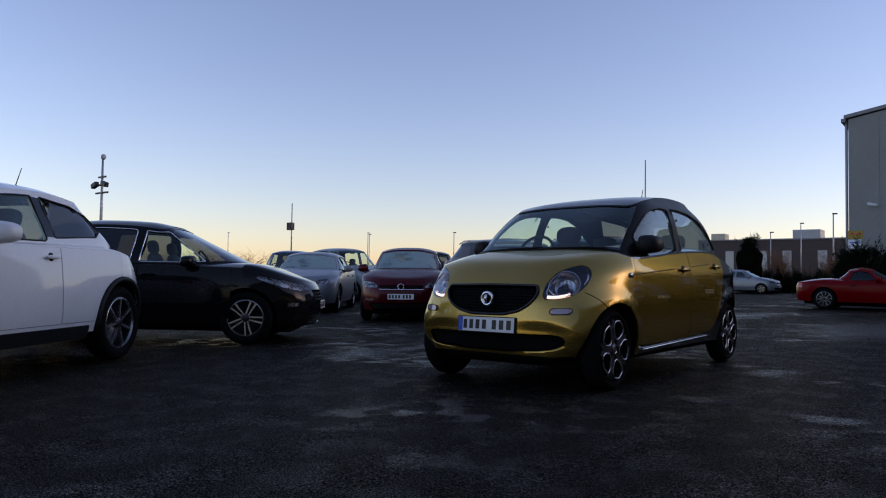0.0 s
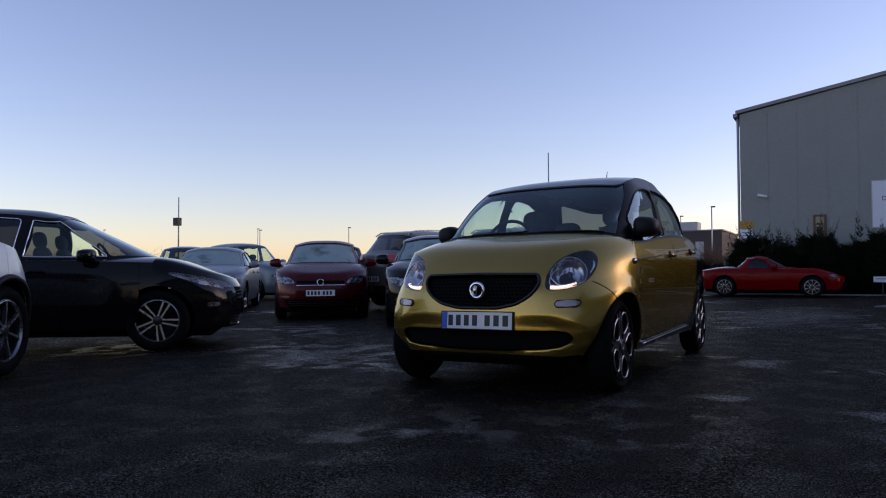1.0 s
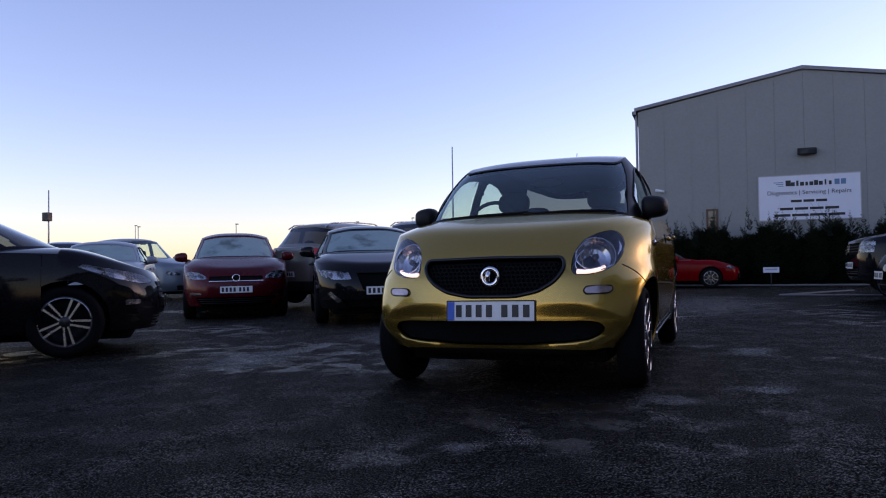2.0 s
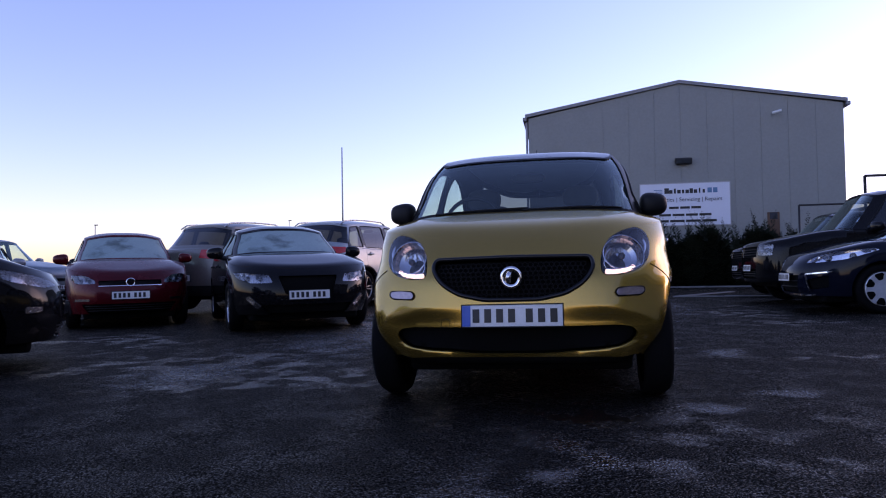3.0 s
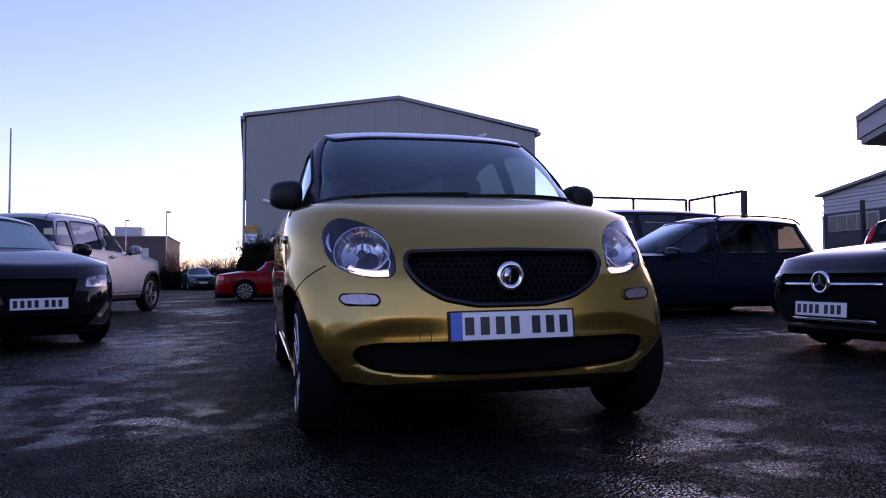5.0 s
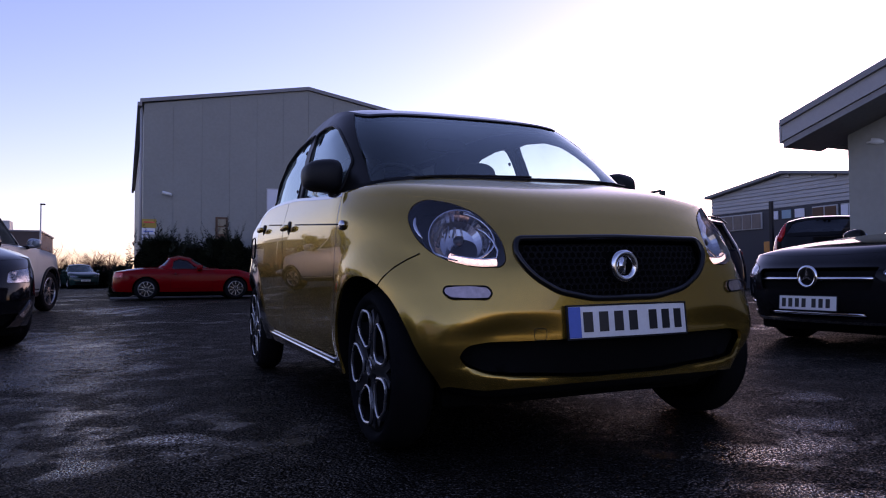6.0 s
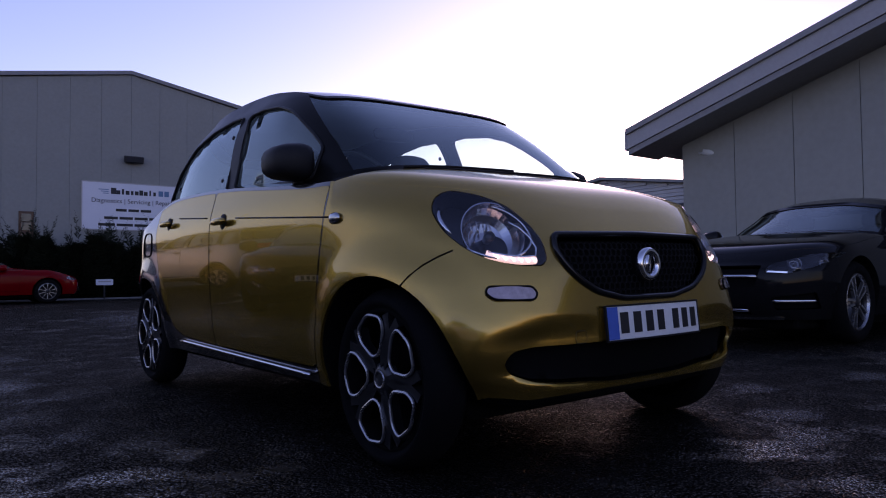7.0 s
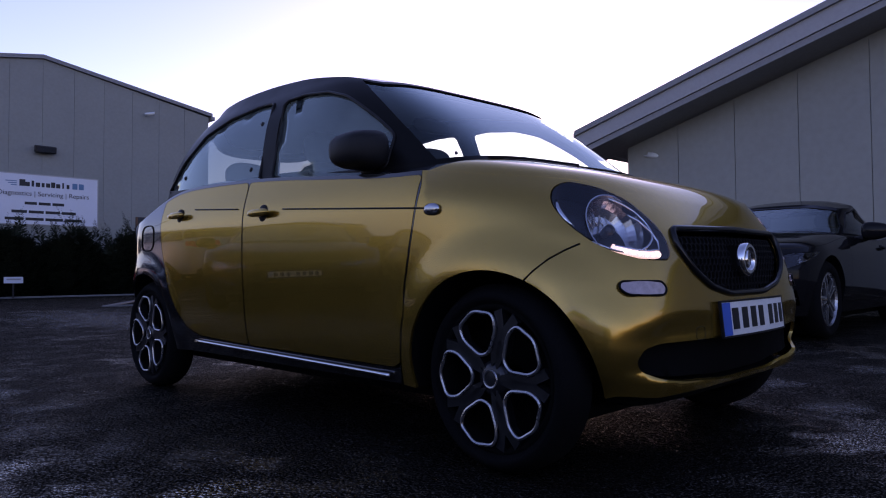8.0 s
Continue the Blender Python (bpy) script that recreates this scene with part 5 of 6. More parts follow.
M_sign = mat("sign_white", (0.66, 0.69, 0.76), 0.35, 0, 0, 0.04, 2)
M_line = mat("worn_white_line", (0.17, 0.17, 0.165), 0.7, 0, 0, 0.35, 9)
M_bark = mat("bark", (0.06, 0.045, 0.035), 0.9, 0, 0, 0.25, 12, 0.4, 30)
M_leaf = mat("conifer_green", (0.011, 0.016, 0.009), 0.85, 0, 0, 0.35, 8, spec=0.15)
# near black that stands for the shade inside the shrubs
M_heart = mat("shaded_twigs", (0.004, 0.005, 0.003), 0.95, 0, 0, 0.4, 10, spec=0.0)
M_twig = mat("bare_twigs", (0.17, 0.078, 0.042), 0.9, 0, 0, 0.3, 8)
M_darkpanel = mat("charcoal_panel", (0.035, 0.038, 0.045), 0.5, 0, 0, 0.1, 2)
M_doorb = mat("brown_frame", (0.10, 0.045, 0.022), 0.5, 0, 0, 0.2, 8)
M_pane = mat("dim_pane", (0.03, 0.035, 0.04), 0.08, 0, 0.5, 0.1, 3)



def wet_mat():
    """Thin standing damp that fades out at a ragged edge."""
    m = bpy.data.materials.new("standing_damp")
    m.use_nodes = True
    N, L = m.node_tree.nodes, m.node_tree.links
    N.remove(N["Principled BSDF"])
    tc = N.new("ShaderNodeTexCoord")

    def math_(kind, a, b_=0.0):
        q = N.new("ShaderNodeMath")
        q.operation = kind
        for i, v in enumerate((a, b_)):
            if isinstance(v, (int, float)):
                q.inputs[i].default_value = v
            else:
                L.new(v, q.inputs[i])
        return q.outputs[0]

    def nz(scale, detail, co):
        n = N.new("ShaderNodeTexNoise")
        n.inputs["Scale"].default_value, n.inputs["Detail"].default_value = scale, detail
        L.new(co, n.inputs["Vector"])
        return n.outputs["Fac"]

    def rng(src, a, b_, c_, d):
        r = N.new("ShaderNodeMapRange")
        r.interpolation_type = "SMOOTHSTEP"
        for k, v in zip(("From Min", "From Max", "To Min", "To Max"), (a, b_, c_, d)):
            r.inputs[k].default_value = v
        L.new(src, r.inputs["Value"])
        return r.outputs[0]
    geo = N.new("ShaderNodeNewGeometry")
    P = geo.outputs["Position"]
    uv = N.new("ShaderNodeUVMap")
    ln = N.new("ShaderNodeVectorMath")
    ln.operation = "LENGTH"
    L.new(uv.outputs[0], ln.inputs[0])
    reach = math_("ADD", math_("SUBTRACT", 1.0, ln.outputs["Value"]), math_("MULTIPLY", math_("SUBTRACT", nz(3.0, 6, P), 0.5), 1.6))
    body = rng(reach, 0.25, 0.75, 0.0, 1.0)
    grit = nz(150, 3, P)
    bp = N.new("ShaderNodeBump")
    bp.inputs["Distance"].default_value, bp.inputs["Strength"].default_value = 0.008, 0.8
    L.new(math_("ADD", grit, math_("MULTIPLY", nz(45, 3, P), 1.2)), bp.inputs["Height"])
    gl, tr, mix = N.new("ShaderNodeBsdfGlossy"), N.new("ShaderNodeBsdfTransparent"), N.new("ShaderNodeMixShader")
    gl.inputs["Color"].default_value = (1.0, 0.95, 0.87, 1)
    gl.inputs["Roughness"].default_value = 0.24
    L.new(bp.outputs[0], gl.inputs["Normal"])
    L.new(math_("MULTIPLY", body, rng(grit, 0.46, 0.64, 0.05, 0.34)), mix.inputs[0])
    L.new(tr.outputs[0], mix.inputs[1])
    L.new(gl.outputs[0], mix.inputs[2])
    L.new(mix.outputs[0], N["Material Output"].inputs["Surface"])
    return m


M_damp = wet_mat()


def wet_patch(x, y, rx, ry, turn):
    n = 18
    ca, sa = math.cos(radians(turn)), math.sin(radians(turn))
    v, uvs = [], []
    for j in range(n + 1):
        for i in range(n + 1):
            a, b_ = -1 + 2 * i / n, -1 + 2 * j / n
            px, py = x + rx * a * ca - ry * b_ * sa, y + rx * a * sa + ry * b_ * ca
            v.append((px, py, lie(px, py) + 0.011))
            uvs.append((a, b_))
    f = [(j * (n + 1) + i, j * (n + 1) + i + 1, (j + 1) * (n + 1) + i + 1, (j + 1) * (n + 1) + i) for j in range(n) for i in range(n)]
    o = link_mesh("wet_patch", v, f, M_damp)
    lay = o.data.uv_layers.new(name="spread")
    for l in o.data.loops:
        lay.data[l.index].uv = uvs[l.vertex_index]
    tagged(o, "damp glistening patch on the dark asphalt", "wet patch", kind="structure")


xs = sorted(set([-900, -400, -200, -120, -80, -60, -45] + list(np.arange(-34, 34.1, 0.5)) + [45, 60, 80, 120, 200, 400, 900]))
ys = sorted(set([-900, -300, -120, -60, -35, -20] + list(np.arange(-14, 40.1, 0.5)) + [46, 55, 70, 100, 160, 300, 600, 1500]))
gv = [(x, y, lie(x, y) + 0.006 * noise.noise((x * 0.5, y * 0.5, 0)) * (abs(x) < 40)) for y in ys for x in xs]
nx = len(xs)
gfc = [(j * nx + i, j * nx + i + 1, (j + 1) * nx + i + 1, (j + 1) * nx + i) for j in range(len(ys) - 1) for i in range(nx - 1)]
ground = link_mesh("ground", gv, gfc, M_asph)
tagged(ground, "damp dark asphalt yard with wet patches", "ground", kind="structure")

for px_, py_, rx_, ry_, tn_ in ((0.18, -1.66, 0.20, 0.13, 25), (1.40, -0.10, 0.30, 0.20, 10), (1.42, 1.62, 0.28, 0.40, 0), (-2.1, 4.2, 1.3, 4.4, 4), (2.15, -0.35, 0.34, 0.22, 10), (1.2, 8.5, 1.6, 4.5, 0), (-2.35, 0.6, 0.6, 1.1, 8), (-1.6, 11.5, 1.2, 3.5, 0), (0.9, -0.5, 0.26, 0.2, 0)):
    wet_patch(px_, py_, rx_, ry_, tn_)


def thing(name, label, category, kind="", at=(0, 0, 0), group=""):
    e = new(name)
    e.location = at
    return tagged(e, label, category, group, kind)


# workshop with a gable facing the yard
BX0, BX1, BY, EAVE, APX, APZ = -1.09, 9.83, 22.60, 6.34, 4.36, 7.33
shop = thing("workshop_building", "grey clad workshop with a shallow gable roof", "building", at=(4.4, 22.65, 0))
IV = Matrix.Translation((-4.4, -22.65, 0))


def slab(b, x0, x1, y0, y1, z0, z1, bev=0.0):
    return box_bm(x1 - x0, y1 - y0, z1 - z0, IV @ pose((x0 + x1) / 2, (y0 + y1) / 2, (z0 + z1) / 2), bev, b)


def gz_at(x):
    return EAVE + (APZ - EAVE) * (1 - abs(x - APX) / ((APX - BX0) if x < APX else (BX1 - APX)))


wall_b = bmesh.new()
for a, c2 in ((BX0, APX), (APX, BX1)):
    v = [(a, BY, -0.2), (c2, BY, -0.2), (c2, BY, gz_at(c2)), (a, BY, gz_at(a))]
    lo = [wall_b.verts.new(IV @ Vector(p)) for p in v]
    hi = [wall_b.verts.new(IV @ Vector((p[0], p[1] + 0.25, p[2]))) for p in v]
    wall_b.faces.new(lo)
    wall_b.faces.new(hi[::-1])
    for i in range(4):
        wall_b.faces.new((lo[i], hi[i], hi[(i + 1) % 4], lo[(i + 1) % 4]))
slab(wall_b, BX0, BX0 + 0.25, BY + 0.25, BY + 26, -0.2, EAVE)
slab(wall_b, BX1 - 0.25, BX1, BY + 0.25, BY + 26, -0.2, EAVE)
slab(wall_b, BX0 + 0.25, BX1 - 0.25, BY + 25.75, BY + 26, -0.2, EAVE)
part("wall", wall_b, M_clad, shop)
CLW = (BX1 - BX0) / 12
for k in range(12):
    x0, x1 = BX0 + CLW * k + 0.004, BX0 + CLW * (k + 1) - 0.004
    zt0, zt1 = gz_at(x0) - 0.02, gz_at(x1) - 0.02
    ap = [(x0, zt0)] + ([(APX, gz_at(APX) - 0.02)] if x0 < APX < x1 else []) + [(x1, zt1)]
    pv = [(x0, 0.1), (x1, 0.1)] + ap[::-1]
    n = len(pv)
    vv = [IV @ Vector((a, BY - 0.018, z)) for a, z in pv] + [IV @ Vector((a, BY, z)) for a, z in pv]
    ff = [tuple(range(n))] + [(i, i + n, (i + 1) % n + n, (i + 1) % n) for i in range(n)]
    link_mesh("cladding_panel", vv, ff, M_clad, shop, smooth=False)
rb_ = bmesh.new()
for a, c2 in ((BX0 - 0.12, APX), (APX, BX1 + 0.12)):
    za, zc = EAVE + 0.02 if a < BX0 else APZ, APZ if c2 == APX else EAVE + 0.02
    v = [(a, BY - 0.10, za), (c2, BY - 0.10, zc), (c2, BY + 26.1, zc), (a, BY + 26.1, za)]
    lo = [rb_.verts.new(IV @ Vector(p)) for p in v]
    hi = [rb_.verts.new(IV @ Vector((p[0], p[1], p[2] + 0.12))) for p in v]
    rb_.faces.new(lo[::-1])
    rb_.faces.new(hi)
    for i in range(4):
        rb_.faces.new((lo[i], lo[(i + 1) % 4], hi[(i + 1) % 4], hi[i]))
part("roof", rb_, M_roofing, shop)
for xg in (BX0 - 0.13, BX1 + 0.13):
    g = bmesh.new()
    slab(g, xg - 0.07, xg + 0.07, BY - 0.14, BY + 26, EAVE - 0.12, EAVE + 0.02, 0.02)
    part("gutter", g, M_roofing, shop)
v, f = tube([(BX0 - 0.07, BY + 0.1, EAVE - 0.1), (BX0 - 0.07, BY + 0.1, 0.0)], 0.045, 8)
link_mesh("downpipe", *moved((v, f), IV), M_fascia, shop)
for x in (1.38, 7.43):
    dw = part("door", box_bm(0.40, 0.05, 2.06, IV @ pose(x, BY - 0.03, 1.63 - 0.09 * (x > 5)), 0.005), M_doorb, shop, "narrow brown framed glazed door")
    for z in (2.47, 2.2, 1.85) if x < 5 else (2.44,):
        part("door_pane", box_bm(0.26, 0.02, 0.24, IV @ pose(x, BY - 0.058, z), 0.004), M_pane, dw)

# things on the workshop wall
wl = thing("wall_lamp", "dark bulkhead floodlight on the workshop wall", "lamp", at=(4.42, BY - 0.018, 4.49))
part("lamp_housing", box_bm(0.58, 0.22, 0.22, pose(0, -0.15, 0, 12), 0.03), M_post, wl)
part("lamp_glass", box_bm(0.50, 0.01, 0.14, pose(0, -0.265, -0.02, 12), 0.0), M_pane, wl)
part("bracket", box_bm(0.10, 0.08, 0.12, pose(0, -0.04, 0), 0.01), M_post, wl)


def cctv(at, face=0.0, label="small white security camera on a wall bracket"):
    e = thing("security_camera", label, "camera", at=at, group="security cameras")
    v, f = lathe([(0.0, -0.16), (0.05, -0.16), (0.055, 0.10), (0.045, 0.16), (0.0, 0.15)], 16)
    link_mesh("camera_body", *moved((v, f), pose(0.05, -0.22, 0, 0, 12, face)), M_white, e)
    v, f = tube([(0, 0, 0.02), (0, -0.12, 0.02), (0.03, -0.2, 0.0)], 0.02, 8)
    link_mesh("camera_arm", v, f, M_white, e)
    return e


cctv((-0.42, BY - 0.018, 3.37), 20)
cctv((7.54, BY - 0.018, 6.08), 160)
nb = thing("notice_board", "small yellow and white safety notice on the wall", "sign", at=(-0.9, BY - 0.018, 2.25))
M_yel = mat("yellow_sign", (0.42, 0.26, 0.03), 0.5, var=0.08)
part("notice", box_bm(0.44, 0.012, 0.28, pose(0, -0.008, 0.14)), M_yel, nb)
part("notice", box_bm(0.40, 0.012, 0.20, pose(-0.02, -0.008, -0.12)), M_sign, nb)
part("notice", box_bm(0.22, 0.012, 0.26, pose(-0.11, -0.008, -0.38)), M_sign, nb)
part("notice_text", box_bm(0.34, 0.004, 0.05, pose(0, -0.016, 0.18)), M_red, nb)
part("notice_text", box_bm(0.30, 0.004, 0.03, pose(-0.02, -0.016, -0.12)), M_blue, nb)

sg = thing("trade_sign", "white rectangular trade sign with dark lettering", "sign", at=(4.45, BY - 0.018, 2.94))
part("sign_panel", box_bm(3.10, 0.03, 1.52, pose(0, -0.02, 0), 0.006), M_sign, sg)
for sx, sz, px, pz in ((3.14, 0.03, 0, 0.765), (3.14, 0.03, 0, -0.765), (0.03, 1.5, 1.555, 0), (0.03, 1.5, -1.555, 0)):
    part("sign_edge", box_bm(sx, 0.04, sz, pose(px, -0.022, pz), 0.004), M_galv, sg)
# the firm's name, as plain shapes in its colours
for i, (w, h) in enumerate(((0.16, 0.20), (0.12, 0.13), (0.07, 0.18), (0.12, 0.13), (0.08, 0.13), (0.12, 0.13), (0.12, 0.17), (0.12, 0.13), (0.05, 0.18), (0.08, 0.13))):
    part("sign_name_shape", box_bm(w, 0.004, h, pose(-0.62 + i * 0.142, -0.038, 0.46 + (h - 0.13) / 2)), M_ink, sg)
M_cy = mat("sign_blue", (0.07, 0.20, 0.34), 0.4, var=0.05)
for i in range(2):
    part("sign_name_shape", box_bm(0.15, 0.004, 0.18, pose(0.86 + i * 0.19, -0.038, 0.485)), M_cy, sg)
for i in range(3):
    part("sign_stripe", box_bm(0.30 - 0.07 * i, 0.004, 0.025, pose(-0.92 + 0.035 * i, -0.038, 0.53 - 0.06 * i)), M_cy, sg)


def words(text, size, m, material, parent, name="sign_words"):
    cu = bpy.data.curves.new(name, "FONT")
    cu.body, cu.size, cu.align_x, cu.align_y, cu.extrude = text, size, "CENTER", "CENTER", 0.002
    tmp = bpy.data.objects.new(name, cu)
    scene.collection.objects.link(tmp)
    me = bpy.data.meshes.new_from_object(tmp.evaluated_get(bpy.context.evaluated_depsgraph_get()))
    bpy.data.objects.remove(tmp)
    me.transform(m @ pose(0, 0, 0, 90))
    me.materials.clear()
    me.materials.append(material)
    ob = new(name, me)
    ob.parent = parent
    return ob


words("Diagnostics | Servicing | Repairs", 0.20, pose(0, -0.04, 0.17), M_ink, sg)
for z, wd, n in ((-0.12, 1.15, 3), (-0.38, 1.85, 4), (-0.60, 2.2, 4)):
    for i in range(n):
        w = wd / n - 0.05
        part("sign_text_bar", box_bm(w, 0.004, 0.085, pose(-wd / 2 + (i + 0.5) * wd / n, -0.038, z)), M_ink, sg)

# showroom with a sloping verge
room = thing("showroom_building", "grey panelled building with a deep sloping overhang", "building", at=(8.56, 4.85, 0))
SX, SY = 8.56, 4.85
SL = 0.29


def vz(y):
    return 2.73 + (SY - y) * SL


IR = Matrix.Translation((-SX, -SY, 0))


def prism_x(poly, x0, x1):
    return moved(prism(poly, x0, x1), IR)


link_mesh("wall", *prism_x([(SY, -0.1), (SY, vz(SY) + 0.1), (-6.0, vz(-6) + 0.1), (-16.5, vz(SY) + 0.1), (-16.5, -0.1)], SX, SX + 14), M_clad, room, smooth=False)
for k in range(22):
    y1, y0 = SY - 0.93 * k - 0.006, SY - 0.93 * (k + 1) + 0.006
    zz = [(y, (vz(y) if y > -6 else vz(-12 - y)) - 0.01) for y in (y1, y0)]
    link_mesh("wall_panel", *prism_x([(y1, 0.05), zz[0], zz[1], (y0, 0.05)], SX - 0.022, SX), M_clad, room, smooth=False)
OV = 0.78
for (ya, yb) in ((SY + 0.55, -6.0), (-6.0, -17.0)):
    za, zb_ = (vz(ya), vz(yb)) if ya > -6 else (vz(-6), vz(-12 - yb))
    link_mesh("roof", *prism_x([(ya, za + 0.16), (ya, za + 0.42), (yb, zb_ + 0.42), (yb, zb_ + 0.16)], SX - OV + 0.02, SX + 14.5), M_roofing, room, smooth=False)
    link_mesh("fascia", *prism_x([(ya, za + 0.12), (ya, za + 0.36), (yb, zb_ + 0.36), (yb, zb_ + 0.12)], SX - OV, SX - OV + 0.018), M_fascia, room, smooth=False)
    link_mesh("verge_cap", *prism_x([(ya, za + 0.36), (ya, za + 0.45), (yb, zb_ + 0.45), (yb, zb_ + 0.36)], SX - OV - 0.05, SX - OV + 0.12), M_roofing, room, smooth=False)
    link_mesh("soffit", *prism_x([(ya, za + 0.02), (ya, za + 0.118), (yb, zb_ + 0.118), (yb, zb_ + 0.02)], SX - OV + 0.03, SX + 0.1), M_roofing, room, smooth=False)
link_mesh("eaves_board", *prism_x([(SY + 0.56, vz(SY + 0.55) + 0.10), (SY + 0.56, vz(SY + 0.55) + 0.42), (SY + 0.60, vz(SY + 0.55) + 0.42), (SY + 0.60, vz(SY + 0.55) + 0.10)], SX - OV, SX + 14.5), M_fascia, room, smooth=False)
cctv((SX - 0.03, 4.53, 2.55), -70, "white security camera under the overhang")

# distant trading shed
M_paleblue = mat("pale_blue_sign", (0.24, 0.40, 0.48), 0.5, var=0.08)
M_dull = mat("dull_beige_pane", (0.17, 0.135, 0.115), 0.35, 0, 0, 0.2, 3)
shed = thing("trade_shed", "long shed with ribbed pale cladding over a dark shopfront", "building", at=(20, 20, 0))
IS = Matrix.Translation((-20, -20, 0))
TQ = IS @ Matrix.Translation((23.9, 22.95, 0)) @ pose(0, 0, 0, 0, 0, -93)
TW, TE_, TA, TS = 8.7, 4.2, 4.82, 3.42      # width, eaves, apex, shopfront height
link_mesh("wall", *moved(prism([(0, -0.1), (0, TE_), (TW / 2, TA), (TW, TE_), (TW, -0.1)], -16, 0), TQ @ pose(0, 0, 0, 0, 0, -90)), M_clad2, shed, smooth=False)
part("shopfront", box_bm(TW, 0.06, TS, TQ @ pose(TW / 2, -0.03, TS / 2), 0.01), M_darkpanel, shed)
for k in range(9):
    z = TS + k * 0.155
    x0 = 0 if z < TE_ - 0.1 else (z + 0.13 - TE_) / (TA - TE_) * TW / 2
    if x0 > TW / 2 - 0.2:
        continue
    part("cladding_sheet", box_bm(TW - 2 * x0, 0.10, 0.14, TQ @ pose(TW / 2, -0.02 + 0.03 * (k % 2), z + 0.075), 0.02), M_clad2, shed)
rp_ = [(-0.2, TE_), (TW / 2, TA + 0.02), (TW + 0.2, TE_), (TW + 0.2, TE_ + 0.12), (TW / 2, TA + 0.14), (-0.2, TE_ + 0.12)]
link_mesh("roof", *moved(prism(rp_, -16, 0.3), TQ @ pose(0, 0, 0, 0, 0, -90)), M_roofing, shed, smooth=False)
for k, (x0, w) in enumerate(((0.35, 2.75), (5.7, 1.15), (7.0, 0.7))):
    wn = part("window", box_bm(w, 0.08, 0.72, TQ @ pose(x0 + w / 2, -0.09, 2.95), 0.02), M_clad2, shed)
    n_p = (5, 2, 2)[k]
    for i in range(n_p):
        part("window_pane", box_bm(w / n_p - 0.07, 0.03, 0.62, TQ @ pose(x0 + w * (i + 0.5) / n_p, -0.14, 2.95), 0.0), (M_dull, M_doorb, M_sign)[k], wn)
for k in range(3):
    part("shop_sign", box_bm(0.46, 0.05, 0.36, TQ @ pose(3.75 + k * 0.66, -0.09, 3.12), 0.01), (M_sign, M_paleblue, M_sign)[k], shed)
# lamplight behind this pane is put in as plain orange colour
part("lit_window", box_bm(0.62, 0.06, 0.46, TQ @ pose(3.5, -0.09, 1.80), 0.01), M_amber, shed, "warm orange window pane")
part("corner_sign", box_bm(0.10, 0.06, 2.3, TQ @ pose(0.05, -0.10, 2.2), 0.02), M_fascia, shed)
low = thing("low_building", "low pale clad building behind the parked cars", "building", at=(18, 30, 0))
part("wall", box_bm(13, 8, 3.4, pose(3, 4, 1.6), 0.02), M_clad2, low)
part("roof", box_bm(13.4, 8.4, 0.15, pose(3, 4, 3.37), 0.02), M_roofing, low)
part("roller_door", box_bm(1.8, 0.1, 2.2, pose(1.5, -0.03, 1.1), 0.02), M_darkpanel, low)
part("wall_sign", box_bm(1.2, 0.08, 0.5, pose(-2.2, -0.03, 2.9), 0.01), M_red, low)

M_cream = mat("cream_panel", (0.55, 0.50, 0.36), 0.6, var=0.08)
# brown wall and white unit across the yard
bw = thing("brown_warehouse", "long low brown brick warehouse across the yard", "building", at=(-17, 80, 0))
part("wall", box_bm(15.6, 14, 5.5, pose(-0.4, 7, 2.65), 0.02), M_brown, bw)
part("roof", box_bm(15.9, 14.2, 0.16, pose(-0.4, 7, 5.42), 0.02), M_roofing, bw)
for x in (-4.6, -1.0, 1.5, 5.0):
    part("wall_panel", box_bm(0.9, 0.1, 2.3, pose(x, -0.02, 3.0), 0.01), M_galv, bw)
part("roof_unit", box_bm(2.8, 2.5, 1.1, pose(3.1, 3, 6.0), 0.03), M_clad2, bw)
part("roof_unit", box_bm(1.6, 1.6, 0.9, pose(-6.6, 3, 5.9), 0.03), M_cream, bw)

# ---- plants, posts and kerbs ----


def spray(base, tip, w, rng_, out_v, out_f, n=9):
    """A cypress shoot: a drooping stem with short flat leaflets along it."""
    base, tip = Vector(base), Vector(tip)
    d = tip - base
    side = d.cross(Vector((0, 0, 1)))
    side = side.normalized() if side.length > 1e-4 else Vector((1, 0, 0))
    for i in range(n):
        t = (i + 0.5) / n
        p = base + d * t
        ln = w * (1.15 - t) * rng_.uniform(0.7, 1.3)
        for q in (-1, 1):
            a = side * q * ln + d.normalized() * ln * rng_.uniform(0.4, 0.9) + Vector((rng_.uniform(-1, 1), rng_.uniform(-1, 1), rng_.uniform(-0.6, 0.6))) * ln * 0.5
            k = a.cross(d).normalized().cross(a).normalized() * ln * 0.20
            o = len(out_v)
            out_v += [p - k * 0.4, p + a * 0.55 + k, p + a, p + a * 0.5 - k]
            out_f.append((o, o + 1, o + 2, o + 3))
    o = len(out_v)
    s = side * 0.012
    out_v += [base - s, base + s, tip]
    out_f.append((o, o + 1, o + 2))


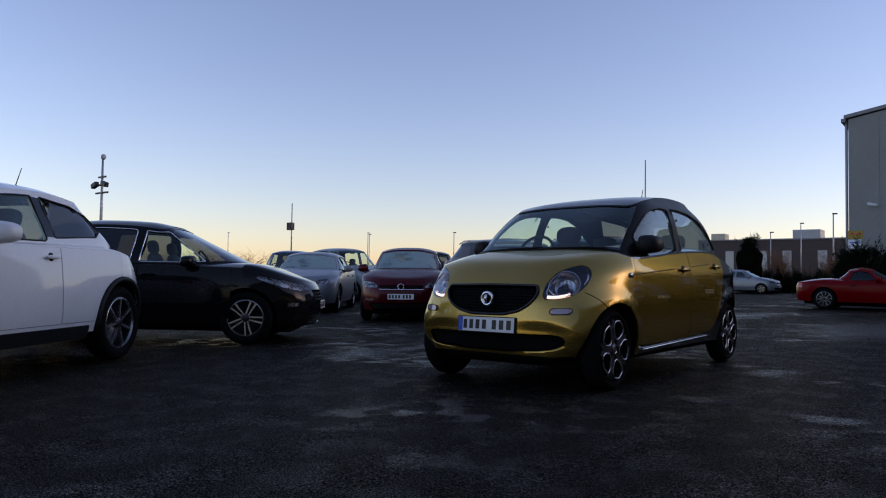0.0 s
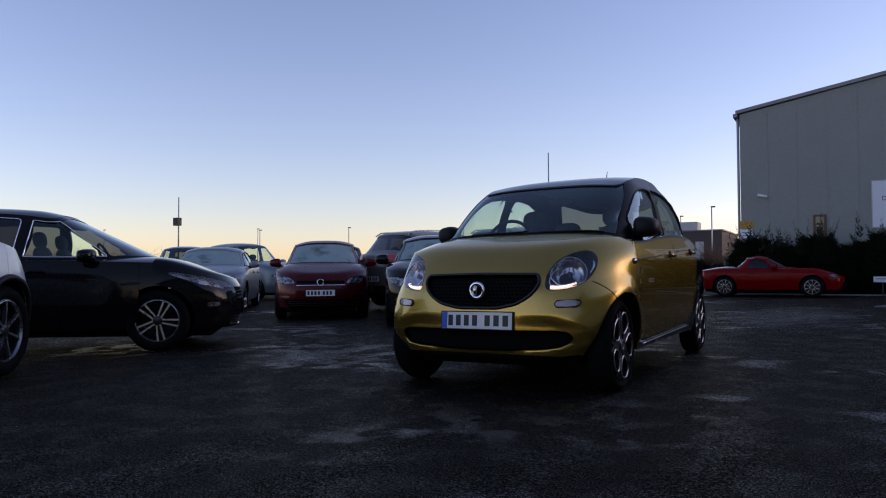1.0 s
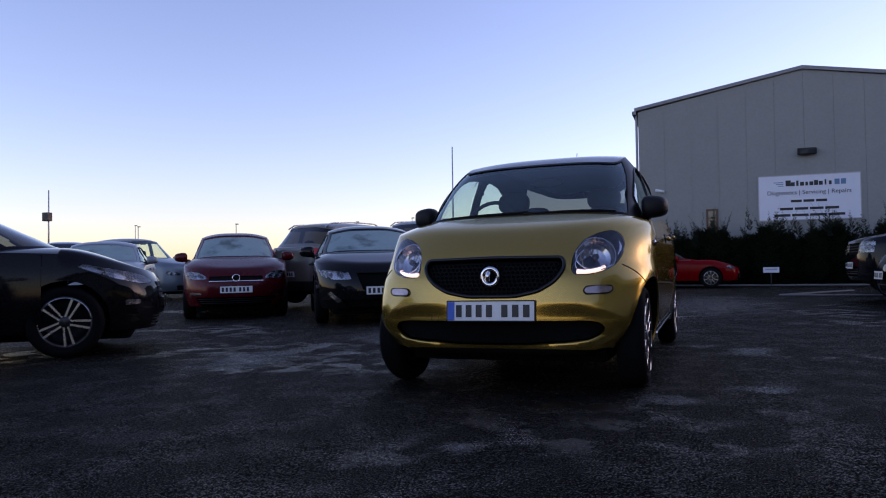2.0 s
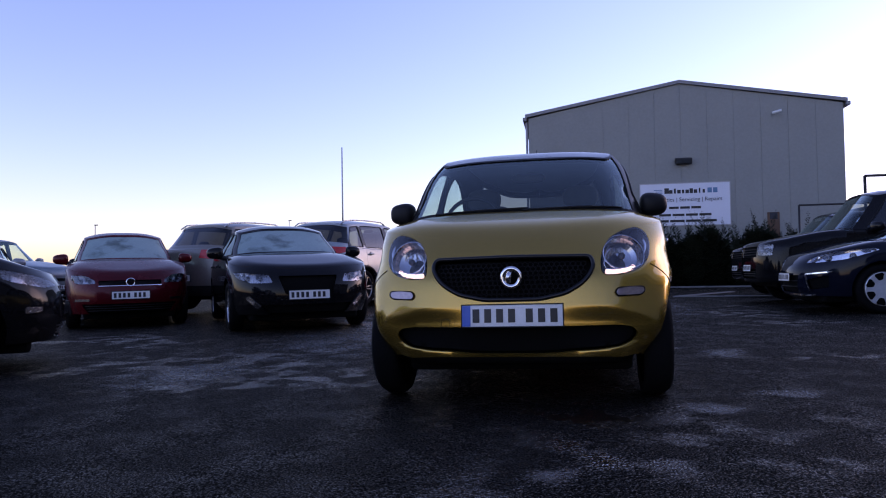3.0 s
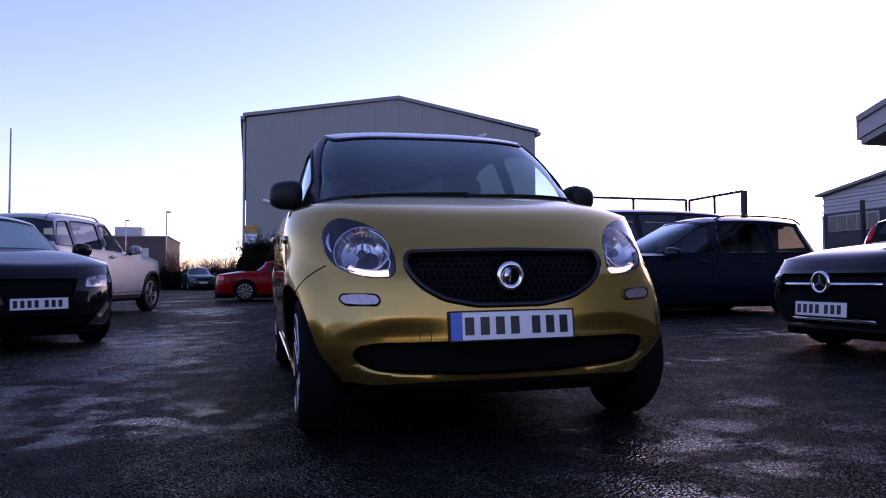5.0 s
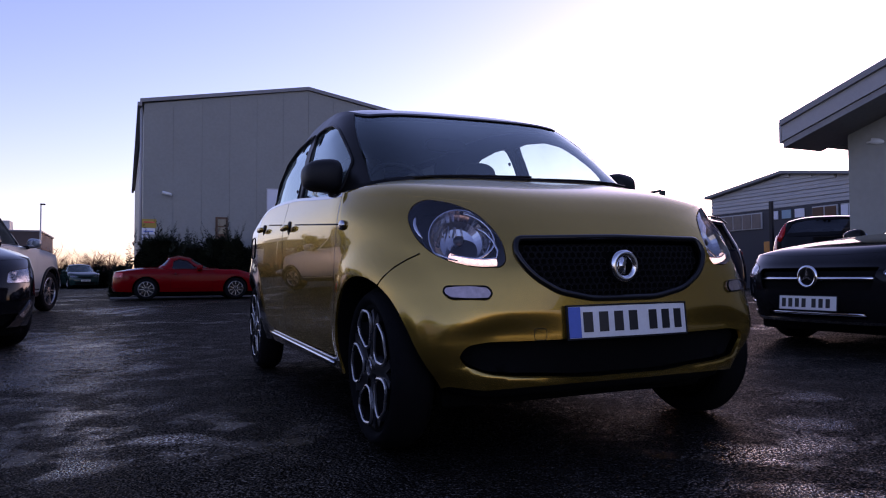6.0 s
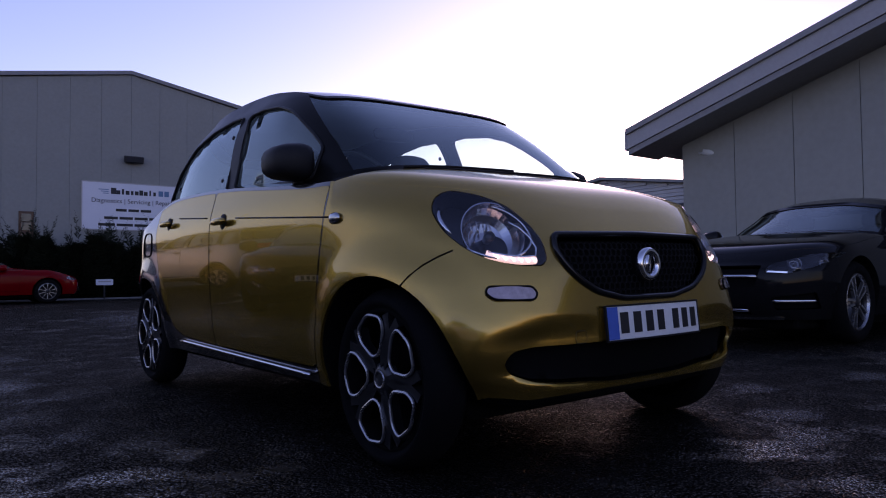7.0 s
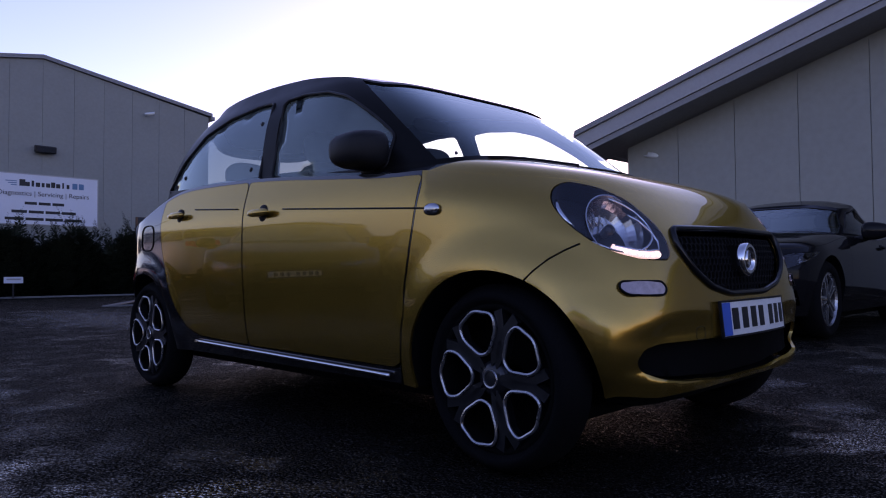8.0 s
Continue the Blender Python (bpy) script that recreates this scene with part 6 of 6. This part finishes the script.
def cypress(x, y, h, w, seed, label="dark green untrimmed cypress in a ragged hedge"):
    rg = random.Random(seed)
    e = thing("cypress", label, "shrub", at=(x, y, lie(x, y)), group="cypress hedge")
    v, f = tube([(0, 0, 0), (0.03, 0.02, h * 0.5), (0, 0, h * 0.92)], [0.06, 0.04, 0.01], 7)
    link_mesh("trunk", v, f, M_bark, e)
    vv, ff = [], []
    for k in range(int(520 * h / 2)):
        t = rg.random() ** 0.95
        z = 0.02 + t * h * 0.95
        r = w * (1 - 0.45 * t ** 2) * rg.uniform(0.45, 1.1)
        a = rg.uniform(0, 2 * math.pi)
        b = Vector((math.cos(a) * r * 0.35, math.sin(a) * r * 0.35, z - 0.12))
        spray(b, (math.cos(a) * r, math.sin(a) * r, z + rg.uniform(0.0, 0.25)), 0.15, rg, vv, ff, 7)
    for k in range(rg.randint(5, 8)):
        a, r = rg.uniform(0, 6.28), w * rg.uniform(0, 0.8)
        z = h * rg.uniform(0.78, 0.95)
        lean = Vector((rg.uniform(-0.45, 0.35), rg.uniform(-0.2, 0.2), rg.uniform(0.35, 1.0)))
        b = Vector((math.cos(a) * r, math.sin(a) * r, z))
        spray(b, b + lean, 0.15, rg, vv, ff, 16)
    link_mesh("crown", vv, ff, M_leaf, e, smooth=False)
    # dense heart of the shrub, its inner shade put in as near-black colour
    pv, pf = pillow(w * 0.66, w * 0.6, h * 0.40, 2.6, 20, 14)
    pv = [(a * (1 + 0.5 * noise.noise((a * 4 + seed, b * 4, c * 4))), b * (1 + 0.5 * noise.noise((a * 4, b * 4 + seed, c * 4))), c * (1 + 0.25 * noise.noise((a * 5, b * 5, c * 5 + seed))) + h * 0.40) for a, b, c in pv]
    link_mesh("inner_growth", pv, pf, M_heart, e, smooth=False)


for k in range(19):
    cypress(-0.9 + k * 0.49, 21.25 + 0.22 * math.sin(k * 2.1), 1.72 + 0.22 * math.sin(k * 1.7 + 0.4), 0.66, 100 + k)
for k, (x, y, h) in enumerate(((-1.75, 22.2, 0.9),)):
    cypress(x, y, h, 0.42, 300 + k, "ragged cypress at the corner of the workshop")


def kerb_run(x0, y0, x1, y1, label, n, up_=0.02):
    e = thing("kerb", label, "kerb", kind="structure", at=(x0, y0, 0))
    L_ = math.hypot(x1 - x0, y1 - y0)
    a = math.degrees(math.atan2(y1 - y0, x1 - x0))
    me = None
    for k in range(n):
        d = (k + 0.5) / n
        if me is None:
            b = box_bm(L_ / n - 0.012, 0.14, 0.20, None, 0.018)
            me = bpy.data.meshes.new("kerbstone")
            b.to_mesh(me)
            b.free()
            me.materials.append(M_kerb)
        o = new("kerbstone", me)
        o.parent = e
        o.matrix_local = pose((x1 - x0) * d, (y1 - y0) * d, lie(x0 + (x1 - x0) * d, y0 + (y1 - y0) * d) + up_, 0, 0, a)


kerb_run(-2.0, 20.35, 9.5, 20.35, "pale concrete kerb along the hedge", 12, -0.055)
kerb_run(2.6, 12.4, 4.4, 15.2, "concrete kerb of a low parking island", 4, -0.078)
kerb_run(2.6, 12.4, 6.5, 11.6, "concrete kerb of a low parking island", 4, -0.078)


def thin_plate(name, label, x0, y0, x1, y1, w, m):
    a = math.atan2(y1 - y0, x1 - x0)
    L_ = math.hypot(x1 - x0, y1 - y0)
    n = max(2, int(L_ / 0.5))
    v, f = [], []
    for i in range(n + 1):
        x, y = x0 + (x1 - x0) * i / n, y0 + (y1 - y0) * i / n
        for q in (-1, 1):
            px, py = x - math.sin(a) * q * w / 2, y + math.cos(a) * q * w / 2
            v.append((px, py, lie(px, py) + 0.012))
    for i in range(n):
        f.append((2 * i, 2 * i + 2, 2 * i + 3, 2 * i + 1))
    o = link_mesh(name, v, f, m)
    return tagged(o, label, "road marking", kind="structure")


thin_plate("bay_line", "worn white parking bay line", -4.6, 19.0, -2.4, 24.0, 0.10, M_line)
thin_plate("bay_line", "worn white parking bay line", 1.6, 20.1, 6.5, 20.1, 0.10, M_line)
thin_plate("bay_line", "worn white parking bay line", -1.75, 10.2, -1.2, 12.2, 0.08, M_line)

ls = thing("low_sign", "small white sign on a short post by the hedge", "sign", at=(3.04, 20.2, 0.0))
part("sign_plate", box_bm(0.46, 0.02, 0.17, pose(0, 0, 0.50), 0.004), M_sign, ls)
part("post", box_bm(0.04, 0.04, 0.5, pose(0, 0.025, 0.22), 0.004), M_post, ls)
part("sign_bars", box_bm(0.34, 0.004, 0.04, pose(0, -0.013, 0.52)), M_galv, ls)


def mast(x, y, h, r, label, head_kind, name="lamp_post"):
    e = thing(name, label, "lamp post", at=(x, y, 0))
    v, f = tube([(0, 0, 0), (0, 0, h * 0.6), (0, 0, h)], [r * 1.4, r, r * 0.7], 8)
    link_mesh("column", v, f, M_galv, e)
    if head_kind == "lamp":
        part("lantern", box_bm(r * 6, r * 4, r * 1.8, pose(r * 2, 0, h), r * 0.5), M_post, e)
    if head_kind == "box":
        part("box", box_bm(0.42, 0.35, 0.5, pose(0, -0.1, h * 0.72), 0.03), M_post, e)
    if head_kind == "cctv":
        for k in range(3):
            part("arm", box_bm(1.0 - 0.2 * k, 0.07, 0.07, pose(0, 0, h * (0.74 + 0.06 * k)), 0.01), M_post, e)
        for q in (-1, 1):
            part("camera", box_bm(0.4, 0.18, 0.2, pose(q * 0.4, -0.1, h * 0.80, 0, 15 * q), 0.03), M_post, e)
        v, f = moved(pillow(0.10, 0.10, 0.12, 2.2), pose(0.05, 0, h + 0.06))
        link_mesh("dome", v, f, M_clad2, e)
    return e


mast(-25.9, 9.25, 5.42, 0.06, "steel camera mast with several cameras", "cctv", "camera_mast")
mast(-34.4, 26.2, 5.55, 0.045, "thin pole with a dark box on it", "box", "pole")
mast(-8.85, 24.0, 5.85, 0.035, "thin bare steel flagpole", "", "flagpole")
mast(-7.52, 59.0, 6.24, 0.06, "yard lamp post with a small dark lantern", "lamp")
mast(-13.1, 75.0, 6.75, 0.06, "yard lamp post with a small dark lantern", "lamp")
mast(-16.0, 75.0, 5.9, 0.06, "yard lamp post with a small dark lantern", "lamp")
for k, (x, y, h) in enumerate(((-60, 60, 6), (-48, 62, 6), (-70, 70, 7), (-35, 66, 6), (-90, 60, 7), (-30, 70, 6.5))):
    mast(x, y, h, 0.055, "distant street lamp on the horizon", "lamp", "street_lamp")


def frame_fence(pts, h, label, mid=True):
    e = thing("steel_frame", label, "fence", at=(pts[0][0], pts[0][1], 0), group="steel frames")
    o = Vector((pts[0][0], pts[0][1], 0))
    for a, b in zip(pts, pts[1:]):
        A_, B_ = Vector((*a[:2], h)), Vector((*b[:2], h))
        v, f = tube([A_ - o, B_ - o], 0.03, 6)
        link_mesh("top_rail", v, f, M_post, e)
        for t in ((0, 0.5, 1) if mid else (0, 1)):
            p = A_.lerp(B_, t)
            v, f = tube([Vector((p.x, p.y, 0)) - o, p - o], 0.03, 6)
            link_mesh("post", v, f, M_post, e)


frame_fence([(6.19, 11.5), (8.98, 11.5)], 2.46, "dark tubular steel frame behind the parked cars")
frame_fence([(9.0, 11.4), (9.04, 9.6)], 2.44, "dark tubular steel gate frame")
frame_fence([(6.9, 18.0), (12.5, 17.6)], 2.42, "dark tubular steel frame by the workshop")
gp = thing("gate_post", "stout dark steel gate post", "post", at=(9.04, 9.55, 0))
part("post", box_bm(0.10, 0.10, 2.45, pose(0, 0, 1.22), 0.01), M_post, gp)
gp = thing("gate_post", "thin dark steel post", "post", at=(10.4, 7.9, 0))
part("post", box_bm(0.07, 0.07, 2.1, pose(0, 0, 1.05), 0.01), M_post, gp)


def bare_tree(x, y, h, w, seed, m, name="bare_tree", label="leafless brown shrub on the skyline"):
    rg = random.Random(seed)
    e = thing(name, label, "tree", at=(x, y, 0))
    lv, lf = [], []
    limbs = []
    tr = tube([(0, 0, 0), (0, 0, h * 0.45)], [0.06 * h / 3, 0.04 * h / 3], 6)
    for k in range(46):
        a, t = rg.uniform(0, 6.28), rg.uniform(0.15, 0.5)
        b = Vector((0, 0, h * t))
        tip = Vector((math.cos(a) * w * rg.uniform(0.3, 1), math.sin(a) * w * rg.uniform(0.3, 1), h * rg.uniform(0.5, 1.0)))
        limbs.append(tube([b, b.lerp(tip, 0.5) + Vector((0, 0, 0.1 * h)), tip], [0.022 * h / 3, 0.014 * h / 3, 0.004], 4))
        for j in range(5):
            p = b.lerp(tip, rg.uniform(0.4, 1))
            q = p + Vector((rg.uniform(-1, 1), rg.uniform(-1, 1), rg.uniform(0, 1))) * w * 0.3
            limbs.append(tube([p, q], [0.010 * h / 3, 0.004], 3))
    link_mesh("trunk", *tr, M_bark, e)
    link_mesh("crown", *join_lists(limbs), m, e)


for k, (x, y, h, w) in enumerate(((-9.6, 50.5, 3.4, 1.6), (-6.0, 50.5, 2.9, 1.4), (-3.6, 50.0, 2.4, 1.5), (-2.2, 49.5, 2.0, 1.3), (-55, 32, 2.9, 3.5), (-62, 34, 2.7, 4), (-50, 34, 2.5, 3))):
    bare_tree(x, y, h, w, 500 + k, M_twig)
for k in range(9):
    bare_tree(-10.2 + 0.95 * k, 49.5 + 0.4 * math.sin(k * 2.3), 2.2 + 0.35 * math.sin(k * 1.9), 1.0, 540 + k, M_twig, label="dry brown leafless bush before the warehouse")
cypress(-10.6, 46.5, 3.9, 1.2, 700, "dark evergreen beside the brown warehouse")
for k in range(14):
    cypress(-9.6 + 0.64 * k, 47.0 + 0.2 * math.sin(k * 1.3), 1.15 + 0.15 * math.sin(k * 2.7), 0.62, 720 + k, "low dark evergreen shrub along the yard's far edge")
M_far = mat("far_trees", (0.07, 0.06, 0.06), 0.9, 0, 0, 0.3, 0.1)
fv, ff_ = [], []
rg = random.Random(9)
for k in range(260):
    a = math.radians(-88 + k * 0.62)
    d = 260 + 30 * math.sin(k * 0.7)
    h = (2.2 + 2.2 * rg.random() + 2 * max(0, noise.noise((k * 0.13, 0, 0)))) 
    c = Vector((math.sin(a) * d, math.cos(a) * d, h * 0.45))
    pv, pf = pillow(rg.uniform(2.5, 4.5), rg.uniform(2, 3), h * 0.55, 2.0, 7, 5)
    o = len(fv)
    fv += [Vector(p) + c + Vector((rg.uniform(-0.6, 0.6), 0, rg.uniform(-0.6, 0.6))) for p in pv]
    ff_ += [tuple(i + o for i in q) for q in pf]
tagged(link_mesh("far_hedgerow", fv, ff_, M_far, smooth=False), "distant dark hedgerow along the horizon", "hedgerow", kind="stuff")

# ---- details of the gold car ----


def on_front(x, z, off=0.0):
    s, zz = h_dr.front(x, z)
    return h_dr.at(s, zz, off)


# honeycomb grille
bars = []
PITCH = 0.026
for row in range(8):
    z = 0.548 + row * PITCH * 0.87
    half = 0.375 if z > 0.66 else 0.20 + 0.175 * math.sqrt(max(0, (z - 0.535) / 0.125))
    n = int(2 * half / PITCH)
    for k in range(n):
        x = -half + (k + 0.5 * (row % 2)) * PITCH + 0.5 * PITCH
        if abs(x) > half - 0.01 or (abs(x) < 0.055 and 0.60 < z < 0.70):
            continue
        P = []
        for j in range(6):
            t = math.radians(60 * j + 30)
            P.append(on_front(x + 0.0135 * math.cos(t), z + 0.0135 * math.sin(t), -0.016))
        bars.append(tube(P, 0.0024, 4, True))
link_mesh("grille_mesh", *join_lists(bars), M_gmesh, hero_root, "black honeycomb grille mesh")
ring = [on_front(a, b, 0.002) for a, b in rounded([(-0.385, 0.735), (0.0, 0.741), (0.385, 0.735), (0.400, 0.690), (0.375, 0.640), (0.335, 0.600), (0.26, 0.557), (0.133, 0.531), (-0.133, 0.531), (-0.26, 0.557), (-0.335, 0.600), (-0.375, 0.640), (-0.400, 0.690)], 0.03, 4)]
link_mesh("grille_surround", *tube(ring, 0.011, 8, True), M_gloss, hero_root)
# badge: an open ring with a wedge, drawn as plain shapes
bm_ = Matrix.Translation(on_front(0, 0.636, 0.016)) @ pose(0, 0, 0, -8, 0, -90)
link_mesh("badge", *moved(join_lists([lathe([(0.056, -0.012), (0.056, 0.006), (0.050, 0.012), (0.034, 0.010), (0.033, -0.004)], 36), moved(prism([(0.004, -0.03), (0.030, -0.028), (0.030, 0.028), (0.004, 0.03)], 0.0, 0.010), pose(0, -0.03, 0))]), bm_), M_chrome, hero_root, "round open chrome badge")
# headlights: bowl, chrome wing and light strip
for q in (1, -1):
    n = (h_dr.normal(*h_dr.front(q * 0.56, 0.765)) + Vector((0, -0.55, 0))).normalized()
    m = Matrix.Translation(on_front(q * 0.562, 0.760, -0.052)) @ n.to_track_quat("X", "Z").to_matrix().to_4x4()
    bowl = link_mesh("main_beam", *moved(lathe([(0.106, 0.032), (0.102, 0.032), (0.097, 0.008), (0.083, -0.013), (0.060, -0.028), (0.033, -0.036), (0.0, -0.038)], 34), m), M_bowl, hero_root, "round faceted chrome headlamp bowl", smooth=False)
    link_mesh("bulb_shield", *moved(lathe([(0.0, 0.012), (0.016, 0.010), (0.018, -0.004), (0.012, -0.03)], 18), m), M_alloy_d, bowl)
    for k in range(4):
        link_mesh("bowl_rib", *moved(tube([(-0.012, -0.05 + 0.022 * k, 0.02), (-0.018, -0.05 + 0.022 * k, 0.065 - 0.004 * abs(k - 1))], 0.003, 5), m), M_bowl, bowl)
    rim = [on_front(q * (0.562 + 0.112 * math.cos(t)), 0.756 + 0.086 * math.sin(t), -0.016) for t in np.linspace(1.9, 5.6, 22)]
    link_mesh("lamp_ring", *tube(rim, 0.0042, 6), M_chrome, bowl)
    wing_ = [on_front(q * (0.665 + 0.012 * math.sin(k * 0.5)), 0.835 - 0.014 * k, -0.02) for k in range(7)]
    link_mesh("lamp_wing", *tube(wing_, [0.003, 0.007, 0.010, 0.011, 0.010, 0.007, 0.003], 6), M_chrome, bowl)
    hook = [on_front(q * x, z, -0.014) for x, z in ((0.600, 0.688), (0.550, 0.677), (0.500, 0.672), (0.462, 0.675), (0.452, 0.700), (0.458, 0.735), (0.474, 0.765), (0.500, 0.785))]
    link_mesh("lamp_hook", *tube(hook, 0.0038, 6), M_chrome, bowl)
    st_ = [(q * x, z) for x, z in zip(np.linspace(0.462, 0.606, 14), [0.655, 0.654, 0.654, 0.654, 0.654, 0.655, 0.656, 0.658, 0.660, 0.662, 0.665, 0.668, 0.672, 0.677])]
    strip = link_mesh("daylight_strip", *tube([on_front(a, b + 0.009, -0.022) for a, b in st_], 0.012, 8), M_drl_dim, hero_root, "lit white daytime light strip")
    for k in range(6):
        a, b = st_[1 + 2 * k]
        link_mesh("light_cell", *tube([on_front(a - q * 0.007, b + 0.003, -0.011), on_front(a + q * 0.006, b + 0.013, -0.016)], 0.0046, 8), M_drl, strip)
    # edge between bumper and wing
    P = []
    for y, z in ((-0.305, 0.690), (-0.275, 0.672), (-0.24, 0.646), (-0.205, 0.612), (-0.180, 0.585)):
        P.append(h_dr.at(*h_dr.side(y, z, q), 0.0005))
    link_mesh("bumper_joint", *tube(P, 0.0028, 5), M_dark, hero_root)
    # fixings of the hinged rear windows
    for y, z in ((1.488, 1.099), (1.475, 1.318), (2.24, 1.135)):
        gs_, gz_ = h_gd.side(y, z, q)
        m = Matrix.Translation(h_gd.at(gs_, gz_, 0.0)) @ h_gd.normal(gs_, gz_).to_track_quat("X", "Z").to_matrix().to_4x4()
        link_mesh("window_fixing", *moved(lathe([(0.011, -0.012), (0.011, -0.005), (0.008, -0.003), (0.0, -0.003)], 16), m), M_trim, hero_root)
    # indicator on the wing
    s, z = h_dr.side(0.165, 0.815, q)
    v, f = moved(pillow(0.010, 0.036, 0.020, 2.4, 16, 8), Matrix.Translation(h_dr.at(s, z, 0.004)))
    link_mesh("side_indicator", v, f, M_bowl, hero_root, "clear oval side indicator")
    # crease along the doors, its shade put in as a thin black bar
    for y0, y1 in ((0.20, 1.05), (1.43, 1.86)):
        P = [h_dr.at(*h_dr.side(y, 0.808 + 0.066 * y, q), 0.0015) for y in np.linspace(y0, y1, 16)]
        link_mesh("door_crease", *tube(P, 0.0035, 5), M_trim, hero_root)
    # sill strip
    P = [h_dr.at(*h_dr.side(y, 0.250 + 0.02 * y, q), 0.010) for y in np.linspace(0.42, 1.88, 24)]
    link_mesh("sill_strip", *tube(P, 0.008, 6), M_chrome, hero_root, "thin bright sill strip")
    # fuel flap outline
    if q < 0:
        P = [h_dr.at(*h_dr.side(2.40 + 0.075 * math.copysign(abs(math.cos(t)) ** 0.6, math.cos(t)), 0.81 + 0.068 * math.copysign(abs(math.sin(t)) ** 0.6, math.sin(t)), q), 0.002) for t in np.linspace(0, 2 * math.pi, 29)[:-1]]
        link_mesh("fuel_flap", *tube(P, 0.003, 5, True), M_dark, hero_root)
# chin and lip
chin = []
for s in np.linspace(-0.62, 0.62, 30):
    chin.append(on_front(s, 0.205, -0.075))
link_mesh("front_splitter", *tube(chin, 0.035, 8), M_dark, hero_root, "black plastic chin")
eye = tube([on_front(-0.335 + 0.022 * math.copysign(abs(math.cos(t)) ** 0.5, math.cos(t)), 0.420 + 0.020 * math.copysign(abs(math.sin(t)) ** 0.5, math.sin(t)), 0.0004) for t in np.linspace(0, 2 * math.pi, 25)[:-1]], 0.0012, 4, True)
link_mesh("towing_eye_cover", *eye, M_trim, hero_root)
for q in (1, -1):
    rim_ = rounded([(q * x, z) for x, z in ((0.508, 0.578), (0.63, 0.580), (0.638, 0.560), (0.62, 0.541), (0.508, 0.538), (0.495, 0.556))], 0.012, 3)
    link_mesh("indicator_rim", *tube([on_front(x, z, 0.008) for x, z in rim_], 0.0035, 6, True), M_satin, hero_root)
# number-plate plinth
link_mesh("plate_plinth", *moved(pillow(0.13, 0.020, 0.050, 5, 32, 12), Matrix.Translation(on_front(0, 0.452, 0.004)) @ pose(0, 0, 0, -5)), M_gold, hero_root)
